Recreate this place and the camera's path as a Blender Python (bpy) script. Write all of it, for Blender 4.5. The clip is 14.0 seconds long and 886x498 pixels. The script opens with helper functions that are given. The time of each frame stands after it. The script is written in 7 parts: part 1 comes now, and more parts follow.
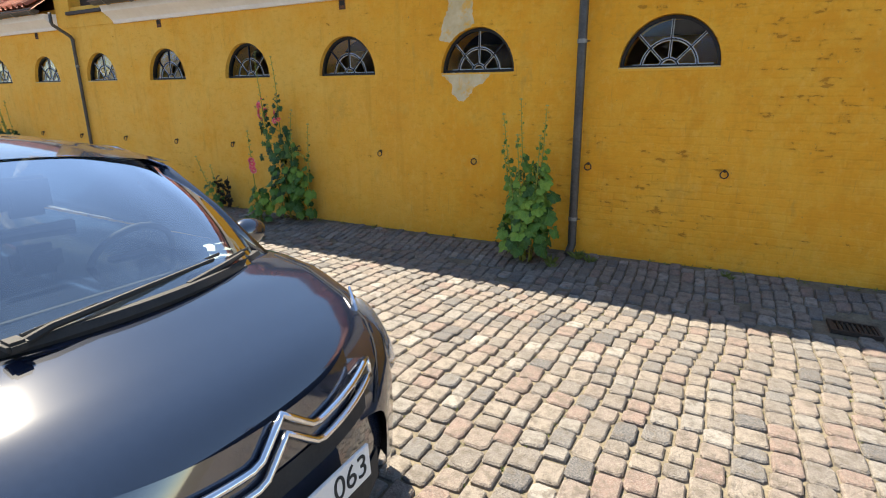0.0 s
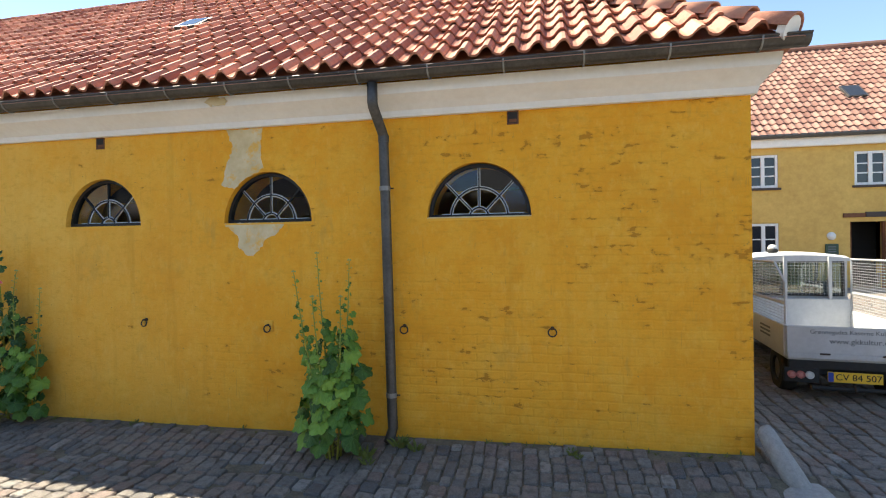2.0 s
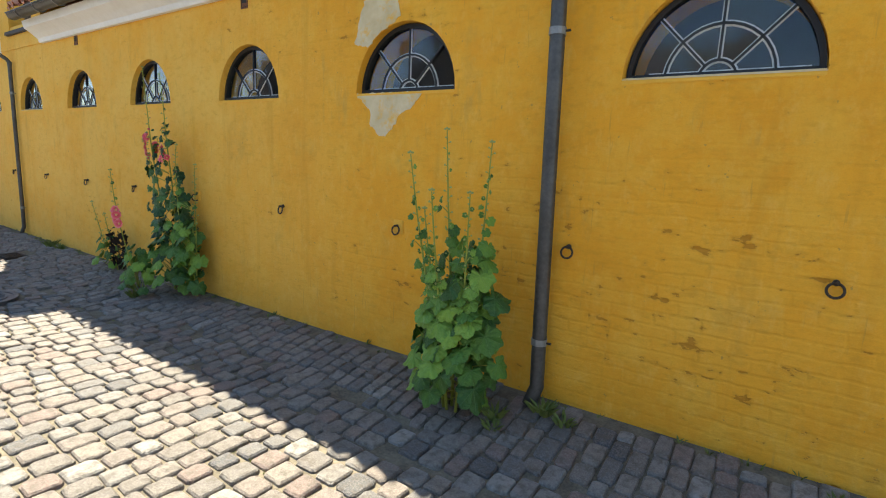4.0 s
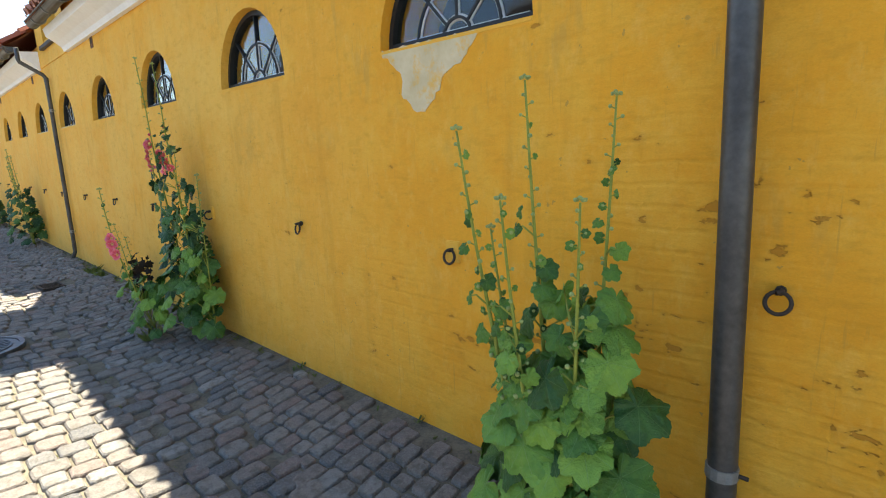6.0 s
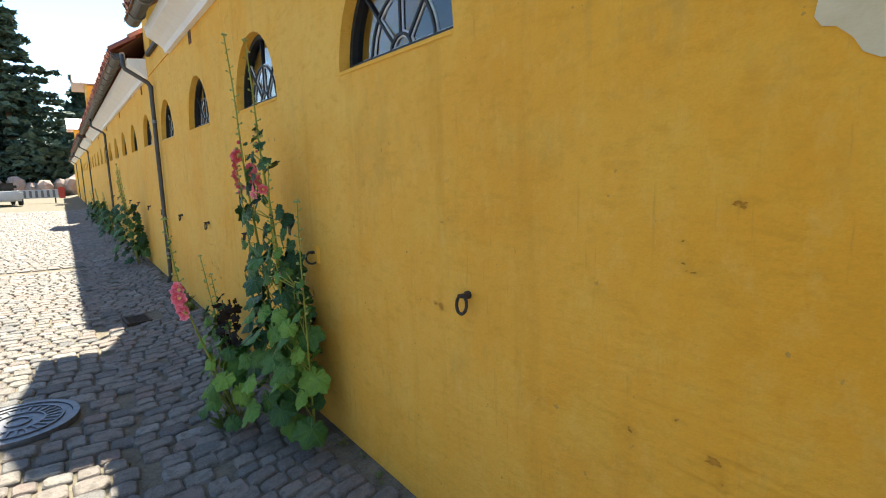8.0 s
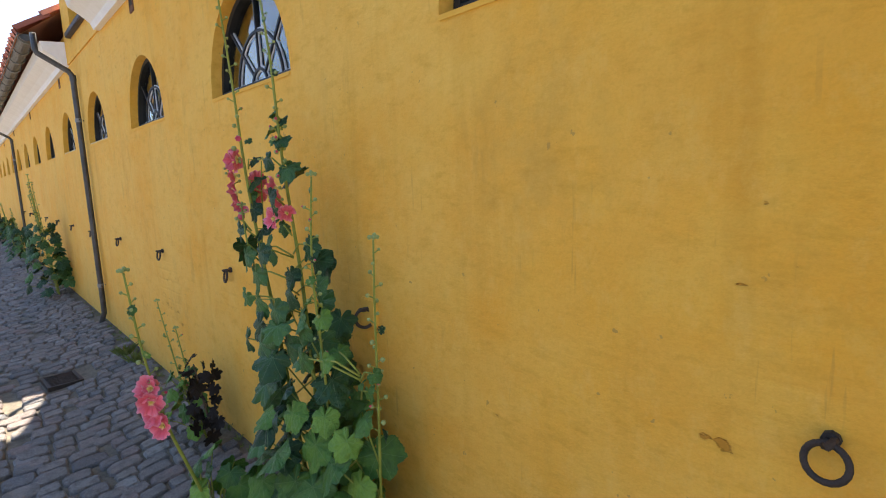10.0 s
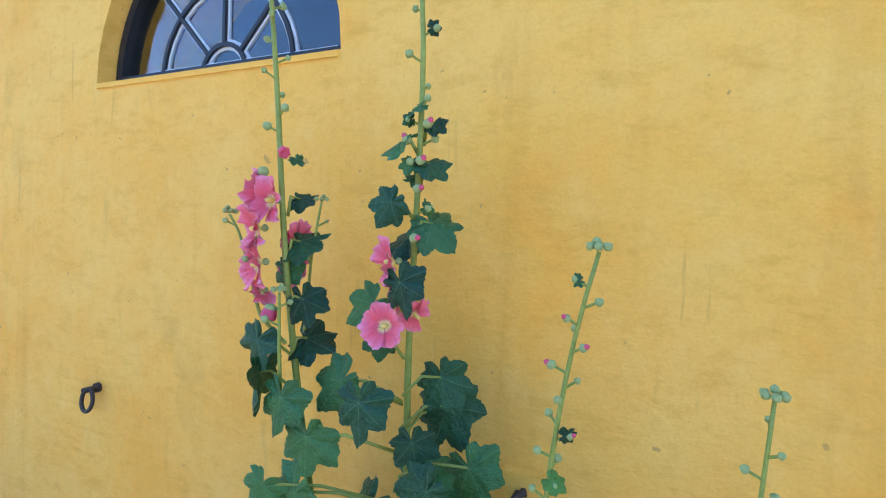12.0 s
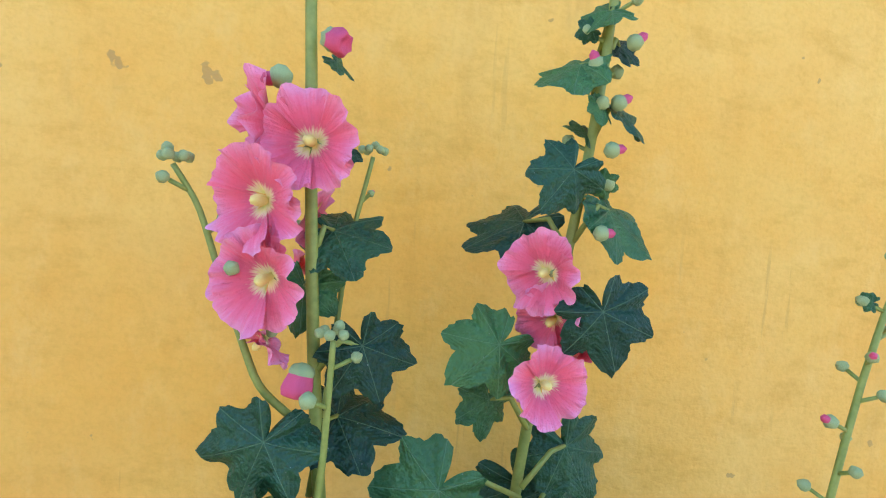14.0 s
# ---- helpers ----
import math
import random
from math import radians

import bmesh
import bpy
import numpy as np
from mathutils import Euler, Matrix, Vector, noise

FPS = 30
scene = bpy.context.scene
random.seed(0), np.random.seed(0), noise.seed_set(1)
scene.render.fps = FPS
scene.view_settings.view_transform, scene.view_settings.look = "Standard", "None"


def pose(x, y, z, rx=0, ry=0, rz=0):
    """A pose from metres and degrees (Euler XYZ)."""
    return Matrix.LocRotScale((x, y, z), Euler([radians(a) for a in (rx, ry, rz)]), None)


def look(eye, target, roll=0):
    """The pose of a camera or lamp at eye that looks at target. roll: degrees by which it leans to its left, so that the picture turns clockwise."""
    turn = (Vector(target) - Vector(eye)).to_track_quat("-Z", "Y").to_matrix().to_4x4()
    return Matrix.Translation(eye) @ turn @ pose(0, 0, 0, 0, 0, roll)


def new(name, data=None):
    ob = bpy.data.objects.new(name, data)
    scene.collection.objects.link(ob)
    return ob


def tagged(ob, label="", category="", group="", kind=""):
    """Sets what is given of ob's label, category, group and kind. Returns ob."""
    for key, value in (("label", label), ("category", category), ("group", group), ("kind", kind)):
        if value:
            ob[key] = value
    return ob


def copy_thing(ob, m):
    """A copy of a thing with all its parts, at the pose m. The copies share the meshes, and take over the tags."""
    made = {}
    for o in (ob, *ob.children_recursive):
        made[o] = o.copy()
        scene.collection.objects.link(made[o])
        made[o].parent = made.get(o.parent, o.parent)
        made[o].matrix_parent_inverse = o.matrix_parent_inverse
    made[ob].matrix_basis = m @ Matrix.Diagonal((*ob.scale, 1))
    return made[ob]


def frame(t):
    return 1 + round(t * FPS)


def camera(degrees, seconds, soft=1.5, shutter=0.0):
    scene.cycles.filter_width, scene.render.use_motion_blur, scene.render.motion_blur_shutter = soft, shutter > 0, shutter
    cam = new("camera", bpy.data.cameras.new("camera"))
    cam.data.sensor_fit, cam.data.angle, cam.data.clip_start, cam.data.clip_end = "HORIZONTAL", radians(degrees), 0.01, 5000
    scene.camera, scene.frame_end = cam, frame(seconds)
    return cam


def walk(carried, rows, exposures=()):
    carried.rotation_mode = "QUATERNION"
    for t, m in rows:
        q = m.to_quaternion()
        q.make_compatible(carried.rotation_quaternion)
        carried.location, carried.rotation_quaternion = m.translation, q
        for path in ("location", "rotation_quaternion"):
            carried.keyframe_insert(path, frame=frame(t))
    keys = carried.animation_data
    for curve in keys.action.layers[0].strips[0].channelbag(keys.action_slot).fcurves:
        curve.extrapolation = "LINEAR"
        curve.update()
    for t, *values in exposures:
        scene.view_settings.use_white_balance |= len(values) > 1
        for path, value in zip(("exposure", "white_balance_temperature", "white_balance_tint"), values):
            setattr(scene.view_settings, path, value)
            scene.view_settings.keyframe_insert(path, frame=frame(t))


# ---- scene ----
cam = camera(81.9, 14.0, 1.1)
PATH = [
    (0, (0.238, -0.09, 1.383), (-0.665, 1.606, 0.83), 0.3),
    (0.5, (0.313, 0.253, 1.472), (-0.354, 2.104, 1.116), 1.6),
    (1, (0.474, 0.533, 1.516), (0.05, 2.483, 1.385), 2.2),
    (1.5, (0.389, 0.817, 1.456), (0.11, 2.797, 1.423), 0.8),
    (2, (0.297, 1.129, 1.426), (-0.113, 3.086, 1.432), -0.6),
    (2.5, (0.317, 1.491, 1.382), (-0.367, 3.37, 1.397), -0.4),
    (3, (0.199, 1.9, 1.292), (-0.647, 3.71, 1.205), 0.8),
    (3.5, (0.135, 2.254, 1.243), (-0.836, 3.991, 1.047), 2.1),
    (3.7, (0.147, 2.405, 1.224), (-0.885, 4.097, 0.954), 2.5),
    (5.8, (-0.588, 3.671, 1.215), (-1.973, 5.062, 0.829), -1.2),
    (6, (-0.707, 3.786, 1.2), (-2.061, 5.209, 0.825), -1.8),
    (6.5, (-1.069, 4.019, 1.19), (-2.445, 5.437, 0.884), -2.0),
    (7, (-1.422, 4.264, 1.181), (-2.931, 5.544, 0.888), -1.9),
    (7.5, (-1.859, 4.37, 1.194), (-3.442, 5.556, 0.896), -1.9),
    (7.7, (-2.041, 4.395, 1.206), (-3.635, 5.566, 0.905), -1.5),
    (9.8, (-3.437, 4.501, 1.239), (-4.912, 5.817, 0.937), -1.7),
    (10, (-3.571, 4.514, 1.25), (-5.02, 5.863, 0.964), -2.1),
    (10.5, (-3.932, 4.515, 1.276), (-5.281, 5.977, 1.068), -2.2),
    (11, (-4.293, 4.469, 1.281), (-5.456, 6.086, 1.1), -1.0),
    (11.5, (-4.594, 4.48, 1.275), (-5.583, 6.214, 1.159), 0.7),
    (12, (-4.894, 4.576, 1.276), (-5.717, 6.398, 1.22), 2.0),
    (12.5, (-5.131, 4.602, 1.252), (-5.632, 6.536, 1.161), 3.6),
    (13, (-5.335, 4.651, 1.254), (-5.457, 6.644, 1.132), 5.0),
    (13.5, (-5.419, 4.766, 1.263), (-5.365, 6.761, 1.133), 4.7),
    (14, (-5.515, 4.853, 1.264), (-5.237, 6.832, 1.179), 4.1),
]
EXPOSURES = [(0, 1.66, 7600, 9), (1.5, 1.70, 7500, 7), (3.7, 1.88, 7500, 5), (6.5, 2.20, 7300, 4), (7.7, 1.88, 7100, 4), (10, 2.09, 7100, 13), (10.6, 2.07, 6800, 14), (11.5, 2.61, 5700, 12), (12.5, 2.87, 5300, 11), (13.5, 3.0, 6000, 15), (14, 3.04, 5700, 15)]
walk(cam, [(t, look(eye, target, roll)) for t, eye, target, roll in PATH], EXPOSURES)

# ---- world, sun, exposure ----
SUN = Vector((-0.63, 0.21, 1.0)).normalized()
scene.view_settings.exposure = 0.0
world = bpy.data.worlds.new("sky")
scene.world = world
world.use_nodes = True
wn = world.node_tree.nodes
sky = wn.new("ShaderNodeTexSky")
sky.sky_type = "NISHITA"
sky.sun_disc = False
sky.sun_elevation = math.asin(SUN.z)
sky.sun_rotation = math.atan2(SUN.x, SUN.y)
sky.air_density, sky.dust_density, sky.ozone_density = 1.0, 0.0, 3.0
sky.altitude = 1500
wn["Background"].inputs["Strength"].default_value = 0.108
world.node_tree.links.new(sky.outputs[0], wn["Background"].inputs["Color"])
sun = new("sun", bpy.data.lights.new("sun", "SUN"))
sun.data.energy, sun.data.angle, sun.data.color = 5.0, radians(0.53), (1.0, 0.95, 0.87)
sun.matrix_world = look(SUN * 40, (0, 0, 0))


# ---- materials ----
def material(name, colour, rough=0.7, metal=0.0):
    m = bpy.data.materials.new(name)
    m.use_nodes = True
    b = m.node_tree.nodes["Principled BSDF"]
    b.inputs["Base Color"].default_value = (*colour, 1)
    b.inputs["Roughness"].default_value = rough
    b.inputs["Metallic"].default_value = metal
    return m


class Nodes:
    """Short hands for one material's node tree."""

    def __init__(self, m):
        self.t = m.node_tree
        self.b = self.t.nodes["Principled BSDF"]

    def put(self, kind, **values):
        n = self.t.nodes.new(kind)
        for k, v in values.items():
            if k in n.inputs:
                n.inputs[k].default_value = v
        return n

    def join(self, a, b):
        self.t.links.new(a, b)

    def coords(self, scale=(1, 1, 1), kind="Object"):
        c = self.t.nodes.new("ShaderNodeTexCoord")
        m = self.t.nodes.new("ShaderNodeMapping")
        m.inputs["Scale"].default_value = scale
        self.join(c.outputs[kind], m.inputs["Vector"])
        return m.outputs[0]

    def noise(self, scale, detail=4, rough=0.6, at=None):
        n = self.put("ShaderNodeTexNoise", Scale=scale, Detail=detail, Roughness=rough)
        if at is not None:
            self.join(at, n.inputs["Vector"])
        return n.outputs["Fac"]

    def ramp(self, fac, stops):
        r = self.t.nodes.new("ShaderNodeValToRGB")
        e = r.color_ramp.elements
        while len(e) < len(stops):
            e.new(0.5)
        for k, (p, c) in zip(e, stops):
            k.position = p
            k.color = (*c, 1) if isinstance(c, tuple) else (c, c, c, 1)
        self.join(fac, r.inputs["Fac"])
        return r.outputs["Color"]

    def mix(self, fac, a, b, kind="MIX"):
        n = self.t.nodes.new("ShaderNodeMix")
        n.data_type, n.blend_type = "RGBA", kind
        for socket, v in ((n.inputs[0], fac), (n.inputs[6], a), (n.inputs[7], b)):
            if isinstance(v, bpy.types.NodeSocket):
                self.join(v, socket)
            elif isinstance(v, tuple):
                socket.default_value = (*v, 1)
            else:
                socket.default_value = v
        return n.outputs[2]

    def maths(self, op, a, b=0.0):
        n = self.t.nodes.new("ShaderNodeMath")
        n.operation = op
        for socket, v in zip(n.inputs, (a, b)):
            if isinstance(v, bpy.types.NodeSocket):
                self.join(v, socket)
            else:
                socket.default_value = v
        return n.outputs[0]

    def bump(self, height, strength=0.3, distance=0.01, under=None):
        n = self.put("ShaderNodeBump", Strength=strength, Distance=distance)
        self.join(height, n.inputs["Height"])
        if under is not None:
            self.join(under, n.inputs["Normal"])
        self.join(n.outputs[0], self.b.inputs["Normal"])
        return n.outputs[0]

    def colour(self, c):
        self.join(c, self.b.inputs["Base Color"])

    def rough(self, r):
        self.join(r, self.b.inputs["Roughness"])


def speckled(name, dark, light, scale=8.0, rough=0.7, bump=0.3, depth=0.01, metal=0.0, stretch=(1, 1, 1), random_part=0.0):
    """A surface that varies between two colours at two scales, with fine relief."""
    m = material(name, light, rough, metal)
    n = Nodes(m)
    at = n.coords(stretch)
    a, b = n.noise(scale, 5, 0.65, at), n.noise(scale * 7, 3, 0.6, at)
    f = n.maths("ADD", n.maths("MULTIPLY", a, 0.6), n.maths("MULTIPLY", b, 0.4))
    if random_part:
        pick = n.t.nodes.new("ShaderNodeObjectInfo").outputs["Random"] if random_part > 0 else n.t.nodes.new("ShaderNodeNewGeometry").outputs["Random Per Island"]
        f = n.maths("ADD", f, n.maths("MULTIPLY", n.maths("SUBTRACT", pick, 0.5), random_part))
    n.colour(n.ramp(f, [(0.3, dark), (0.7, light)]))
    n.bump(f, bump, depth)
    return m


M = {}


def limewash():
    """Yellow limewash over brick: blotches, drip streaks, brick relief and chipped pits, most towards the house corner."""
    m = material("yellow_limewash", (0.62, 0.33, 0.04), 0.92)
    n = Nodes(m)
    c = n.t.nodes.new("ShaderNodeTexCoord")
    s = n.t.nodes.new("ShaderNodeSeparateXYZ")
    n.join(c.outputs["Object"], s.inputs[0])
    flat = n.t.nodes.new("ShaderNodeCombineXYZ")
    n.join(n.maths("ADD", s.outputs["X"], s.outputs["Y"]), flat.inputs[0])
    n.join(s.outputs["Z"], flat.inputs[1])
    at = c.outputs["Object"]
    blotch = n.noise(0.9, 5, 0.6, at)
    cloud = n.noise(4.0, 6, 0.65, at)
    streak = n.noise(2.2, 4, 0.6, n.coords((2.6, 2.6, 0.22)))
    fine = n.noise(55, 4, 0.6, at)
    base = n.ramp(blotch, [(0.32, (0.80, 0.340, 0.018)), (0.52, (0.87, 0.390, 0.024)), (0.72, (0.89, 0.435, 0.040))])
    base = n.mix(n.ramp(cloud, [(0.46, 0.0), (0.70, 0.7)]), base, (0.89, 0.49, 0.060))
    fade = n.t.nodes.new("ShaderNodeMapRange")
    n.join(s.outputs["X"], fade.inputs[0])
    for k, v in zip(range(1, 5), (-2.6, -5.0, 0.0, 0.75)):
        fade.inputs[k].default_value = v
    faded = n.maths("MULTIPLY", fade.outputs[0], n.ramp(n.noise(1.7, 5, 0.65, at), [(0.36, 0.30), (0.60, 1.0)]))
    base = n.mix(faded, base, (0.88, 0.53, 0.105))
    scuff = n.maths("MULTIPLY", n.ramp(n.noise(1.3, 5, 0.7, n.coords((1.6, 1.6, 0.9))), [(0.57, 0.0), (0.68, 0.50)]), n.ramp(cloud, [(0.40, 0.0), (0.60, 1.0)]))
    base = n.mix(scuff, base, (0.62, 0.33, 0.055))
    stroke = n.maths("MULTIPLY", n.ramp(n.noise(1.0, 4, 0.6, n.coords((11, 11, 2.6))), [(0.60, 0.0), (0.68, 0.45)]), n.ramp(n.noise(1.9, 3, 0.5, at), [(0.52, 0.0), (0.62, 1.0)]))
    base = n.mix(stroke, base, (0.64, 0.345, 0.06))
    chip = n.ramp(n.noise(21, 3, 0.6, at), [(0.715, 0.0), (0.735, 0.8)])
    base = n.mix(chip, base, (0.50, 0.27, 0.06))
    base = n.mix(n.ramp(streak, [(0.56, 0.0), (0.72, 0.30)]), base, (0.58, 0.255, 0.016))
    brush = n.noise(9.0, 5, 0.7, n.coords((1.0, 1.0, 2.4)))
    base = n.mix(n.ramp(brush, [(0.52, 0.0), (0.74, 0.45)]), base, (0.64, 0.295, 0.018))
    base = n.mix(n.ramp(n.noise(140, 2, 0.6, at), [(0.45, 0.0), (0.8, 0.22)]), base, (0.60, 0.28, 0.02))
    base = n.mix(n.ramp(n.noise(30, 5, 0.72, at), [(0.50, 0.0), (0.70, 0.28)]), base, (0.66, 0.31, 0.028))
    base = n.mix(n.ramp(n.noise(13, 6, 0.75, n.coords((1.0, 1.0, 0.6))), [(0.52, 0.0), (0.72, 0.35)]), base, (0.90, 0.56, 0.13))
    hair = n.maths("MULTIPLY", n.ramp(n.noise(1.0, 3, 0.6, n.coords((46, 46, 3.2))), [(0.64, 0.0), (0.70, 0.4)]), n.ramp(n.noise(2.6, 3, 0.5, at), [(0.50, 0.0), (0.60, 1.0)]))
    base = n.mix(hair, base, (0.56, 0.28, 0.045))
    brick = n.put("ShaderNodeTexBrick", Scale=1.0)
    brick.inputs["Brick Width"].default_value = 0.245
    brick.inputs["Row Height"].default_value = 0.077
    brick.inputs["Mortar Size"].default_value = 0.014
    brick.inputs["Mortar Smooth"].default_value = 0.9
    warp = n.put("ShaderNodeTexNoise", Scale=7.0, Detail=2.0)
    n.join(flat.outputs[0], warp.inputs["Vector"])
    shift = n.t.nodes.new("ShaderNodeVectorMath")
    shift.operation = "MULTIPLY_ADD"
    n.join(warp.outputs["Color"], shift.inputs[0])
    shift.inputs[1].default_value = (0.03, 0.03, 0)
    n.join(flat.outputs[0], shift.inputs[2])
    n.join(shift.outputs[0], brick.inputs["Vector"])
    grad = n.t.nodes.new("ShaderNodeMapRange")
    n.join(s.outputs["X"], grad.inputs[0])
    for k, v in zip(range(1, 5), (-4.6, 1.8, 0.0, 0.28)):
        grad.inputs[k].default_value = v
    worn_at = n.maths("ADD", n.noise(1.1, 3, 0.55, at), grad.outputs[0])
    worn = n.ramp(worn_at, [(0.56, 0.0), (0.76, 1.0)])
    pits = n.noise(1.0, 4, 0.55, n.coords((8.5, 8.5, 17)))
    edge = n.maths("MULTIPLY", n.maths("MULTIPLY", brick.outputs["Fac"], worn), 0.05)
    pit_at = n.maths("ADD", n.maths("ADD", pits, edge), n.maths("MULTIPLY", worn_at, 0.42))
    pit = n.ramp(pit_at, [(0.985, 0.0), (1.015, 1.0)])
    rim = n.ramp(pit_at, [(0.89, 0.0), (0.97, 1.0)])
    base = n.mix(n.maths("MULTIPLY", rim, 0.30), base, (0.62, 0.29, 0.02))
    base = n.mix(n.maths("MULTIPLY", pit, 0.70), base, (0.47, 0.175, 0.008))
    course = n.maths("MULTIPLY", n.maths("MULTIPLY", brick.outputs["Fac"], worn), n.ramp(n.noise(3.1, 3, 0.6, at), [(0.50, 0.0), (0.66, 0.10)]))
    base = n.mix(course, base, (0.60, 0.28, 0.022))
    n.colour(base)
    relief = n.maths("MULTIPLY", n.maths("MULTIPLY", brick.outputs["Fac"], worn), -0.22)
    h = n.maths("ADD", relief, n.maths("MULTIPLY", pit, -1.0))
    h = n.maths("ADD", h, n.maths("MULTIPLY", cloud, 0.8))
    h = n.maths("ADD", h, n.maths("ADD", n.maths("MULTIPLY", fine, 0.22), n.maths("MULTIPLY", brush, 0.25)))
    n.bump(h, 0.75, 0.014)
    return m


M["plaster"] = limewash()
M["sill"] = speckled("yellow_limewashed_sill", (0.82, 0.42, 0.04), (0.88, 0.49, 0.075), 9, 0.92, 0.4, 0.006)
M["rust_wood"] = speckled("red_brown_wood", (0.10, 0.035, 0.015), (0.22, 0.09, 0.04), 12, 0.8, 0.3, 0.003)
M["white"] = speckled("white_limewash", (0.78, 0.76, 0.72), (0.89, 0.88, 0.85), 3, 0.9, 0.25, 0.006)


def bare_mortar():
    """Grey lime mortar with remains of the yellow wash, most along its rim."""
    m = material("bare_lime_mortar", (0.62, 0.52, 0.34), 0.95)
    n = Nodes(m)
    at = n.coords()
    base = n.ramp(n.noise(7, 5, 0.6, at), [(0.3, (0.60, 0.46, 0.24)), (0.7, (0.76, 0.63, 0.40))])
    base = n.mix(n.ramp(n.noise(5, 6, 0.72, at), [(0.52, 0.0), (0.62, 0.75)]), base, (0.82, 0.44, 0.05))
    n.colour(base)
    n.bump(n.noise(24, 5, 0.65, at), 0.5, 0.01)
    return m


M["patch"] = bare_mortar()
M["zinc"] = speckled("weathered_zinc", (0.055, 0.052, 0.05), (0.13, 0.125, 0.12), 6, 0.5, 0.1, 0.003, 0.6)
M["iron"] = speckled("rusted_iron", (0.035, 0.028, 0.024), (0.09, 0.065, 0.05), 40, 0.7, 0.4, 0.002, 0.5)
M["castiron"] = speckled("cast_iron_window_bars", (0.007, 0.007, 0.008), (0.018, 0.018, 0.018), 20, 0.6, 0.2, 0.002)
M["putty"] = speckled("white_putty", (0.55, 0.55, 0.53), (0.82, 0.82, 0.79), 30, 0.8, 0.3, 0.002)
M["tile"] = speckled("red_clay_tile", (0.27, 0.085, 0.05), (0.57, 0.25, 0.155), 5, 0.75, 0.3, 0.004, random_part=0.6)
M["tile_joined"] = speckled("red_clay_tile_joined", (0.27, 0.085, 0.05), (0.57, 0.25, 0.155), 5, 0.75, 0.3, 0.004, random_part=-0.6)
M["dark_wood"] = speckled("dark_stained_wood", (0.03, 0.022, 0.02), (0.075, 0.055, 0.05), 5, 0.7, 0.3, 0.003, stretch=(1, 1, 6))
# near black: shade of unlit rooms and hollows as colour, also plate characters
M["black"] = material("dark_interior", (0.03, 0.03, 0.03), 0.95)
M["soil"] = speckled("joint_sand", (0.05, 0.043, 0.032), (0.23, 0.195, 0.135), 9, 0.95, 0.6, 0.01)
M["stem"] = speckled("hollyhock_stem", (0.17, 0.205, 0.022), (0.33, 0.35, 0.055), 20, 0.6, 0.2, 0.002)


def old_glass():
    m = material("old_window_glass", (0.85, 0.9, 0.92), 0.02)
    n = Nodes(m)
    n.b.inputs["Transmission Weight"].default_value = 1.0
    n.b.inputs["IOR"].default_value = 1.4
    n.bump(n.noise(6, 3, 0.5, n.coords()), 0.12, 0.02)
    return m


M["glass"] = old_glass()
M["truck_white"] = speckled("white_painted_steel", (0.42, 0.44, 0.46), (0.55, 0.57, 0.59), 3, 0.4, 0.05, 0.002)
M["rubber"] = speckled("black_rubber", (0.015, 0.015, 0.015), (0.03, 0.03, 0.03), 20, 0.8, 0.2, 0.002)


def leaf_material(name, dark, middle, light):
    """Hollyhock leaf: dull bluish green with paler veins that fan out from the leaf stalk."""
    m = material(name, (0.05, 0.11, 0.035), 0.5)
    n = Nodes(m)
    c = n.t.nodes.new("ShaderNodeTexCoord")
    s = n.t.nodes.new("ShaderNodeSeparateXYZ")
    n.join(c.outputs["Object"], s.inputs[0])
    ang = n.maths("ARCTAN2", s.outputs["X"], n.maths("MULTIPLY", s.outputs["Z"], -1.0))
    vlen = n.t.nodes.new("ShaderNodeVectorMath")
    vlen.operation = "LENGTH"
    n.join(c.outputs["Object"], vlen.inputs[0])
    r = vlen.outputs["Value"]
    off = n.maths("MULTIPLY", n.maths("ABSOLUTE", n.maths("SINE", n.maths("MULTIPLY", ang, 3.6))), r)
    main = n.ramp(off, [(0.008, 1.0), (0.034, 0.0)])
    side = n.maths("ABSOLUTE", n.maths("SINE", n.maths("ADD", n.maths("MULTIPLY", r, 22.0), n.maths("MULTIPLY", off, 18.0))))
    minor = n.maths("MULTIPLY", n.ramp(side, [(0.04, 1.0), (0.16, 0.0)]), 0.03)
    info = n.t.nodes.new("ShaderNodeObjectInfo")
    blot = n.noise(2.2, 4, 0.6, c.outputs["Object"])
    f = n.maths("ADD", n.maths("MULTIPLY", blot, 0.45), n.maths("MULTIPLY", info.outputs["Random"], 0.62))
    base = n.ramp(f, [(0.25, dark), (0.5, middle), (0.85, light)])
    base = n.mix(minor, base, (0.12, 0.23, 0.07))
    base = n.mix(n.maths("MULTIPLY", main, 0.36), base, (0.22, 0.34, 0.15))
    speck = n.noise(26, 2, 0.5, c.outputs["Object"])
    base = n.mix(n.ramp(speck, [(0.74, 0.0), (0.78, 0.5)]), base, (0.5, 0.5, 0.42))
    n.colour(base)
    h = n.maths("ADD", n.maths("MULTIPLY", main, -0.6), n.maths("ADD", n.maths("MULTIPLY", side, 0.02), n.maths("MULTIPLY", blot, 0.8)))
    n.bump(h, 0.5, 0.06)
    n.b.inputs["Specular IOR Level"].default_value = 0.32
    n.b.inputs["Subsurface Weight"].default_value = 0.12
    n.b.inputs["Subsurface Radius"].default_value = (0.02, 0.05, 0.01)
    n.b.inputs["Subsurface Scale"].default_value = 0.05
    return m


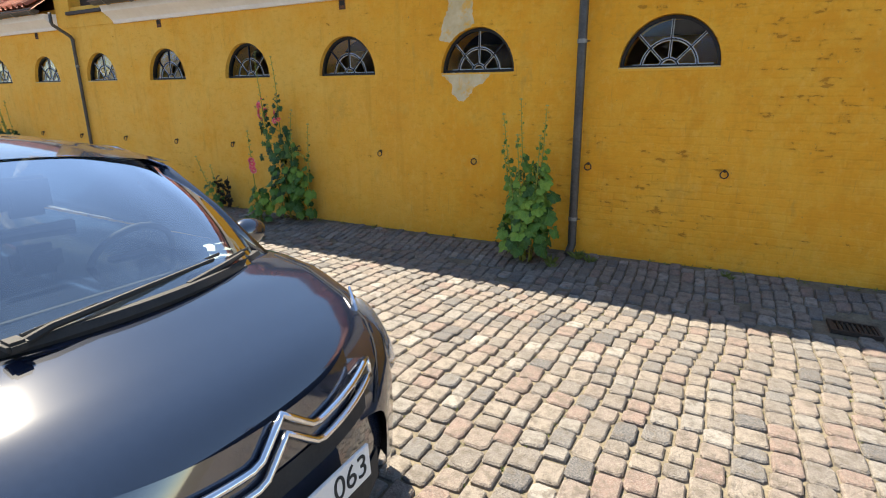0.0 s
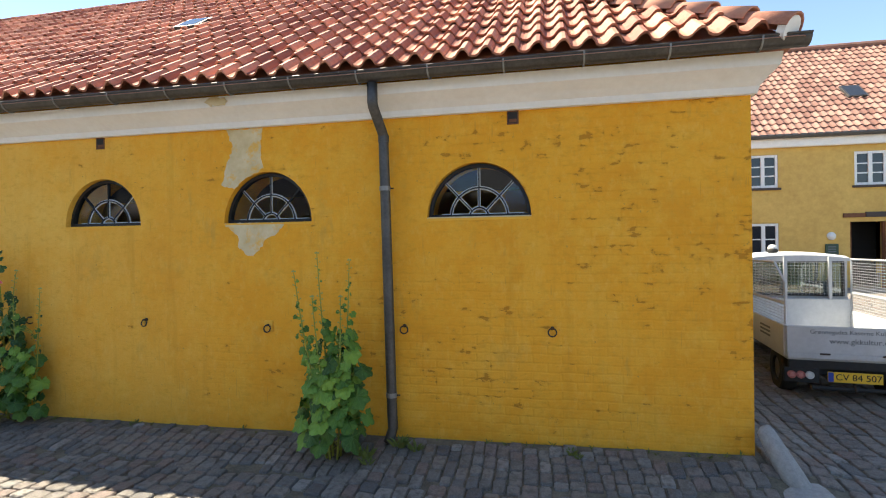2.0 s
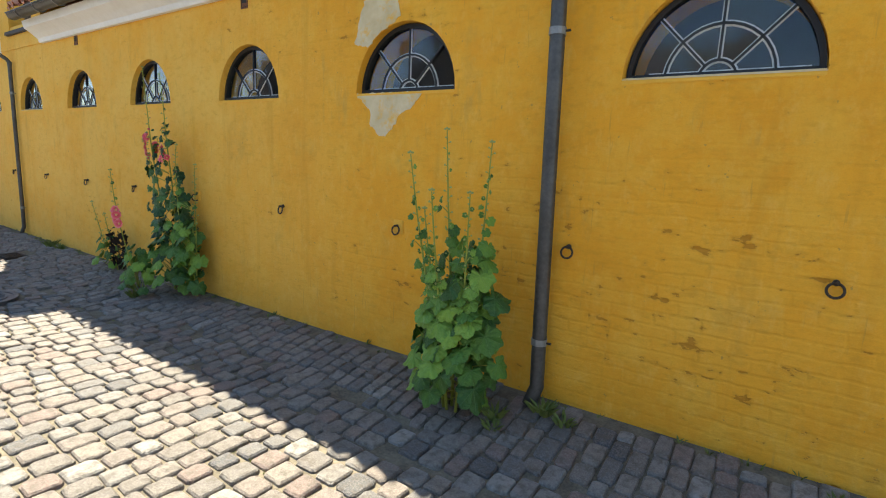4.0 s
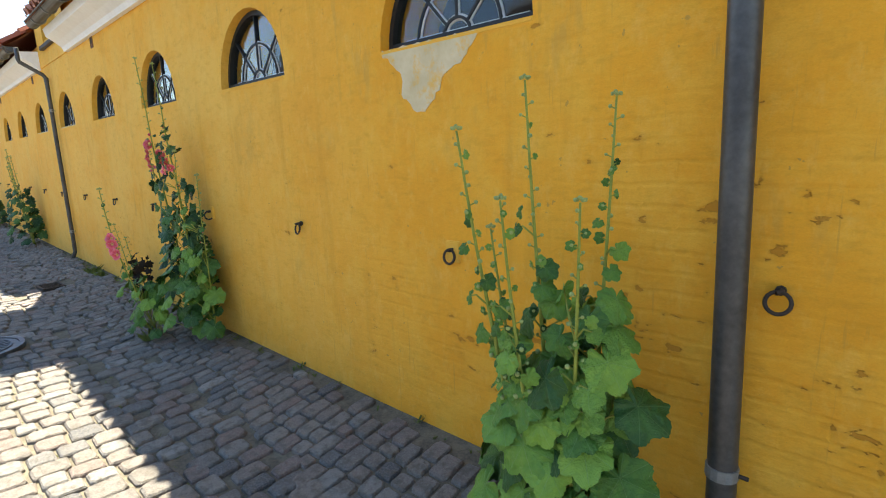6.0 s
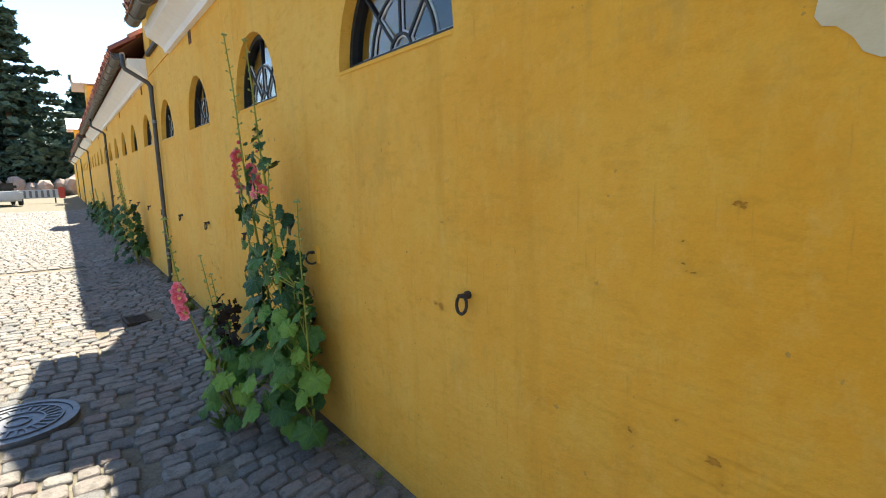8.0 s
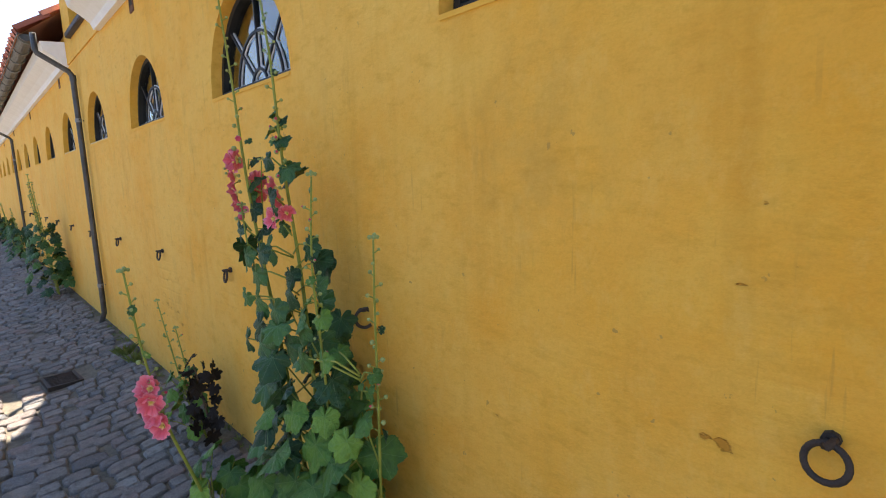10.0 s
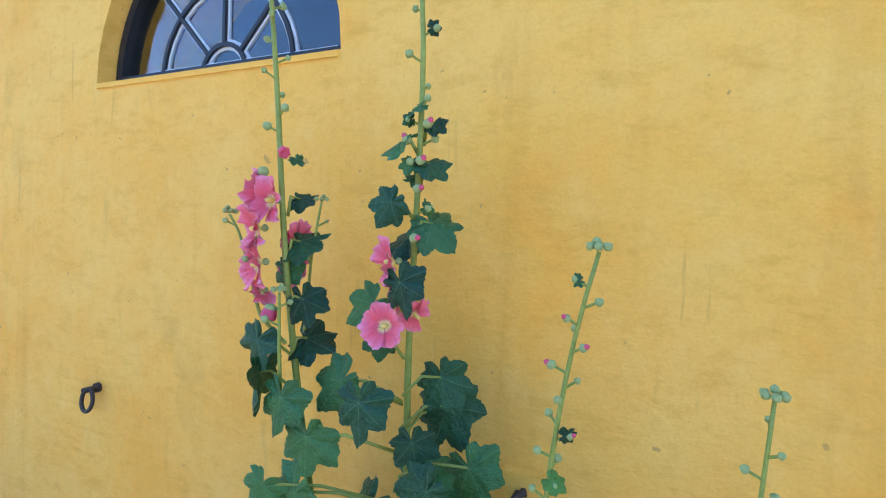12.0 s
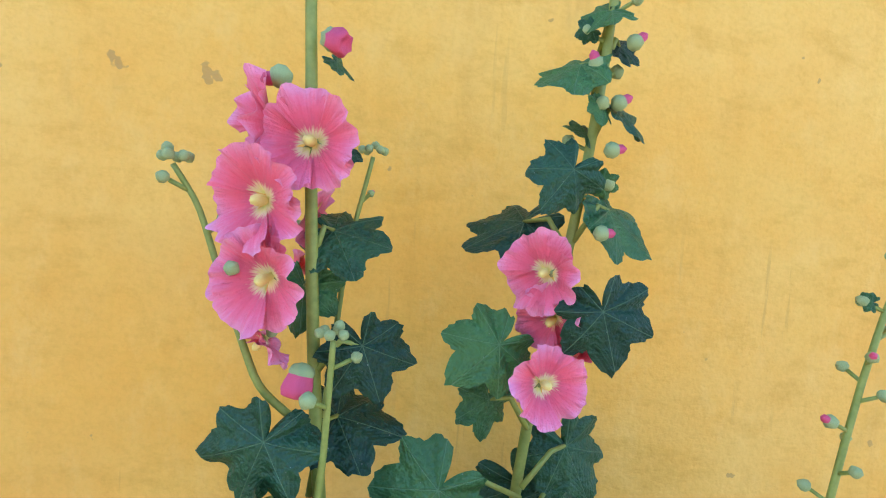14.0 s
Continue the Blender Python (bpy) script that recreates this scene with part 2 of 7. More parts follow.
def petal_material():
    """Pink petal: pale yellow throat, deep rose round it, streaked pink rim."""
    m = material("pink_petal", (0.8, 0.16, 0.30), 0.55)
    n = Nodes(m)
    c = n.t.nodes.new("ShaderNodeTexCoord")
    s = n.t.nodes.new("ShaderNodeSeparateXYZ")
    n.join(c.outputs["Object"], s.inputs[0])
    r = n.maths("SQRT", n.maths("ADD", n.maths("MULTIPLY", s.outputs["X"], s.outputs["X"]), n.maths("MULTIPLY", s.outputs["Z"], s.outputs["Z"])))
    ang = n.maths("ARCTAN2", s.outputs["X"], s.outputs["Z"])
    v = n.t.nodes.new("ShaderNodeCombineXYZ")
    n.join(n.maths("MULTIPLY", ang, 9.0), v.inputs[0])
    n.join(n.maths("MULTIPLY", r, 0.9), v.inputs[1])
    ray = n.noise(1.0, 4, 0.6, v.outputs[0])
    rr = n.maths("ADD", r, n.maths("MULTIPLY", n.maths("SUBTRACT", ray, 0.5), 0.45))
    base = n.ramp(rr, [(0.10, (0.90, 0.74, 0.18)), (0.24, (0.90, 0.68, 0.32)), (0.34, (0.78, 0.11, 0.15)), (0.56, (0.90, 0.125, 0.17)), (0.82, (0.93, 0.20, 0.26)), (1.0, (0.94, 0.30, 0.37))])
    n.colour(base)
    n.bump(n.maths("ADD", ray, n.maths("MULTIPLY", n.noise(5.0, 4, 0.6, c.outputs["Object"]), 0.8)), 0.45, 0.05)
    n.b.inputs["Subsurface Weight"].default_value = 0.35
    n.b.inputs["Subsurface Radius"].default_value = (0.06, 0.02, 0.03)
    n.b.inputs["Subsurface Scale"].default_value = 0.05
    return m


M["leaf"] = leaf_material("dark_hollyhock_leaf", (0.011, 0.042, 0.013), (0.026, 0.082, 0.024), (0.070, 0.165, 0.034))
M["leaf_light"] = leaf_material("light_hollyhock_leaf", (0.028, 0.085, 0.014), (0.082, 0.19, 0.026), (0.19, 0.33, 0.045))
M["petal"] = petal_material()
M["petal_deep"] = speckled("deep_rose_petal", (0.50, 0.03, 0.06), (0.74, 0.10, 0.17), 60, 0.6, 0.3, 0.002)
M["bud"] = speckled("downy_green_bud", (0.22, 0.275, 0.065), (0.42, 0.47, 0.18), 70, 0.8, 0.3, 0.002)
M["metal_sheet"] = speckled("pale_sheet_metal", (0.60, 0.60, 0.59), (0.74, 0.74, 0.73), 3, 0.5, 0.05, 0.003, 0.1)
M["pipe_clamp"] = speckled("dull_zinc_clamp", (0.20, 0.20, 0.19), (0.32, 0.32, 0.31), 20, 0.5, 0.1, 0.002, 0.4)
M["stamen"] = speckled("pale_yellow_stamen", (0.80, 0.58, 0.08), (0.92, 0.78, 0.25), 90, 0.8, 0.4, 0.002)
M["dead"] = speckled("withered_leaf", (0.012, 0.008, 0.006), (0.035, 0.022, 0.014), 20, 0.9, 0.4, 0.01)
M["dead_stem"] = speckled("dry_brown_stem", (0.08, 0.05, 0.03), (0.18, 0.12, 0.06), 20, 0.9, 0.4, 0.003)


def sett_material(per_object):
    """Granite setts: pinkish, beige and grey stones, speckled and rough."""
    m = material("granite_sett", (0.42, 0.36, 0.31), 0.70)
    n = Nodes(m)
    if per_object:
        rnd_ = n.t.nodes.new("ShaderNodeObjectInfo").outputs["Random"]
    else:
        rnd_ = n.t.nodes.new("ShaderNodeNewGeometry").outputs["Random Per Island"]
    c = n.t.nodes.new("ShaderNodeTexCoord")
    at = c.outputs["Object"]
    tone = n.t.nodes.new("ShaderNodeValToRGB")
    tone.color_ramp.interpolation = "CONSTANT"
    stops = [(0.0, (0.20, 0.163, 0.14)), (0.2, (0.155, 0.140, 0.127)), (0.34, (0.222, 0.192, 0.162)), (0.5, (0.195, 0.136, 0.116)), (0.6, (0.122, 0.120, 0.120)), (0.7, (0.21, 0.198, 0.182)), (0.82, (0.165, 0.145, 0.127)), (0.91, (0.075, 0.077, 0.084)), (0.96, (0.28, 0.265, 0.242))]
    e = tone.color_ramp.elements
    while len(e) < len(stops):
        e.new(0.5)
    for k, (p, col) in zip(e, stops):
        k.position, k.color = p, (*col, 1)
    n.join(rnd_, tone.inputs["Fac"])
    place_ = n.t.nodes.new("ShaderNodeNewGeometry").outputs["Position"]
    grain = n.noise(110, 3, 0.7, place_)
    stain = n.noise(19, 6, 0.7, place_)
    base = n.mix(n.ramp(grain, [(0.40, 0.0), (0.72, 0.6)]), tone.outputs["Color"], (0.33, 0.305, 0.27))
    base = n.mix(n.ramp(stain, [(0.46, 0.0), (0.62, 0.75)]), base, (0.115, 0.098, 0.080))
    n.colour(base)
    n.bump(n.maths("ADD", n.maths("MULTIPLY", stain, 0.9), n.maths("MULTIPLY", grain, 0.4)), 1.0, 0.026)
    return m


M["sett"] = sett_material(False)
M["sett_single"] = sett_material(True)
M["granite"] = speckled("pale_granite", (0.22, 0.21, 0.195), (0.42, 0.40, 0.37), 25, 0.85, 0.5, 0.008)
M["cast_cover"] = speckled("worn_cast_iron", (0.10, 0.10, 0.11), (0.22, 0.22, 0.23), 25, 0.5, 0.3, 0.003, 0.7)
M["weed"] = speckled("small_weed", (0.07, 0.11, 0.02), (0.24, 0.27, 0.06), 14, 0.7, 0.2, 0.003)

M["car_paint"] = speckled("dusty_black_car_paint", (0.005, 0.009, 0.020), (0.011, 0.018, 0.036), 60, 0.34, 0.02, 0.001)
M["car_paint"].node_tree.nodes["Principled BSDF"].inputs["Specular IOR Level"].default_value = 0.03
M["car_paint"].node_tree.nodes["Principled BSDF"].inputs["Coat Weight"].default_value = 1.0
M["car_paint"].node_tree.nodes["Principled BSDF"].inputs["Coat Roughness"].default_value = 0.06
M["car_paint"].node_tree.nodes["Principled BSDF"].inputs["Coat IOR"].default_value = 2.2
M["chrome"] = material("chrome", (0.75, 0.76, 0.78), 0.12, 1.0)
M["plate_white"] = speckled("white_plate", (0.68, 0.68, 0.66), (0.78, 0.78, 0.76), 20, 0.4, 0.05, 0.001)
M["plate_yellow"] = speckled("yellow_plate", (0.75, 0.45, 0.03), (0.85, 0.55, 0.05), 20, 0.4, 0.05, 0.001)
M["plate_blue"] = material("blue_plate_band", (0.02, 0.06, 0.35), 0.4)
M["letter_grey"] = material("grey_lettering", (0.13, 0.14, 0.15), 0.6)
M["lamp_glass"] = material("lamp_glass", (0.95, 0.97, 1.0), 0.04)
M["lamp_glass"].node_tree.nodes["Principled BSDF"].inputs["Transmission Weight"].default_value = 0.9


def thin_glass(name, tint, gloss):
    """A thin pane: tinted and clear, with a sky-bright sheen that grows at a slant."""
    m = bpy.data.materials.new(name)
    m.use_nodes = True
    t = m.node_tree
    t.nodes.remove(t.nodes["Principled BSDF"])
    clear, shine, mix, fres, gain = [t.nodes.new(k) for k in ("ShaderNodeBsdfTransparent", "ShaderNodeBsdfGlossy", "ShaderNodeMixShader", "ShaderNodeFresnel", "ShaderNodeMath")]
    clear.inputs["Color"].default_value = (*tint, 1)
    shine.inputs["Roughness"].default_value = 0.03
    fres.inputs["IOR"].default_value = 1.5
    gain.operation = "MULTIPLY"
    gain.inputs[1].default_value = gloss
    t.links.new(fres.outputs[0], gain.inputs[0])
    t.links.new(gain.outputs[0], mix.inputs[0])
    t.links.new(clear.outputs[0], mix.inputs[1])
    t.links.new(shine.outputs[0], mix.inputs[2])
    t.links.new(mix.outputs[0], t.nodes["Material Output"].inputs["Surface"])
    return m


M["car_glass"] = thin_glass("car_glass", (0.66, 0.82, 0.84), 8.0)
M["cage_wire"] = speckled("galvanised_wire", (0.30, 0.31, 0.32), (0.45, 0.46, 0.47), 30, 0.5, 0.1, 0.001, 0.5)
M["dash"] = speckled("grey_dashboard", (0.66, 0.74, 0.70), (0.78, 0.84, 0.80), 30, 0.8, 0.2, 0.002)
M["red_lens"] = speckled("red_lens", (0.42, 0.14, 0.13), (0.62, 0.28, 0.26), 60, 0.25, 0.1, 0.001)
M["red_paint"] = speckled("red_paint", (0.5, 0.04, 0.02), (0.65, 0.07, 0.04), 20, 0.5, 0.05, 0.001)
M["clear_lens"] = speckled("frosted_lens", (0.60, 0.60, 0.58), (0.75, 0.75, 0.73), 60, 0.25, 0.1, 0.001)
M["window_paint"] = speckled("white_window_paint", (0.66, 0.67, 0.66), (0.80, 0.80, 0.78), 9, 0.55, 0.1, 0.002)
M["far_glass"] = speckled("dark_window_pane", (0.015, 0.018, 0.022), (0.03, 0.035, 0.045), 3, 0.06, 0.02, 0.002)
M["door_grey"] = speckled("pale_grey_door_paint", (0.36, 0.39, 0.43), (0.48, 0.51, 0.54), 6, 0.6, 0.1, 0.002)
M["sign_green"] = speckled("dark_green_board", (0.02, 0.05, 0.03), (0.04, 0.08, 0.05), 12, 0.5, 0.1, 0.002)
M["conifer"] = speckled("cedar_needles", (0.025, 0.055, 0.04), (0.075, 0.12, 0.075), 0.8, 0.8, 0.2, 0.02)
M["granite_warm"] = speckled("reddish_granite", (0.22, 0.16, 0.13), (0.42, 0.33, 0.27), 1.5, 0.9, 0.5, 0.05)
M["tile_faded"] = speckled("faded_clay_tile", (0.17, 0.075, 0.055), (0.30, 0.165, 0.125), 3, 0.85, 0.2, 0.004)
M["tile_faded_joined"] = speckled("faded_clay_tile_joined", (0.15, 0.065, 0.048), (0.31, 0.17, 0.13), 3, 0.85, 0.2, 0.004, random_part=-0.5)
M["plaster_far"] = speckled("old_yellow_plaster", (0.50, 0.30, 0.08), (0.70, 0.47, 0.14), 1.1, 0.92, 0.5, 0.015)
# wall tone of the unseen shed, kept dark so window panes mirror little light
M["shed_wood"] = speckled("dark_unseen_wall", (0.025, 0.022, 0.02), (0.06, 0.052, 0.045), 4, 0.8, 0.3, 0.005, stretch=(6, 1, 1))
M["shed_roof"] = speckled("dark_slate_roof", (0.05, 0.05, 0.055), (0.11, 0.11, 0.115), 5, 0.7, 0.3, 0.005)


# ---- mesh helpers ----
def finish(name, bm, mat, parent=None, label="", smooth=False):
    me = bpy.data.meshes.new(name)
    bmesh.ops.recalc_face_normals(bm, faces=bm.faces)
    bm.to_mesh(me)
    bm.free()
    for m in (mat if isinstance(mat, (list, tuple)) else [mat]):
        me.materials.append(m)
    if smooth:
        for p in me.polygons:
            p.use_smooth = True
    ob = new(name, me)
    if parent is not None:
        ob.parent = parent
    if label:
        ob["label"] = label
    return ob


def part(name, bm, mat, parent, label="", smooth=False):
    """One bmesh as one mesh object under a thing or a part."""
    return finish(name, bm, mat, parent, label, smooth)


def thing(name, label, category, group="", kind="", at=None):
    ob = tagged(new(name), label, category, group, kind)
    if at is not None:
        ob.matrix_world = at
    return ob


def box(x0, x1, y0, y1, z0, z1, bevel=0.0, bm=None):
    bm = bm or bmesh.new()
    m = Matrix.Translation(((x0 + x1) / 2, (y0 + y1) / 2, (z0 + z1) / 2)) @ Matrix.Diagonal((x1 - x0, y1 - y0, z1 - z0, 1))
    made = bmesh.ops.create_cube(bm, size=1, matrix=m)
    if bevel:
        edges = list({e for v in made["verts"] for e in v.link_edges})
        bmesh.ops.bevel(bm, geom=edges, offset=bevel, segments=2, affect="EDGES")
    return bm


def tube(points, radius, sides=8, bm=None, closed=False, caps=True):
    """A round bar along points; radius is one number or one for each point."""
    bm = bm or bmesh.new()
    pts = [Vector(p) for p in points]
    rad = radius if isinstance(radius, (list, tuple)) else [radius] * len(pts)
    rings, side = [], None
    for i, p in enumerate(pts):
        a = pts[i - 1] if (i or closed) else p
        b = pts[(i + 1) % len(pts)] if (i < len(pts) - 1 or closed) else p
        d = (b - a).normalized()
        if side is None:
            side = d.cross(Vector((0, 0, 1)) if abs(d.z) < 0.9 else Vector((1, 0, 0))).normalized()
        side = (side - d * side.dot(d)).normalized()
        up = d.cross(side)
        rings.append([bm.verts.new(p + rad[i] * (side * math.cos(k * math.tau / sides) + up * math.sin(k * math.tau / sides))) for k in range(sides)])
    pairs = list(zip(rings, rings[1:])) + ([(rings[-1], rings[0])] if closed else [])
    for r, s in pairs:
        for k in range(sides):
            bm.faces.new((r[k], r[(k + 1) % sides], s[(k + 1) % sides], s[k]))
    if caps and not closed:
        bm.faces.new(rings[0][::-1])
        bm.faces.new(rings[-1])
    return bm


def extrude_x(profile, x0, x1, bm=None):
    """A closed (y, z) outline drawn out from x0 to x1."""
    bm = bm or bmesh.new()
    a = [bm.verts.new((x0, y, z)) for y, z in profile]
    b = [bm.verts.new((x1, y, z)) for y, z in profile]
    k = len(profile)
    for i in range(k):
        bm.faces.new((a[i], a[(i + 1) % k], b[(i + 1) % k], b[i]))
    bm.faces.new(a)
    bm.faces.new(b[::-1])
    return bm


# ---- plan ----
WALL_Y, CORNER_X, FAR_X = 5.6, 1.87, -62.0
SILL, WIN_R, RISE = 1.715, 0.465, 1.055
EAVE = 2.635
BACK_Y = 13.6
WINDOWS = [-0.32, -2.37] + [-4.255 - 1.855 * i for i in range(22)]
RINGS = [0.31, -1.00, -2.36, -3.73, -5.157, -6.54] + [-7.91 - 1.43 * i for i in range(9)]


def ground_z(x, y):
    foot = float(np.interp(x, [-60, -8.0, -4.6, -2.9, -0.8, 0.6, 1.87], [-0.26, -0.275, -0.275, -0.26, -0.235, -0.21, -0.19]))
    z = np.interp(y, [-20, 0, 3.0, 4.6, 4.95, 5.6], [-0.30, -0.30, -0.35, -0.395, -0.375, foot])
    if x > CORNER_X:
        k = min(1.0, (x - CORNER_X) / 0.8)
        z = z * (1 - k) + k * np.interp(y, [-20, 0, 3.0, 5.0, 7, 18, 60], [-0.30, -0.30, -0.35, -0.39, -0.36, 0.23, 0.5])
    return float(z)


# ---- ground ----
def ground_sheet():
    bm = bmesh.new()
    xs = [-900, -300, -120, -62, -40, -30, -24, -20, -16, -12, -9, -6, -3, 0, 1.87, 2.2, 2.67, 3.5, 5, 8, 14, 25, 60, 200, 900]
    ys = [-900, -200, -60, -20, -8, -3, 0, 1.5, 3.0, 4.0, 4.6, 4.78, 4.95, 5.2, 5.45, 5.75, 7, 9, 12, 18, 26, 40, 60, 200, 900]
    grid = [[bm.verts.new((x, y, ground_z(x, y) - 0.016)) for y in ys] for x in xs]
    for i in range(len(xs) - 1):
        for j in range(len(ys) - 1):
            bm.faces.new((grid[i][j], grid[i + 1][j], grid[i + 1][j + 1], grid[i][j + 1]))
    ob = finish("ground", bm, M["soil"])
    return tagged(ob, "sandy joints and earth under the granite paving", "ground", kind="structure")


ground = ground_sheet()


# ---- stable wall ----
def arch(cx, n=18):
    return [(cx - WIN_R * math.cos(math.pi * i / n), SILL + RISE * WIN_R * math.sin(math.pi * i / n)) for i in range(n + 1)]


def stable_wall():
    bm = bmesh.new()
    z0, z1, thick = -0.75, EAVE + 0.35, 0.42

    def quad(*p):
        bm.faces.new([bm.verts.new(v) for v in p])

    for y, inner in ((WALL_Y, False), (WALL_Y + thick, True)):
        edges = [CORNER_X] + [(a + b) / 2 for a, b in zip(WINDOWS, WINDOWS[1:])] + [FAR_X]
        for cx, xr, xl in zip(WINDOWS, edges, edges[1:]):
            l, r = cx - WIN_R, cx + WIN_R
            quad((xl, y, z0), (xr, y, z0), (xr, y, SILL), (xl, y, SILL))
            quad((xl, y, SILL), (l, y, SILL), (l, y, z1), (xl, y, z1))
            quad((r, y, SILL), (xr, y, SILL), (xr, y, z1), (r, y, z1))
            pts = arch(cx)
            for (xa, za), (xb, zb) in zip(pts, pts[1:]):
                quad((xa, y, za), (xb, y, zb), (xb, y, z1), (xa, y, z1))
                if not inner:
                    quad((xa, y, za), (xb, y, zb), (xb, y + thick, zb), (xa, y + thick, za))
            if not inner:
                quad((l, y, SILL), (r, y, SILL), (r, y + thick, SILL + 0.03), (l, y + thick, SILL + 0.03))
    quad((FAR_X, WALL_Y, z1), (CORNER_X, WALL_Y, z1), (CORNER_X, WALL_Y + thick, z1), (FAR_X, WALL_Y + thick, z1))
    quad((CORNER_X, WALL_Y, z0), (CORNER_X, WALL_Y + thick, z0), (CORNER_X, WALL_Y + thick, z1), (CORNER_X, WALL_Y, z1))
    quad((FAR_X, WALL_Y, z0), (FAR_X, WALL_Y + thick, z0), (FAR_X, WALL_Y + thick, z1), (FAR_X, WALL_Y, z1))
    bmesh.ops.remove_doubles(bm, verts=bm.verts, dist=0.0005)
    ob = finish("wall_south", bm, M["plaster"])
    return tagged(ob, "yellow limewashed brick wall with worn, pitted plaster", "wall", kind="structure")


wall = stable_wall()


def plain_wall(name, x0, x1, y0, y1, z0, z1, mat, label):
    return tagged(finish(name, box(x0, x1, y0, y1, z0, z1), mat), label, "wall", kind="structure")


plain_wall("wall_east", CORNER_X - 0.42, CORNER_X - 0.001, WALL_Y + 0.42, BACK_Y, -0.75, EAVE + 0.35, M["plaster"], "yellow limewashed gable end wall")
plain_wall("wall_north", FAR_X, CORNER_X - 0.43, BACK_Y - 0.42, BACK_Y, -0.75, EAVE + 0.35, M["plaster"], "yellow limewashed rear wall")
plain_wall("wall_west", FAR_X + 0.002, FAR_X + 0.42, WALL_Y + 0.43, BACK_Y - 0.43, -0.75, EAVE + 0.35, M["plaster"], "yellow limewashed far end wall")
# floor and ceiling carry the gloom of the room in their colour
tagged(finish("floor", box(FAR_X + 0.43, CORNER_X - 0.43, WALL_Y + 0.43, BACK_Y - 0.43, -0.4, -0.25), M["black"]), "stable floor behind the windows, coloured near black for the unlit room", "floor", kind="structure")
tagged(finish("ceiling", box(FAR_X + 0.43, CORNER_X - 0.43, WALL_Y + 0.43, BACK_Y - 0.43, EAVE + 0.2, EAVE + 0.3), M["black"]), "boarded stable ceiling, coloured near black for the unlit room", "ceiling", kind="structure")

# cornice in two runs with the hatch dormer between them
DORMERS = [(-10.92, -9.12), (-27.77, -25.97), (-49.1, -47.3)]
DORMER_HEIGHT = {-10.92: (4.73, 7.52), -27.77: (4.73, 7.52), -49.1: (4.73, 7.52)}
CORNICE = [(WALL_Y - 0.002, EAVE), (WALL_Y - 0.05, EAVE), (WALL_Y - 0.07, EAVE + 0.05), (WALL_Y - 0.13, EAVE + 0.10), (WALL_Y - 0.22, EAVE + 0.16), (WALL_Y - 0.24, EAVE + 0.25), (WALL_Y - 0.002, EAVE + 0.27)]
runs, right = [], CORNER_X + 0.04
for a, b in DORMERS:
    runs.append((b, right))
    right = a
runs.append((FAR_X, right))
GUTTER_Y, GUTTER_Z = 5.26, 2.945


def half_gutter(x0, x1):
    bm = bmesh.new()
    out = [(GUTTER_Y - 0.075 * math.cos(a), GUTTER_Z - 0.075 * math.sin(a) * 1.02) for a in [math.pi * i / 10 for i in range(11)]]
    inn = [(y * 0.94 + GUTTER_Y * 0.06, z * 0.94 + GUTTER_Z * 0.06) for y, z in out[::-1]]
    extrude_x(out + inn, x0, x1, bm)
    tube([(x0, GUTTER_Y - 0.078, GUTTER_Z), (x1, GUTTER_Y - 0.078, GUTTER_Z)], 0.009, 6, bm)
    for x in (x0, x1):
        bm.faces.new([bm.verts.new((x + (0.004 if x == x0 else -0.004), y, z)) for y, z in out])
    return bm



def cornice_run(x0, x1):
    """A cornice run; at the house corner it turns along the east wall with a mitre."""
    bm = bmesh.new()
    corner = x1 > 1
    a = [bm.verts.new((x0, y, z)) for y, z in CORNICE]
    b = [bm.verts.new((CORNER_X + (WALL_Y - y) * 0.6 if corner else x1, y, z)) for y, z in CORNICE]
    rows = [a, b]
    if corner:
        rows.append([bm.verts.new((CORNER_X + (WALL_Y - y) * 0.6, WALL_Y + 2.5, z)) for y, z in CORNICE])
    k = len(CORNICE)
    for r, s in zip(rows, rows[1:]):
        for i in range(k):
            bm.faces.new((r[i], r[(i + 1) % k], s[(i + 1) % k], s[i]))
    bm.faces.new(rows[0])
    bm.faces.new(rows[-1][::-1])
    return bm


for x0, x1 in runs:
    c = tagged(finish("cornice", cornice_run(x0, x1), M["white"]), "white limewashed moulded cornice under the eaves", "cornice", kind="structure")
    g = thing("gutter", "weathered half-round zinc gutter along the eaves", "gutter", "gutters")
    part("trough", half_gutter(x0 + 0.02, x1 + (0.22 if x1 > 1 else -0.02)), M["zinc"], g)
    x = x1 - 0.1
    while x > max(x0, -24):
        pts = [(x, GUTTER_Y - 0.082 * math.cos(a), GUTTER_Z - 0.082 * math.sin(a) * 1.02) for a in [math.pi * i / 8 for i in range(9)]]
        part("bracket", tube(pts, 0.008, 5), M["pipe_clamp"], g)
        x -= 0.62

# ---- roof ----
SLOPE = 0.75
ROOF_Y, ROOF_Z = 5.17, 2.965
RIDGE_Y = (WALL_Y + BACK_Y) / 2
RIDGE_Z = ROOF_Z + SLOPE * (RIDGE_Y - ROOF_Y)
HIP_X = 2.08
DORMER_TOP_Y = 7.7


def slope_z(y):
    return ROOF_Z + SLOPE * (y - ROOF_Y)


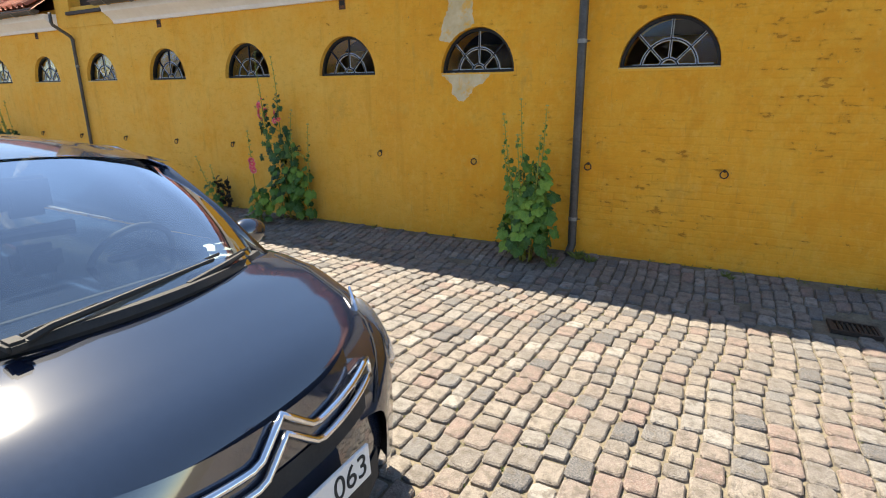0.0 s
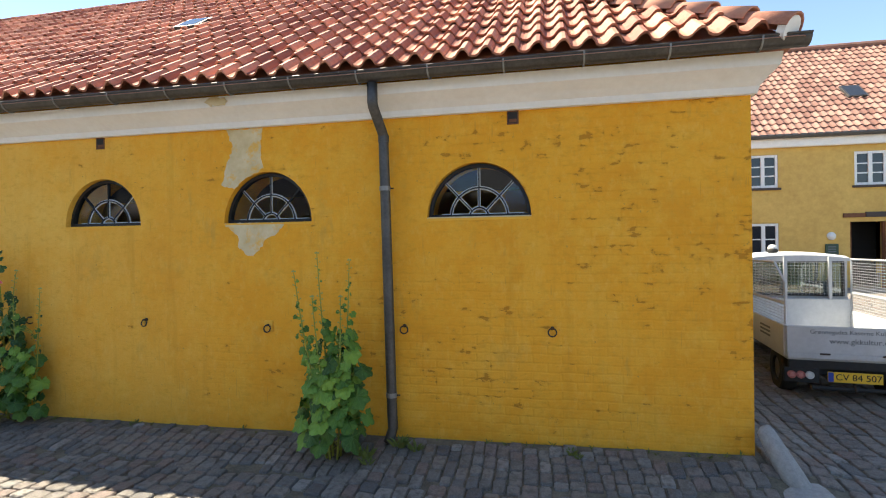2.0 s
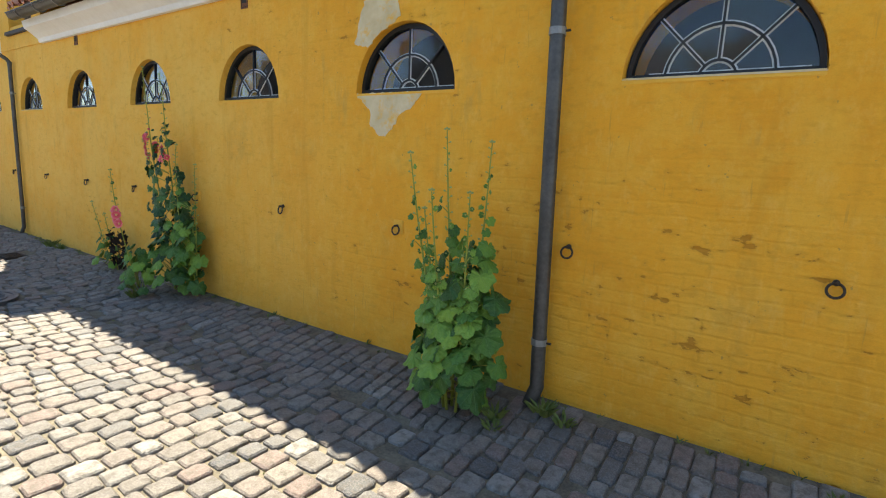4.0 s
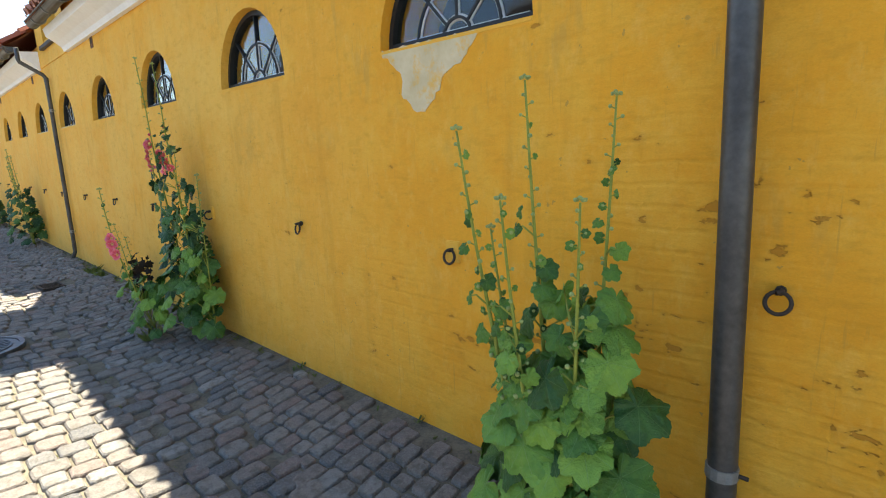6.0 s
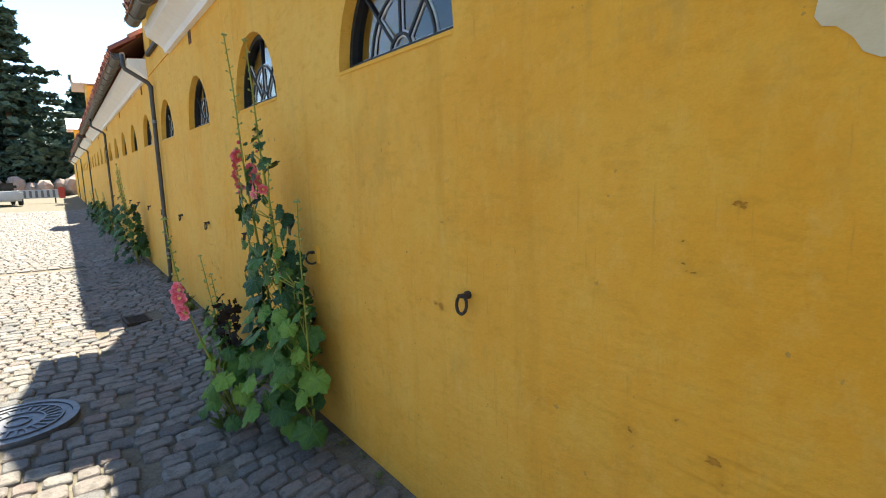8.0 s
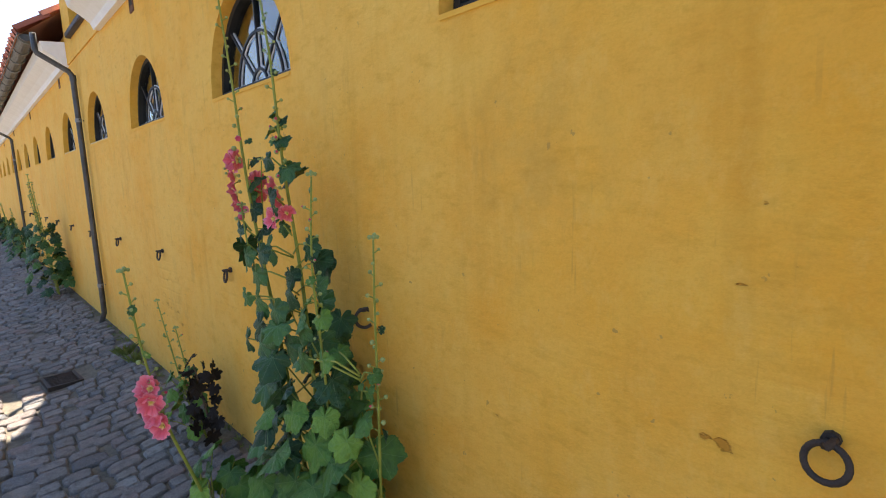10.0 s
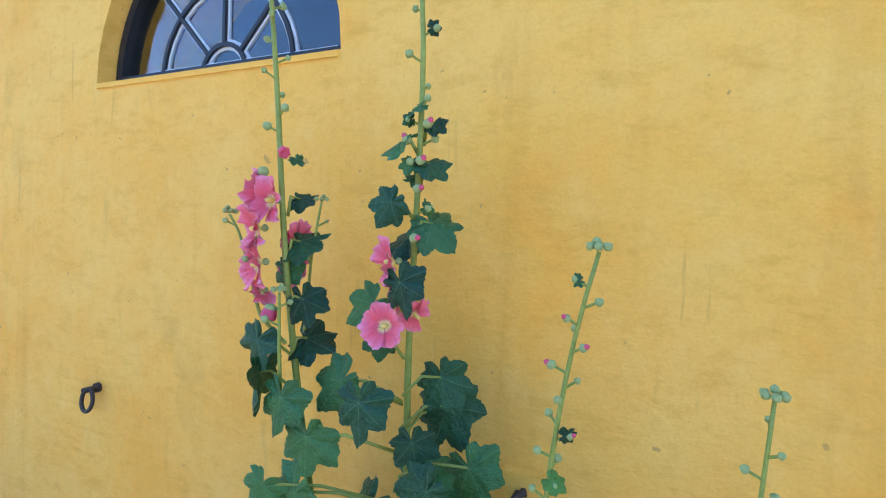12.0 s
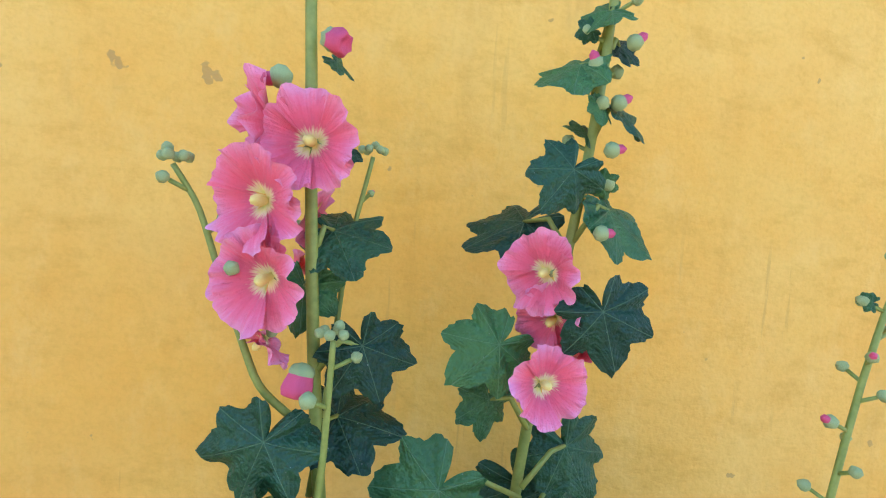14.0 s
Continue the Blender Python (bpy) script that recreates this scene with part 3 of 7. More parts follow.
def roof_deck():
    bm = bmesh.new()
    d = RIDGE_Y - ROOF_Y

    def face(*pts):
        bm.faces.new([bm.verts.new((x, y, z - 0.05)) for x, y, z in pts])

    ym = DORMER_TOP_Y
    for x0, x1 in runs:
        top = HIP_X - (ym - ROOF_Y) if x1 > 1 else x1
        face((x0, ROOF_Y, ROOF_Z), (HIP_X if x1 > 1 else x1, ROOF_Y, ROOF_Z), (top, ym, slope_z(ym)), (x0, ym, slope_z(ym)))
    face((FAR_X, ym, slope_z(ym)), (HIP_X - (ym - ROOF_Y), ym, slope_z(ym)), (HIP_X - d, RIDGE_Y, RIDGE_Z), (FAR_X, RIDGE_Y, RIDGE_Z))
    back = 2 * RIDGE_Y - ROOF_Y
    face((FAR_X, RIDGE_Y, RIDGE_Z), (HIP_X - d, RIDGE_Y, RIDGE_Z), (HIP_X, back, ROOF_Z), (FAR_X, back, ROOF_Z))
    face((HIP_X, ROOF_Y, ROOF_Z), (HIP_X, back, ROOF_Z), (HIP_X - d, RIDGE_Y, RIDGE_Z))
    face((FAR_X, ROOF_Y, ROOF_Z), (FAR_X, RIDGE_Y, RIDGE_Z), (FAR_X, back, ROOF_Z))
    return tagged(finish("roof", bm, M["tile"]), "hipped roof of sun-bleached red clay pantiles", "roof", kind="structure")


roof = roof_deck()

# hip tiles
hip_dir = Vector((-1, 1, SLOPE)).normalized()
for i in range(22):
    p = Vector((HIP_X - 0.08, ROOF_Y + 0.02, ROOF_Z + 0.0)) + hip_dir * (0.33 * i)
    bm = bmesh.new()
    side = hip_dir.cross(Vector((0, 0, 1))).normalized()
    up = side.cross(hip_dir)
    rows = []
    for s, r, lift in ((0, 0.115, 0.03), (0.37, 0.10, 0.0)):
        for rr in (r, r - 0.016):
            rows.append([bm.verts.new(p + hip_dir * s + up * (lift - 0.015) + side * rr * math.cos(a) + up * rr * math.sin(a)) for a in [math.pi * k / 8 for k in range(9)]])
    for a, b in ((0, 2), (1, 3), (0, 1)):
        for k in range(8):
            bm.faces.new((rows[a][k], rows[a][k + 1], rows[b][k + 1], rows[b][k]))
    part("hip_tile", bm, M["tile"], roof, smooth=True)
end = Vector((HIP_X - 0.08, ROOF_Y + 0.02, ROOF_Z + 0.012))
sky_light = part("skylight", box(-0.19, 0.19, -0.03, 0.07, -0.22, 0.22, 0.01), M["zinc"], roof)
sky_light.matrix_basis = Matrix.Translation((-4.35, 7.15, ROOF_Z + SLOPE * (7.15 - ROOF_Y) + 0.05)) @ Matrix.Rotation(-math.atan2(1, SLOPE), 4, "X")
part("skylight_pane", box(-0.14, 0.14, -0.036, -0.031, -0.17, 0.17), M["far_glass"], sky_light)
part("hip_mortar", tube([end - hip_dir * 0.0, end + hip_dir * 0.06], 0.092, 12), M["white"], roof)

# ---- hatch dormers ----
for a, b in DORMERS:
    d = thing("dormer", "yellow hatch dormer with pale sheet-metal roof and dark boarded cheeks", "dormer", "hatch dormers")
    y0, y1 = WALL_Y - 0.012, WALL_Y + 0.30
    DORMER_Z, DORMER_TOP_Y = DORMER_HEIGHT[a]
    z0, z1, hz0, hz1 = EAVE + 0.015, DORMER_Z - 0.05, 2.86, 4.35
    xa, xb = a + 0.46, b - 0.36
    bm = bmesh.new()
    for q in ((a, xa, z0, z1), (xb, b, z0, z1), (xa, xb, z0, hz0), (xa, xb, hz1, z1)):
        box(q[0], q[1], y0, y1, q[2], q[3], 0.0, bm)
    part("front_wall", bm, M["plaster"], d)
    part("sill", box(xa - 0.06, xb + 0.06, y0 - 0.05, y0 + 0.06, hz0 - 0.004, hz0 + 0.05, 0.006), M["dark_wood"], d, "dark weathered wooden sill")
    part("hatch", box(xa - 0.02, xb + 0.02, y1 - 0.1, y1 - 0.04, hz0, hz1, 0.004), M["dark_wood"], d, "dark boarded loft hatch")
    for x in (a, b - 0.05):
        bm = bmesh.new()
        extrude_x([(y1, slope_z(y1) - 0.1), (y1, z1), (DORMER_TOP_Y, z1)], x, x + 0.05, bm)
        part("cheek", bm, M["dark_wood"], d, "dark slate-grey boarded cheek")
    mid, ridge_z = (a + b) / 2, DORMER_Z + 0.82
    bm = bmesh.new()
    tri = [[bm.verts.new((x, y, z)) for x, z in ((a, z1), (b, z1), (mid, ridge_z - 0.10))] for y in (y0, y1)]
    bm.faces.new(tri[0])
    bm.faces.new(tri[1][::-1])
    for i in range(3):
        bm.faces.new((tri[0][i], tri[0][(i + 1) % 3], tri[1][(i + 1) % 3], tri[1][i]))
    part("gable", bm, M["plaster"], d)
    front, back_low = WALL_Y - 0.43, DORMER_TOP_Y + 0.1
    for s_, edge in ((-1, a - 0.24), (1, b + 0.24)):
        bm = bmesh.new()
        low = [bm.verts.new(p) for p in ((edge, front, DORMER_Z - 0.03), (edge, back_low, DORMER_Z - 0.03), (mid, back_low + 1.1, ridge_z - 0.03), (mid, front, ridge_z - 0.03))]
        top = [bm.verts.new(v.co + Vector((0, 0, 0.045))) for v in low]
        bm.faces.new(low)
        bm.faces.new(top[::-1])
        for i in range(4):
            bm.faces.new((low[i], low[(i + 1) % 4], top[(i + 1) % 4], top[i]))
        r = part("metal_roof", bm, M["metal_sheet"], d, "pale sheet-metal roof slope")
        y = front + 0.25
        while y < back_low:
            p, q = Vector((edge, y, DORMER_Z + 0.02)), Vector((mid, y, ridge_z + 0.02))
            part("standing_seam", tube([p, q], 0.014, 6), M["metal_sheet"], r)
            y += 0.5

# ---- downpipes ----
def downpipe(x, foot, r, wy=5.49, lean=0.0):
    d = thing("downpipe", "weathered grey zinc downpipe fixed against the yellow wall", "downpipe", "downpipes")
    path = [(x - 0.02, GUTTER_Y, 2.86), (x - 0.02, GUTTER_Y, 2.70), (x - 0.018, GUTTER_Y + 0.012, 2.66), (x - 0.008, wy - 0.03, 2.50), (x, wy - 0.003, 2.455), (x, wy, 2.41), (x + lean * 0.9, wy, 0.0), (x + lean, wy - 0.002, foot + 0.10), (x + lean - 0.012, wy - 0.02, foot + 0.05), (x + lean - 0.03, wy - 0.035, foot - 0.02)]
    part("pipe", tube(path, r, 14), M["zinc"], d, smooth=True)
    for z in (1.985, 0.145):
        xc = x + lean * (2.41 - z) / 2.7
        b = part("clamp", tube([(xc, wy, z - 0.02), (xc, wy, z + 0.02)], r + 0.005, 14), M["pipe_clamp"], d, "paler zinc pipe clamp")
        part("bolt", tube([(xc + 0.05, wy, z), (xc + 0.078, wy, z)], 0.007, 6), M["iron"], b)
        part("wall_pin", tube([(xc, wy + 0.04, z), (xc, WALL_Y + 0.01, z)], 0.007, 6), M["iron"], b)
    part("socket", tube([(x, wy, 2.40), (x, wy, 2.46)], r + 0.004, 14), M["zinc"], d)


downpipe(-1.15, -0.25, 0.045, 5.49, 0.062)
for x in (-10.45, -19.6, -30.6, -41.0, -52.0):
    downpipe(x, -0.28, 0.028, 5.552)

# ---- fan windows ----
GLASS_Y = 0.085


def polar(r, a, y=0.0):
    return (-r * math.cos(a), y, RISE * r * math.sin(a))


def sector(r0, r1, a0, a1, tilt_x, tilt_z):
    """One thin pane between two radii and two angles."""
    bm = bmesh.new()
    n = 6
    top = [polar(r1, a0 + (a1 - a0) * i / n) for i in range(n + 1)]
    low = [polar(r0, a0 + (a1 - a0) * i / n) for i in range(n + 1)] if r0 > 0.001 else [(0, 0, 0.0)]
    pts = [Vector(p) for p in top + low[::-1]]
    mid = sum(pts, Vector()) / len(pts)
    front = [bm.verts.new(p + Vector((0, (p.x - mid.x) * tilt_z + (p.z - mid.z) * tilt_x - 0.002, 0))) for p in pts]
    rear = [bm.verts.new(v.co + Vector((0, 0.004, 0))) for v in front]
    bm.faces.new(front)
    bm.faces.new(rear[::-1])
    for i in range(len(pts)):
        j = (i + 1) % len(pts)
        bm.faces.new((front[i], front[j], rear[j], rear[i]))
    return bm


def flat_arc(r0, r1, a0, a1, y0, y1, n=16):
    bm = bmesh.new()
    rings = []
    for i in range(n + 1):
        a = a0 + (a1 - a0) * i / n
        rings.append([bm.verts.new(polar(r, a, y)) for r, y in ((r0, y0), (r1, y0), (r1, y1), (r0, y1))])
    for r, s in zip(rings, rings[1:]):
        for k in range(4):
            bm.faces.new((r[k], r[(k + 1) % 4], s[(k + 1) % 4], s[k]))
    bm.faces.new(rings[0])
    bm.faces.new(rings[-1][::-1])
    return bm


def spoke(a, r0, r1, w, y0, y1):
    bm = box(r0, r1, y0, y1, -w, w)
    bmesh.ops.transform(bm, matrix=Matrix.Diagonal((1, 1, RISE, 1)) @ Matrix.Rotation(-(math.pi - a), 4, "Y"), verts=bm.verts)
    return bm


def fan_window(name, rnd, at):
    w = thing(name, "half-round cast-iron fan window with small dark panes and white putty", "window", kind="structure", at=at)
    R = WIN_R - 0.006
    frame_ob = part("window_frame", flat_arc(R - 0.028, R, 0, math.pi, -0.03, 0.03, 22), M["castiron"], w)
    part("bottom_rail", box(-R, R, -0.03, 0.03, 0.0, 0.034, 0.004), M["castiron"], w)
    part("window_sill", box(-R - 0.004, R + 0.004, -GLASS_Y - 0.005, -0.032, -0.022, -0.002, 0.004), M["sill"], w)
    rin, hub = 0.258, 0.088
    for r in (rin, hub):
        part("arc_bar", flat_arc(r - 0.006, r + 0.006, 0.1 if r < 0.1 else 0.11, math.pi - (0.1 if r < 0.1 else 0.11), -0.016, 0.016), M["castiron"], w)
        part("putty", flat_arc(r - 0.0145, r + 0.0145, 0.14, math.pi - 0.14, -0.006, 0.004), M["putty"], w)
    for a in (math.pi * 0.25, math.pi * 0.5, math.pi * 0.75):
        part("spoke", spoke(a, hub, R - 0.02, 0.0055, -0.016, 0.016), M["castiron"], w)
        part("putty", spoke(a, hub + 0.01, rin + (0.17 if rnd.random() < 0.6 else 0.0), 0.0125, -0.006, 0.004), M["putty"], w)
    part("putty", box(-R + 0.12, R - 0.06, -0.012, 0.004, 0.034, 0.042), M["putty"], w)
    for k in range(4):
        a0, a1 = math.pi * k / 4, math.pi * (k + 1) / 4
        for r0, r1 in ((rin, R - 0.02), (hub, rin)):
            t = rnd.uniform(-0.035, 0.035), rnd.uniform(-0.03, 0.03)
            g = part("pane", sector(r0, r1, a0 + 0.002, a1 - 0.002, *t), M["glass"], w)
            g.visible_shadow = False
    g = part("pane", sector(0, hub, 0, math.pi, 0.02, 0.01), M["glass"], w)
    g.visible_shadow = False
    return w


rnd = random.Random(4)
kinds = [fan_window("window_%d" % (i + 1), rnd, pose(WINDOWS[i], WALL_Y + GLASS_Y, SILL)) for i in range(5)]
for i, cx in enumerate(WINDOWS[5:]):
    copy_thing(kinds[i % 5], pose(cx, WALL_Y + GLASS_Y, SILL)).name = "window_%d" % (i + 6)
for i, cx in enumerate(WINDOWS):
    if i in (0, 5, 6):
        part("sill_board", box(cx - WIN_R, cx + WIN_R, WALL_Y + 0.004, WALL_Y + GLASS_Y + 0.02, SILL - 0.02, SILL + 0.012, 0.004), M["patch"], wall, "pale bare plaster window sill")

# ---- eaves vents ----
for x in (-0.007, -4.27, -7.99, -11.75, -15.5, -19.3, -23.0):
    v = thing("eaves_vent", "small square wooden vent hole under the cornice", "vent", "eaves vents")
    bm = bmesh.new()
    for q in ((-0.05, 0.05, 0.048, 0.058), (-0.05, 0.05, -0.06, -0.05), (-0.05, -0.04, -0.05, 0.048), (0.04, 0.05, -0.05, 0.048)):
        box(x + q[0], x + q[1], WALL_Y - 0.008, WALL_Y + 0.02, 2.577 + q[2], 2.577 + q[3], 0.0, bm)
    part("frame", bm, M["rust_wood"], v)
    # wall is not cut here: a black block paints the shade of the hole
    part("opening_shade_block", box(x - 0.04, x + 0.04, WALL_Y - 0.004, WALL_Y + 0.01, 2.527, 2.625), M["black"], v)
    part("brick_stop", box(x - 0.036, x + 0.036, WALL_Y - 0.006, WALL_Y + 0.012, 2.53, 2.568, 0.004), M["rust_wood"], v)

# ---- tethering rings ----
def tether_ring(x, z, swing, plate):
    r = thing("tethering_ring", "rusty iron tethering ring hanging from the yellow wall", "ring", "tethering rings", at=pose(x, WALL_Y, z))
    pts = []
    for k in range(20):
        a = math.tau * k / 20
        p = Vector((0.041 * math.sin(a), 0, -0.041 + 0.041 * math.cos(a)))
        pts.append(Matrix.Rotation(swing, 3, "Z") @ (Matrix.Rotation(-0.16, 3, "X") @ p) + Vector((0, -0.036, 0.002)))
    hoop = part("ring", tube(pts, 0.0076, 8, closed=True), M["iron"], r, smooth=True)
    hoop.matrix_basis = Matrix.Scale(0.84, 4)
    part("staple", tube([(0.006, 0.02, 0.0), (0.006, -0.03, 0.004), (0.0, -0.048, 0.002), (-0.006, -0.03, -0.004), (-0.006, 0.02, -0.004)], 0.0075, 6), M["iron"], r)
    part("collar", tube([(0, -0.012, 0), (0, 0.004, 0)], 0.016, 8), M["iron"], r)
    if plate:
        part("mortar_plate", box(-0.045, 0.048, -0.016, 0.01, -0.065, 0.042, 0.006), M["sill"], r, "square of yellow mortar round the staple")


rnd = random.Random(9)
for i, x in enumerate(RINGS):
    tether_ring(x, (0.735 if i == 2 else 0.757 if i == 4 else 0.752) + rnd.uniform(-0.006, 0.006), 1.15 if i == 4 else rnd.uniform(-0.15, 0.15), i in (2, 4))

# ---- bare mortar patch round the second window ----
def ragged(points, y, seed, mat, name, label):
    rnd = random.Random(seed)
    out = []
    for (xa, za), (xb, zb) in zip(points, points[1:] + points[:1]):
        n = max(2, int(math.hypot(xb - xa, zb - za) / 0.025))
        for i in range(n):
            t = i / n
            out.append((xa + (xb - xa) * t + rnd.uniform(-0.011, 0.011), za + (zb - za) * t + rnd.uniform(-0.011, 0.011)))
    bm = bmesh.new()
    f = [bm.verts.new((x, y, z)) for x, z in out]
    b = [bm.verts.new((x, y + 0.01, z)) for x, z in out]
    bm.faces.new(f)
    for i in range(len(f)):
        bm.faces.new((f[i], f[(i + 1) % len(f)], b[(i + 1) % len(f)], b[i]))
    return part(name, bm, mat, wall, label)


def on_arch(deg):
    a = radians(deg)
    return (WINDOWS[1] + (WIN_R + 0.004) * math.cos(a), SILL + RISE * (WIN_R + 0.004) * math.sin(a))


ragged([(-2.80, 2.63), (-2.73, 2.46), (-2.80, 2.28), (-2.86, 2.08)] + [on_arch(d) for d in (138, 126, 114, 103)] + [(-2.41, 2.24), (-2.44, 2.40), (-2.41, 2.63)], WALL_Y - 0.004, 1, M["patch"], "mortar_patch", "bare grey lime mortar where the yellow wash is missing")
ragged([(-2.86, EAVE + 0.20), (-2.80, EAVE + 0.168), (-2.66, EAVE + 0.172), (-2.62, EAVE + 0.20), (-2.66, EAVE + 0.235), (-2.80, EAVE + 0.24)], WALL_Y - 0.243, 3, M["patch"], "mortar_patch", "bare beige mortar on the cornice")
ragged([(-2.83, SILL - 0.006), (-2.74, 1.63), (-2.69, 1.60), (-2.67, 1.47), (-2.55, 1.385), (-2.46, 1.44), (-2.40, 1.54), (-2.27, 1.60), (-2.19, SILL - 0.006)], WALL_Y - 0.004, 2, M["patch"], "mortar_patch", "bare grey lime mortar below the window")


# ---- hollyhocks ----
def polar_leaf(seed, mat, cut=0.30):
    """A lobed, toothed leaf of radius about 1 in the XZ plane; its tip points down, its stalk joins at the origin."""
    rnd = random.Random(seed)
    bm = bmesh.new()
    n = 96
    lobes = [(0, 1.0), (50, 0.93), (-50, 0.95), (98, 0.80), (-98, 0.78), (142, 0.62), (-142, 0.64)]
    lobes = [(radians(d + rnd.uniform(-5, 5)), r * rnd.uniform(0.92, 1.06)) for d, r in lobes]
    ph = rnd.uniform(0, 6)
    out = []
    for i in range(n):
        t = -math.pi + math.tau * i / n
        r = 0.0
        for a, top in lobes:
            d = abs(math.atan2(math.sin(t - a), math.cos(t - a)))
            r = max(r, top * (1 - cut * (d / radians(25)) ** 1.15) if d < radians(45) else 0)
        r = max(r, 0.50)
        if abs(t) > radians(160):
            r = 0.10 + 0.42 * ((math.pi - abs(t)) / radians(20)) ** 1.3
        saw = (i * 0.27 + 0.3 * math.sin(i * 0.9 + ph)) % 1.0
        r *= 1 + (0.085 * (saw - 0.5)) * rnd.uniform(0.5, 1.3)
        out.append((t, r))
    mid = bm.verts.new((0, 0, 0))
    rings = []
    for f in (0.25, 0.5, 0.76, 1.0):
        ring = []
        for t, r in out:
            q = r * f
            rib = max(math.cos(t - a) for a, _ in lobes) ** 60
            fold = -0.05 * rib * f * (1.2 - f) + 0.24 * f * f * (0.5 + 0.5 * math.cos(2 * t + ph)) + 0.05 * math.sin(3 * t + ph) * f + 0.028 * math.sin(11 * t + ph * 2) * f * f
            ring.append(bm.verts.new((math.sin(t) * q, fold, -math.cos(t) * q)))
        rings.append(ring)
    for i in range(n):
        j = (i + 1) % n
        bm.faces.new((mid, rings[0][i], rings[0][j]))
        for a, b in zip(rings, rings[1:]):
            bm.faces.new((a[i], b[i], b[j], a[j]))
    me = bpy.data.meshes.new("leaf")
    bm.to_mesh(me)
    bm.free()
    me.materials.append(mat)
    for p in me.polygons:
        p.use_smooth = True
    return me


def petal_mesh(seed):
    """One ruffled petal of a bloom that faces -Y; it fans out round +Z from the throat at the origin."""
    rnd = random.Random(seed)
    bm = bmesh.new()
    half = radians(rnd.uniform(44, 50))
    ph = [rnd.uniform(0, math.tau) for _ in range(5)]
    na, nf = 30, 9
    rows = []
    for k in range(nf + 1):
        f = 0.06 + 0.94 * k / nf
        row = []
        for i in range(na + 1):
            u = 2 * i / na - 1
            a = half * u * (0.55 + 0.45 * min(1.0, f * 2.2))
            rim = 1.0 - 0.17 * abs(u) ** 3.2 + 0.030 * math.sin(8 * u + ph[0]) + 0.022 * math.sin(19 * u + ph[1]) + 0.045 * math.sin(3.1 * u + ph[4])
            r = f * (1 + (rim - 1) * f * f)
            y = 0.46 * (1 - f) ** 1.35 - 0.06 * f
            y += 0.085 * u * f
            y += f * f * (0.11 * math.sin(4.3 * u + ph[2]) + 0.07 * math.sin(8.5 * u + ph[3]) * f)
            y += 0.010 * math.sin(21 * u + 2 * math.sin(3 * u + ph[4]) + ph[1]) * min(1.0, f * 1.6)
            y += 0.15 * max(0.0, f - 0.7) * (math.sin(12 * u + ph[0]) + 0.6 * math.sin(19 * u + ph[2]))
            row.append(bm.verts.new((r * math.sin(a), y, r * math.cos(a))))
        rows.append(row)
    for p, q in zip(rows, rows[1:]):
        for i in range(na):
            bm.faces.new((p[i], p[i + 1], q[i + 1], q[i]))
    me = bpy.data.meshes.new("petal")
    bm.to_mesh(me)
    bm.free()
    me.materials.append(M["petal"])
    for p in me.polygons:
        p.use_smooth = True
    return me


def turned(profile, mats, sides=10, ribs=0.0):
    """A shape turned about Z from (radius, height, material) rows."""
    bm = bmesh.new()
    rings = []
    for r, z, _ in profile:
        rings.append([bm.verts.new((r * (1 + ribs * (k % 2)) * math.cos(math.tau * k / sides), r * (1 + ribs * (k % 2)) * math.sin(math.tau * k / sides), z)) for k in range(sides)])
    for (a, b), row in zip(zip(rings, rings[1:]), profile):
        for k in range(sides):
            f = bm.faces.new((a[k], a[(k + 1) % sides], b[(k + 1) % sides], b[k]))
            f.material_index = row[2]
    bm.faces.new(rings[0][::-1]).material_index = profile[0][2]
    bm.faces.new(rings[-1]).material_index = profile[-1][2]
    me = bpy.data.meshes.new("bud")
    bmesh.ops.recalc_face_normals(bm, faces=bm.faces)
    bm.to_mesh(me)
    bm.free()
    for m in mats:
        me.materials.append(m)
    for p in me.polygons:
        p.use_smooth = True
    return me


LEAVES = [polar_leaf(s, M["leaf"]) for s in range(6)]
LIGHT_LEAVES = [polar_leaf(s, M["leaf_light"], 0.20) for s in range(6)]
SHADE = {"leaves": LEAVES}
PETALS = [petal_mesh(s) for s in range(7)]
BUD = turned([(0.15, 0, 0), (0.75, 0.35, 0), (0.95, 0.9, 0), (0.7, 1.5, 0), (0.15, 1.95, 0)], [M["bud"]], 10, 0.12)
BUD_PINK = turned([(0.15, 0, 0), (0.75, 0.35, 0), (0.95, 0.9, 0), (0.75, 1.5, 0), (0.55, 1.7, 1), (0.5, 2.2, 1), (0.1, 2.6, 1)], [M["bud"], M["petal_deep"]], 10, 0.12)
BELL = turned([(0.2, 0, 0), (0.8, 0.3, 0), (0.95, 0.7, 0), (0.9, 1.0, 1), (1.05, 1.6, 1), (1.15, 2.2, 1), (1.0, 2.75, 1), (0.75, 2.9, 1), (0.4, 2.4, 1)], [M["bud"], M["petal_deep"]], 12, 0.28)
STAMEN = turned([(0.04, -0.05, 0), (0.065, 0.08, 0), (0.075, 0.18, 0), (0.06, 0.26, 0), (0.015, 0.31, 0)], [M["stamen"]], 14, 0.2)


def place(name, me, parent, m):
    ob = new(name, me)
    ob.parent = parent
    ob.matrix_basis = m
    return ob


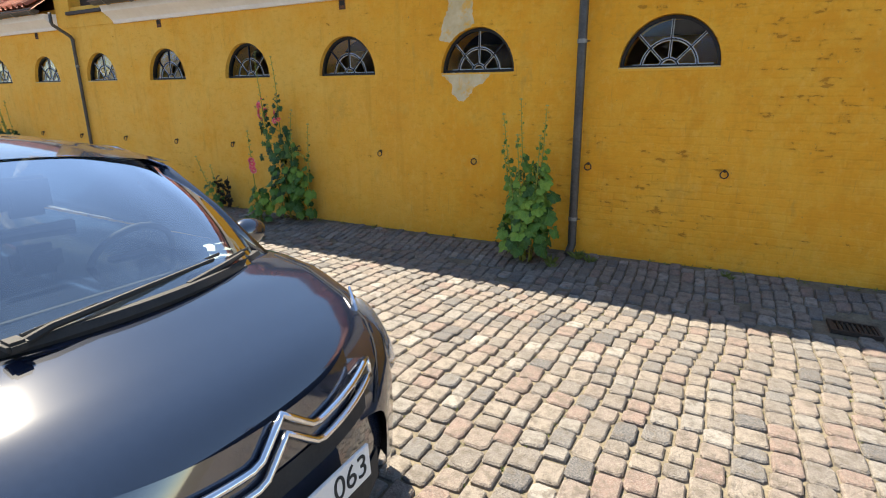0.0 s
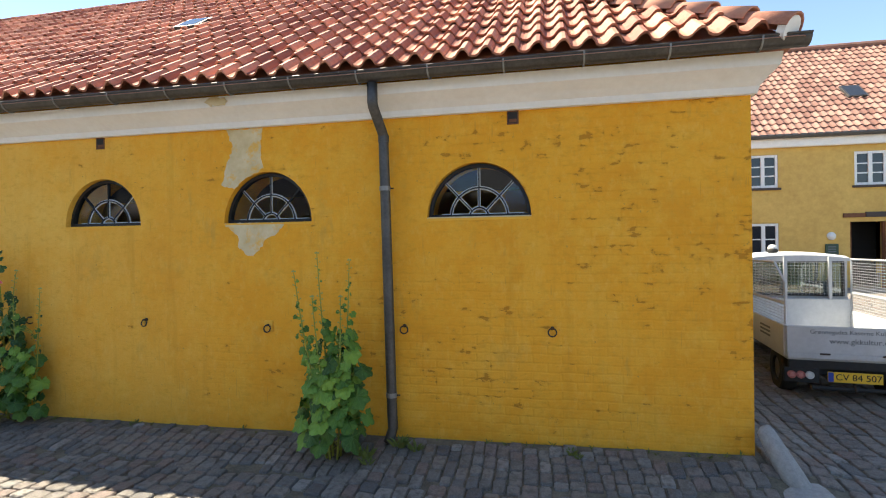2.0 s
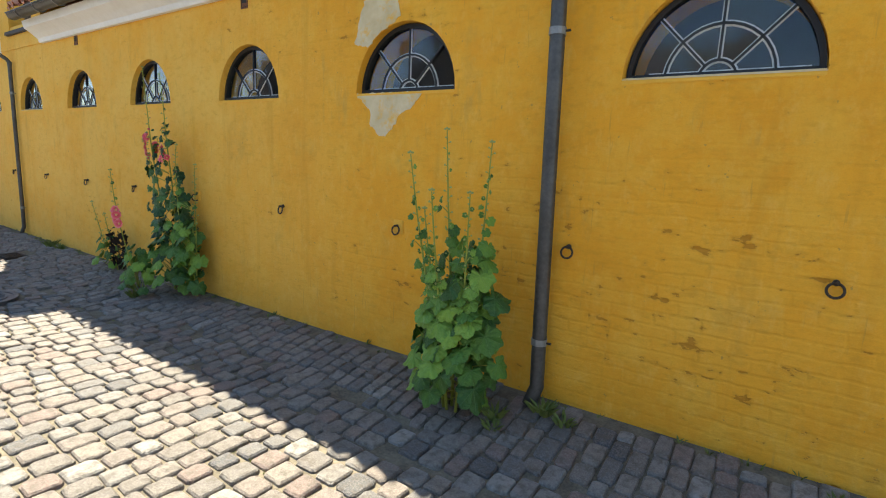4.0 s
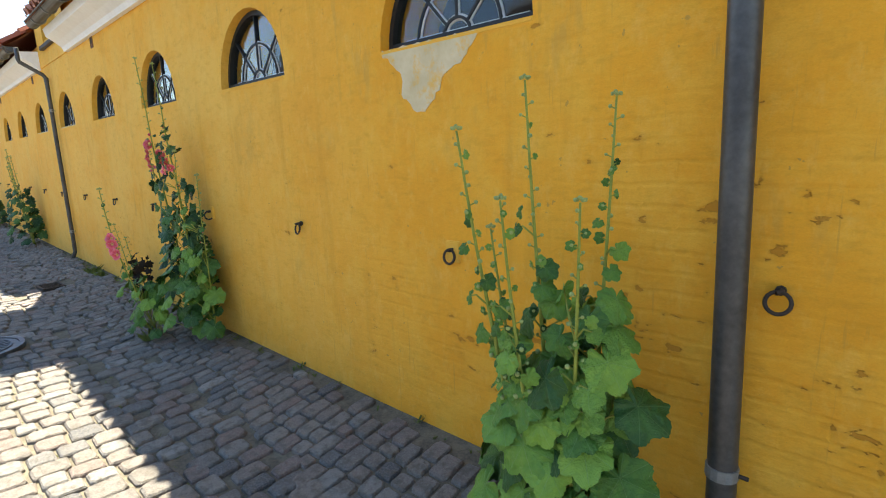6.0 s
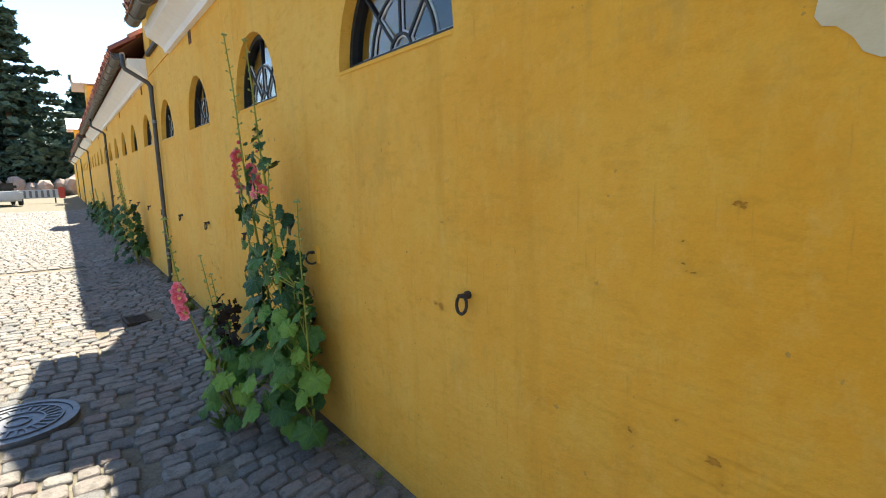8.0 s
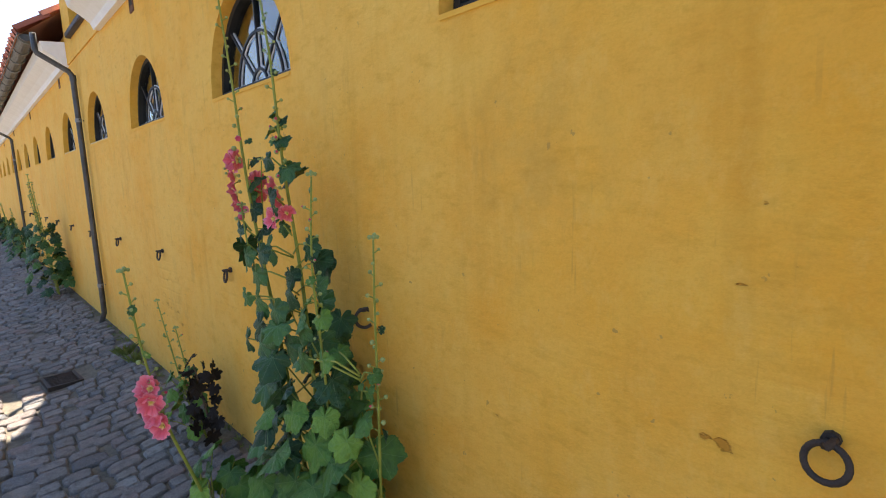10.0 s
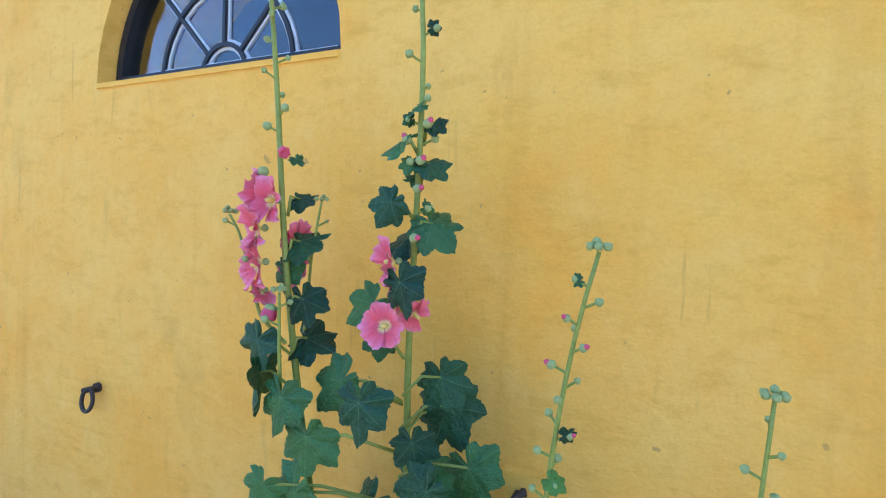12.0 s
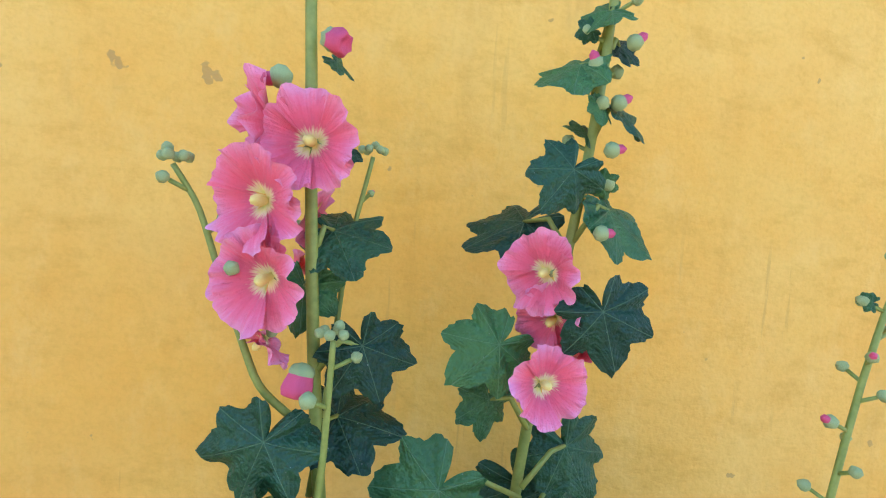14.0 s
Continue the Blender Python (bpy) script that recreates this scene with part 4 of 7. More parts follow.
def leaf(parent, x, y, z, size, spin=0.0, tip=0.0, yaw=0.0, kind=0, roll=0.0):
    """spin: degrees its tip swings to +x; tip: leans back; yaw: turns towards +x; roll: turns about its own midrib."""
    m = pose(x, y, z) @ pose(0, 0, 0, 0, 0, yaw) @ pose(0, 0, 0, tip, 0, 0) @ pose(0, 0, 0, 0, -spin, 0) @ pose(0, 0, 0, 0, 0, roll) @ Matrix.Scale(size, 4)
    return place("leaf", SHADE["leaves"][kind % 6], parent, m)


def bloom(parent, x, y, z, size, yaw=0.0, tip=0.0, kind=0, shut=0.0):
    """Five overlapping petals round a stamen column; shut folds them forward."""
    f = new("flower")
    f.parent = parent
    f.matrix_basis = pose(x, y, z, 0, 0, yaw) @ pose(0, 0, 0, tip, 0, 0) @ Matrix.Scale(size, 4)
    for k in range(5):
        turn = pose(0, 0, 0, 0, 72 * k + 23 * kind, 0) @ pose(0, 0.02 * k, 0, 6 * ((k * 3 + kind) % 5 - 2) - shut, 0, 0)
        place("petal", PETALS[(k * 2 + kind) % 7], f, turn)
    place("stamen", STAMEN, f, pose(0, 0.42, 0, 90, 0, 0) @ Matrix.Scale(1.35, 4))
    place("calyx", BUD, f, pose(0, 0.80, 0, 90, 0, 0) @ Matrix.Scale(0.16, 4))
    return f


def along(path, t):
    """The point at the share t of the length of a path, rounded a little."""
    pts = [Vector(p) for p in path]
    lens = [(b - a).length for a, b in zip(pts, pts[1:])]
    d = t * sum(lens)
    for a, b, l in zip(pts, pts[1:], lens):
        if d <= l:
            return a.lerp(b, d / l)
        d -= l
    return pts[-1]


def smooth_path(path, n=26):
    pts = [along(path, i / n) for i in range(n + 1)]
    for _ in range(2):
        pts = [pts[0]] + [(a + 2 * b + c) / 4 for a, b, c in zip(pts, pts[1:], pts[2:])] + [pts[-1]]
    return pts


def spike(plant, path, r0, r1, rnd, bud_from=0.5, bud_gap=0.035, bud_size=0.0085, bracts=0.35, side_leaves=(), crown=True, pink=0.1):
    """A flower stalk: stem, buds along its upper length, small bract leaves, a cluster of buds on top."""
    pts = smooth_path(path)
    n = len(pts)
    bm = tube(pts, [r0 + (r1 - r0) * i / (n - 1) for i in range(n)], 8)
    total = sum((b - a).length for a, b in zip(pts, pts[1:]))
    t, turn_ = bud_from, rnd.uniform(0, 6)
    buds = []
    while t < 0.985:
        p = along(pts, t)
        turn_ += 2.4
        k = 1.0 - 0.35 * (t - bud_from) / (1 - bud_from)
        reach = 0.016 * k + 0.006
        d = Vector((math.cos(turn_), 0.8 * math.sin(turn_), 0.45))
        q = p + d.normalized() * reach
        bm2 = tube([p, q], 0.0022, 5, bm)
        buds.append((q, d.normalized(), bud_size * k * rnd.uniform(0.8, 1.2), rnd.random()))
        if rnd.random() < bracts * k:
            a = math.degrees(math.atan2(d.x, 0.4))
            leaf(plant, q.x, q.y - 0.004, q.z + 0.002, rnd.uniform(0.018, 0.034) * k, a * 1.2 + rnd.uniform(-20, 20), rnd.uniform(-30, 20), rnd.uniform(-40, 40), rnd.randrange(6))
        t += bud_gap / total * rnd.uniform(0.75, 1.25)
    if crown:
        for i in range(6):
            a = i * 1.05 + turn_
            d = Vector((math.cos(a), math.sin(a), 0.6 if i else 3))
            buds.append((pts[-1] + d.normalized() * 0.009, d.normalized(), bud_size * 0.75, 1.0))
    part("stalk", bm, M["stem"], plant, smooth=True)
    for q, d, s, chance in buds:
        rot = d.to_track_quat("Z", "Y").to_matrix().to_4x4()
        place("bud", BUD_PINK if chance < pink else BUD, plant, Matrix.Translation(q) @ rot @ Matrix.Scale(s, 4))
    return pts


def stalked_leaf(plant, root, x, y, z, size, spin, tip, yaw, kind, roll=0.0):
    """A leaf with its leaf stalk from the stem."""
    a, b = Vector(root), Vector((x, y, z))
    mid = a.lerp(b, 0.55) + Vector((0, -0.01, 0.02))
    if size > 0.03:
        part("leaf_stalk", tube([a, mid, b + Vector((0, 0.003, 0))], [0.0034, 0.003, 0.0024], 6), M["stem"], plant, smooth=True)
    return leaf(plant, x, y, z, size, spin, tip, yaw, kind, roll)


def leaf_heap(plant, centre, spread, z0, z1, count, size0, size1, rnd, paths):
    """The leafy foot of a plant: large leaves turned to the light, all round its stalks."""
    for i in range(count):
        t = (i + 0.5) / count
        z = z0 + (z1 - z0) * t ** 0.9
        w = 1 - 0.45 * t
        a = i * 2.399 + rnd.uniform(-0.3, 0.3)
        x = centre[0] + math.cos(a) * spread * w * rnd.uniform(0.55, 1.1)
        y = min(centre[1] + math.sin(a) * spread * 0.62 * w, WALL_Y - 0.05)
        s = size0 + (size1 - size0) * t
        s *= rnd.uniform(0.75, 1.2)
        path = paths[i % len(paths)]
        root = along(path, max(0.02, min(0.9, (z + 0.25 - 0.05) / max(0.3, path[-1].z + 0.28))))
        out = math.degrees(math.atan2(x - root.x, -(y - root.y - 0.06)))
        stalked_leaf(plant, root, x, y, z + 0.04, s, rnd.uniform(-35, 35), -28 + rnd.uniform(-22, 16), out * 0.75 + rnd.uniform(-20, 20), rnd.randrange(6))


def hang_leaves(plant, rows, stem_x, stem_y, rnd):
    """Leaves on stalks from a stem: x, y, z of the joint, size and the swing of the tip."""
    for x, y, z, size, spin in rows:
        roll = (50 if spin > 0 else -50) + rnd.uniform(-8, 8) if abs(spin) > 40 else rnd.uniform(-12, 12)
        stalked_leaf(plant, (stem_x(z - 0.03), stem_y, z - 0.035), x, y, z, size * 0.92, spin, rnd.uniform(-8, 6), rnd.uniform(-8, 8), rnd.randrange(6), roll)


def tall_hollyhock():
    rnd = random.Random(21)
    plant = thing("hollyhock", "tall hollyhock with pink open blooms growing against the yellow wall", "plant", "hollyhocks", at=pose(-0.006, -0.009, 0.005))
    a = spike(plant, [(-5.40, 5.46, -0.36), (-5.50, 5.40, 0.60), (-5.545, 5.37, 0.97), (-5.568, 5.345, 1.27), (-5.573, 5.34, 1.41), (-5.577, 5.335, 1.52), (-5.60, 5.335, 1.70), (-5.61, 5.32, 1.88), (-5.55, 5.29, 2.02)], 0.011, 0.0033, rnd, 0.76, 0.034, 0.0075, 0.12)
    b = spike(plant, [(-5.29, 5.46, -0.36), (-5.33, 5.43, 0.85), (-5.325, 5.41, 1.06), (-5.302, 5.38, 1.23), (-5.288, 5.36, 1.40), (-5.282, 5.355, 1.54), (-5.28, 5.35, 1.66), (-5.30, 5.345, 1.78), (-5.32, 5.34, 1.95)], 0.011, 0.0035, rnd, 0.72, 0.036, 0.008, 0.25)
    c = spike(plant, [(-5.12, 5.42, -0.36), (-5.056, 5.34, 0.68), (-5.04, 5.315, 0.925), (-5.02, 5.31, 1.07), (-5.004, 5.31, 1.17), (-4.98, 5.305, 1.255)], 0.0075, 0.003, rnd, 0.50, 0.026, 0.0085, 0.12)
    d = spike(plant, [(-4.95, 5.45, -0.36), (-4.82, 5.39, 0.48), (-4.783, 5.37, 0.77), (-4.77, 5.365, 0.93), (-4.76, 5.365, 1.07)], 0.0065, 0.0028, rnd, 0.55, 0.028, 0.0085, 0.10)
    e = spike(plant, [(-5.549, 5.34, 1.055), (-5.600, 5.325, 1.105), (-5.634, 5.33, 1.19), (-5.658, 5.325, 1.265), (-5.678, 5.32, 1.296)], 0.0040, 0.0024, rnd, 0.62, 0.05, 0.0068, 0.0)
    f = spike(plant, [(-5.555, 5.375, 0.98), (-5.546, 5.39, 1.065), (-5.533, 5.39, 1.227), (-5.513, 5.39, 1.325)], 0.0036, 0.0022, rnd, 0.65, 0.09, 0.006, 0.0)
    g = spike(plant, [(-5.548, 5.33, 0.94), (-5.539, 5.312, 1.05), (-5.536, 5.305, 1.155)], 0.0040, 0.0026, rnd, 0.72, 0.03, 0.0068, 0.0)
    # open blooms on the two tall stalks
    bloom(plant, -5.568, 5.297, 1.323, 0.0445, -12, 3, 0)
    bloom(plant, -5.618, 5.325, 1.338, 0.044, -64, 0, 1)
    bloom(plant, -5.610, 5.302, 1.270, 0.046, -28, 4, 2)
    bloom(plant, -5.602, 5.300, 1.202, 0.046, -24, 12, 3)
    bloom(plant, -5.606, 5.322, 1.140, 0.034, -60, 42, 1, 24)
    bloom(plant, -5.556, 5.385, 1.250, 0.040, 78, 0, 2, 10)
    bloom(plant, -5.578, 5.395, 1.190, 0.036, 82, 14, 0, 10)
    bloom(plant, -5.343, 5.345, 1.220, 0.043, -40, 4, 1)
    bloom(plant, -5.330, 5.350, 1.168, 0.040, -48, 26, 3, 12)
    bloom(plant, -5.331, 5.325, 1.113, 0.040, 6, -2, 0)
    bloom(plant, -5.280, 5.365, 1.125, 0.036, 72, 28, 2, 26)
    place("bud", BELL, plant, pose(-5.560, 5.315, 1.132, 168, 12, 0) @ Matrix.Scale(0.0105, 4))
    place("bud", BELL, plant, pose(-5.562, 5.33, 1.418, 30, 112, 0) @ Matrix.Scale(0.0088, 4))
    place("bud", BUD_PINK, plant, pose(-5.585, 5.32, 1.380, 0, -105, 0) @ Matrix.Scale(0.0105, 4))
    place("bud", BUD, plant, pose(-5.590, 5.33, 1.462, 0, -70, 0) @ Matrix.Scale(0.0085, 4))
    for x, z, ry in ((-5.272, 1.448, 50), (-5.300, 1.421, -30), (-5.284, 1.389, 60), (-5.288, 1.345, 80), (-5.292, 1.263, 85)):
        place("bud", BUD_PINK, plant, pose(x, 5.345, z, 15, ry, 0) @ Matrix.Scale(0.0085, 4))

    def stem_a(z):
        return float(np.interp(z, [0.0, 0.6, 0.97, 1.27, 1.5], [-5.44, -5.50, -5.545, -5.568, -5.577]))

    def stem_b(z):
        return float(np.interp(z, [0.0, 0.85, 1.06, 1.23, 1.40], [-5.30, -5.33, -5.325, -5.302, -5.288]))

    # leaves of the first stalk
    hang_leaves(plant, ((-5.552, 5.36, 1.407, 0.024, 45), (-5.559, 5.38, 1.331, 0.042, 72), (-5.546, 5.37, 1.248, 0.066, 76), (-5.570, 5.36, 1.194, 0.053, -2), (-5.511, 5.34, 1.143, 0.062, 20), (-5.532, 5.38, 1.060, 0.074, 76), (-5.590, 5.31, 1.063, 0.074, -21), (-5.523, 5.30, 0.968, 0.080, -7)), stem_a, 5.36, rnd)
    stalked_leaf(plant, (-5.555, 5.37, 0.96), -5.602, 5.33, 0.995, 0.085, -8, -8, -72, 2)
    # leaves of the second stalk
    hang_leaves(plant, ((-5.289, 5.35, 1.484, 0.038, -53), (-5.317, 5.35, 1.428, 0.055, -60), (-5.268, 5.37, 1.458, 0.033, 67), (-5.270, 5.36, 1.390, 0.052, 62), (-5.297, 5.37, 1.367, 0.030, -110), (-5.323, 5.33, 1.323, 0.054, -36), (-5.336, 5.435, 1.272, 0.086, -62), (-5.265, 5.37, 1.289, 0.070, 48), (-5.291, 5.31, 1.191, 0.066, 17)), stem_b, 5.375, rnd)
    stalked_leaf(plant, (-5.325, 5.40, 1.10), -5.374, 5.362, 1.144, 0.064, -48, -4, 0, 1)
    hang_leaves(plant, ((-5.373, 5.39, 1.078, 0.050, -9), (-5.265, 5.43, 1.010, 0.078, 26), (-5.262, 5.46, 0.950, 0.085, 34), (-5.20, 5.42, 0.86, 0.085, 30), (-5.295, 5.50, 0.927, 0.10, 38), (-5.337, 5.50, 0.77, 0.11, 36), (-5.343, 5.28, 0.994, 0.078, 4), (-5.428, 5.35, 0.999, 0.090, -37), (-5.471, 5.31, 0.903, 0.084, -2), (-5.284, 5.36, 0.911, 0.060, 15)), stem_b, 5.40, rnd)
    # broad leaves below the blooms
    hang_leaves(plant, ((-5.502, 5.32, 0.790, 0.105, -21), (-5.408, 5.28, 0.640, 0.115, -1), (-5.640, 5.32, 0.60, 0.080, -34), (-5.560, 5.30, 0.80, 0.062, -30), (-5.140, 5.32, 0.750, 0.080, -13), (-5.239, 5.33, 0.850, 0.082, -28), (-5.33, 5.31, 0.78, 0.09, 8), (-5.45, 5.30, 0.70, 0.09, -30), (-5.26, 5.32, 0.66, 0.09, 20)), stem_b, 5.41, rnd)
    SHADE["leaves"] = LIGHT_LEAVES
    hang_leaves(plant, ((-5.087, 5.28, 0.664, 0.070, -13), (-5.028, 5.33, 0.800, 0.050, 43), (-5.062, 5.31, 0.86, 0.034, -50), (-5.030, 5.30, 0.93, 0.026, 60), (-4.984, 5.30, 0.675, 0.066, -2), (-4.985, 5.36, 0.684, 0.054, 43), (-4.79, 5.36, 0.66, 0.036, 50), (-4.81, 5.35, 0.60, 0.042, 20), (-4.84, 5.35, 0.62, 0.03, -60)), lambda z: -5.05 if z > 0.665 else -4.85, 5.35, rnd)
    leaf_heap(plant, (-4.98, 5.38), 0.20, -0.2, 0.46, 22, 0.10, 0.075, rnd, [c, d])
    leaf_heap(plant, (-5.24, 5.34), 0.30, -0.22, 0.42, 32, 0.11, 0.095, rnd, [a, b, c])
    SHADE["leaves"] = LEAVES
    leaf_heap(plant, (-5.27, 5.40), 0.29, 0.05, 0.74, 40, 0.105, 0.09, rnd, [a, b, b, c])


def green_hollyhock():
    rnd = random.Random(5)
    plant = thing("hollyhock", "leafy green hollyhock in bud beside the zinc downpipe", "plant", "hollyhocks")
    tops = ((-1.756, 4.963, 1.26), (-1.60, 4.97, 1.056), (-1.648, 5.166, 1.409), (-1.378, 5.03, 1.054), (-1.403, 5.283, 1.345), (-1.86, 5.255, 0.917))
    feet = ((-1.60, 5.13), (-1.54, 5.10), (-1.54, 5.20), (-1.44, 5.12), (-1.44, 5.23), (-1.64, 5.22))
    paths = []
    for (x, y, z), (fx, fy) in zip(tops, feet):
        path = [(fx * 0.6 - 0.61, fy * 0.6 + 2.08, -0.32), (fx, fy, -0.05), (fx * 0.55 + x * 0.45, fy * 0.55 + y * 0.45, 0.4 * z), (fx * 0.2 + x * 0.8, fy * 0.2 + y * 0.8, 0.75 * z), (x, y, z)]
        paths.append(spike(plant, path, 0.0105, 0.0034, rnd, 0.40, 0.03, 0.0085, 0.5, pink=0.0))
    for i, p in enumerate(paths):
        for t in (0.36, 0.42, 0.47, 0.52, 0.57, 0.62, 0.66, 0.70, 0.75):
            q = along(p, t + rnd.uniform(-0.02, 0.02))
            side = rnd.choice((-1, 1))
            s = 0.112 - 0.19 * (t - 0.35)
            stalked_leaf(plant, q, q.x + side * rnd.uniform(0.02, 0.06), q.y - rnd.uniform(0, 0.04), q.z + 0.03, s * rnd.uniform(0.6, 1.0), side * rnd.uniform(10, 60), rnd.uniform(-30, 5), side * rnd.uniform(0, 40), rnd.randrange(6))
    leaf_heap(plant, (-1.53, 5.15), 0.31, -0.22, 0.50, 60, 0.122, 0.09, rnd, paths)
    leaf_heap(plant, (-1.42, 5.17), 0.20, 0.0, 0.74, 26, 0.115, 0.08, rnd, paths[2:5])


def leaning_hollyhock():
    rnd = random.Random(8)
    plant = thing("hollyhock", "short leaning hollyhock with one pink bloom cluster", "plant", "hollyhocks", at=pose(-0.006, -0.009, 0.005))
    p = spike(plant, [(-5.62, 5.22, -0.42), (-5.53, 5.06, 0.06), (-5.42, 4.94, 0.42), (-5.37, 4.88, 0.72), (-5.36, 4.855, 0.985)], 0.008, 0.003, rnd, 0.62, 0.03, 0.0085, 0.3)
    for x, y, z, yaw in ((-5.365, 4.88, 0.60, 40), (-5.35, 4.88, 0.555, 60), (-5.37, 4.89, 0.51, 25), (-5.40, 4.90, 0.58, -40), (-5.36, 4.90, 0.465, 45)):
        bloom(plant, x, y, z, 0.044, yaw, rnd.uniform(-10, 15), rnd.randrange(4))
    leaf_heap(plant, (-5.56, 5.12), 0.20, -0.30, 0.16, 24, 0.09, 0.07, rnd, [p])
    small = thing("hollyhock", "small green hollyhock in bud at the wall foot", "plant", "hollyhocks")
    q = spike(small, [(-6.85, 5.42, -0.30), (-6.98, 5.37, 0.1), (-7.15, 5.34, 0.52)], 0.006, 0.003, rnd, 0.4, 0.035, 0.008, 0.5)
    r = spike(small, [(-6.75, 5.43, -0.30), (-6.80, 5.38, 0.1), (-6.84, 5.35, 0.40)], 0.006, 0.003, rnd, 0.4, 0.035, 0.008, 0.5)
    leaf_heap(small, (-6.85, 5.36), 0.20, -0.26, 0.10, 16, 0.085, 0.06, rnd, [q, r])
    dark = thing("withered_hollyhock", "withered hollyhock with black seed heads by the wall foot", "plant")
    s = [Vector((-6.60, 5.46, -0.3)), Vector((-6.66, 5.42, -0.1)), Vector((-6.71, 5.39, 0.20))]
    part("stalk", tube(s, [0.008, 0.007, 0.004], 7), M["dead_stem"], dark)
    for i in range(26):
        a, z = i * 2.4, -0.2 + 0.42 * i / 25
        place("withered_leaf", DEAD[i % 2], dark, pose(-6.67 + 0.10 * math.cos(a), 5.41 + 0.07 * math.sin(a), z, rnd.uniform(-70, 30), rnd.uniform(-60, 60), rnd.uniform(0, 360)) @ Matrix.Scale(rnd.uniform(0.04, 0.075), 4))


def far_hollyhock(x, height, seed, count):
    rnd = random.Random(seed)
    plant = thing("hollyhock", "bushy green hollyhock at the foot of the long wall", "plant", "hollyhocks")
    paths = []
    for i in range(count):
        dx = rnd.uniform(-0.35, 0.35)
        paths.append(spike(plant, [(x + dx * 0.4, 5.40, -0.3), (x + dx * 0.8, 5.33, 0.3 * height), (x + dx, 5.25, height * rnd.uniform(0.75, 1.0))], 0.009, 0.004, rnd, 0.5, 0.06, 0.010, 0.5))
    leaf_heap(plant, (x, 5.30), 0.40, -0.22, height * 0.48, 50, 0.115, 0.08, rnd, paths)


DEAD = []
for me in LEAVES[:2]:
    c = me.copy()
    c.materials.clear()
    c.materials.append(M["dead"])
    DEAD.append(c)
tall_hollyhock()
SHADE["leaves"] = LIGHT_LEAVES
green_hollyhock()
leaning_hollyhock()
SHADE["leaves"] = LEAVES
far_hollyhock(-13.0, 1.5, 31, 7)
far_hollyhock(-17.6, 0.9, 32, 3)
far_hollyhock(-21.5, 1.0, 33, 3)
far_hollyhock(-25.0, 0.8, 34, 3)


# ---- black hatchback ----
def write(name, text, size, mat, parent, m, depth=0.001):
    c = bpy.data.curves.new(name, "FONT")
    c.body, c.size, c.extrude, c.align_x, c.align_y = text, size, depth, "CENTER", "CENTER"
    c.materials.append(mat)
    ob = new(name, c)
    ob.parent = parent
    ob.matrix_basis = m
    return ob


def lerp_rows(rows, d):
    return [float(np.interp(d, [r[0] for r in rows], [r[i] for r in rows])) for i in range(1, len(rows[0]))]


# distance behind the nose, half width, height on the centre line, height at the shoulder, lowest edge
BODY = [(0.09, 0.48, 0.60, 0.56, 0.24), (0.13, 0.58, 0.72, 0.67, 0.21), (0.17, 0.64, 0.79, 0.73, 0.20), (0.25, 0.70, 0.85, 0.795, 0.20), (0.39, 0.755, 0.90, 0.862, 0.20), (0.60, 0.80, 0.955, 0.925, 0.20), (0.80, 0.81, 0.985, 0.955, 0.20), (1.1, 0.815, 0.99, 0.965, 0.20), (2.6, 0.815, 1.0, 0.97, 0.20), (3.3, 0.79, 1.02, 0.98, 0.22), (3.6, 0.70, 0.95, 0.9, 0.28)]


def body_point(d, v):
    """A point of the lower body, d behind the nose; v runs from 0 on the centre line to 1 at the sill."""
    w, hc, hs, low = lerp_rows(BODY, d)
    if v < 0.6:
        q = v / 0.6
        return w * 0.90 * q, hc - (hc - hs) * q ** 2.4
    q = (v - 0.6) / 0.4
    ys = (0.90, 0.965, 0.992, 1.0, 0.985, 0.94)
    zs = (0.0, 0.06, 0.18, 0.45, 0.80, 1.0)
    k = np.linspace(0, 1, 6)
    return w * float(np.interp(q, k, ys)), hs - (hs - low) * float(np.interp(q, k, zs))


def car_shell(d0, d1, v0, v1, nd, nv, both=True, skin=0.0):
    bm = bmesh.new()
    for side in ((1, -1) if both else (1,)):
        grid = []
        for i in range(nd + 1):
            d = d0 + (d1 - d0) * (i / nd) ** (1.7 if d0 == 0 else 1.0)
            row = []
            for j in range(nv + 1):
                y, z = body_point(d, v0 + (v1 - v0) * j / nv)
                row.append(bm.verts.new((-d, side * y, z + skin)))
            grid.append(row)
        for i in range(nd):
            for j in range(nv):
                bm.faces.new((grid[i][j], grid[i + 1][j], grid[i + 1][j + 1], grid[i][j + 1]))
    bmesh.ops.remove_doubles(bm, verts=bm.verts, dist=0.0005)
    return bm


def on_front(y, z, out=0.0):
    """A point on the car's nose at the width y and height z."""
    best = min((abs(lerp_rows(BODY, d)[1] - z) + (0.0 if abs(y) < lerp_rows(BODY, d)[0] * 0.9 else 1.0), d) for d in [k * 0.005 for k in range(80)])[1]
    bow = 0.16 * (abs(y) / 0.5) ** 2.3
    return Vector((-best * 0.35 - bow * 0.55 + 0.035 + out, y, z))


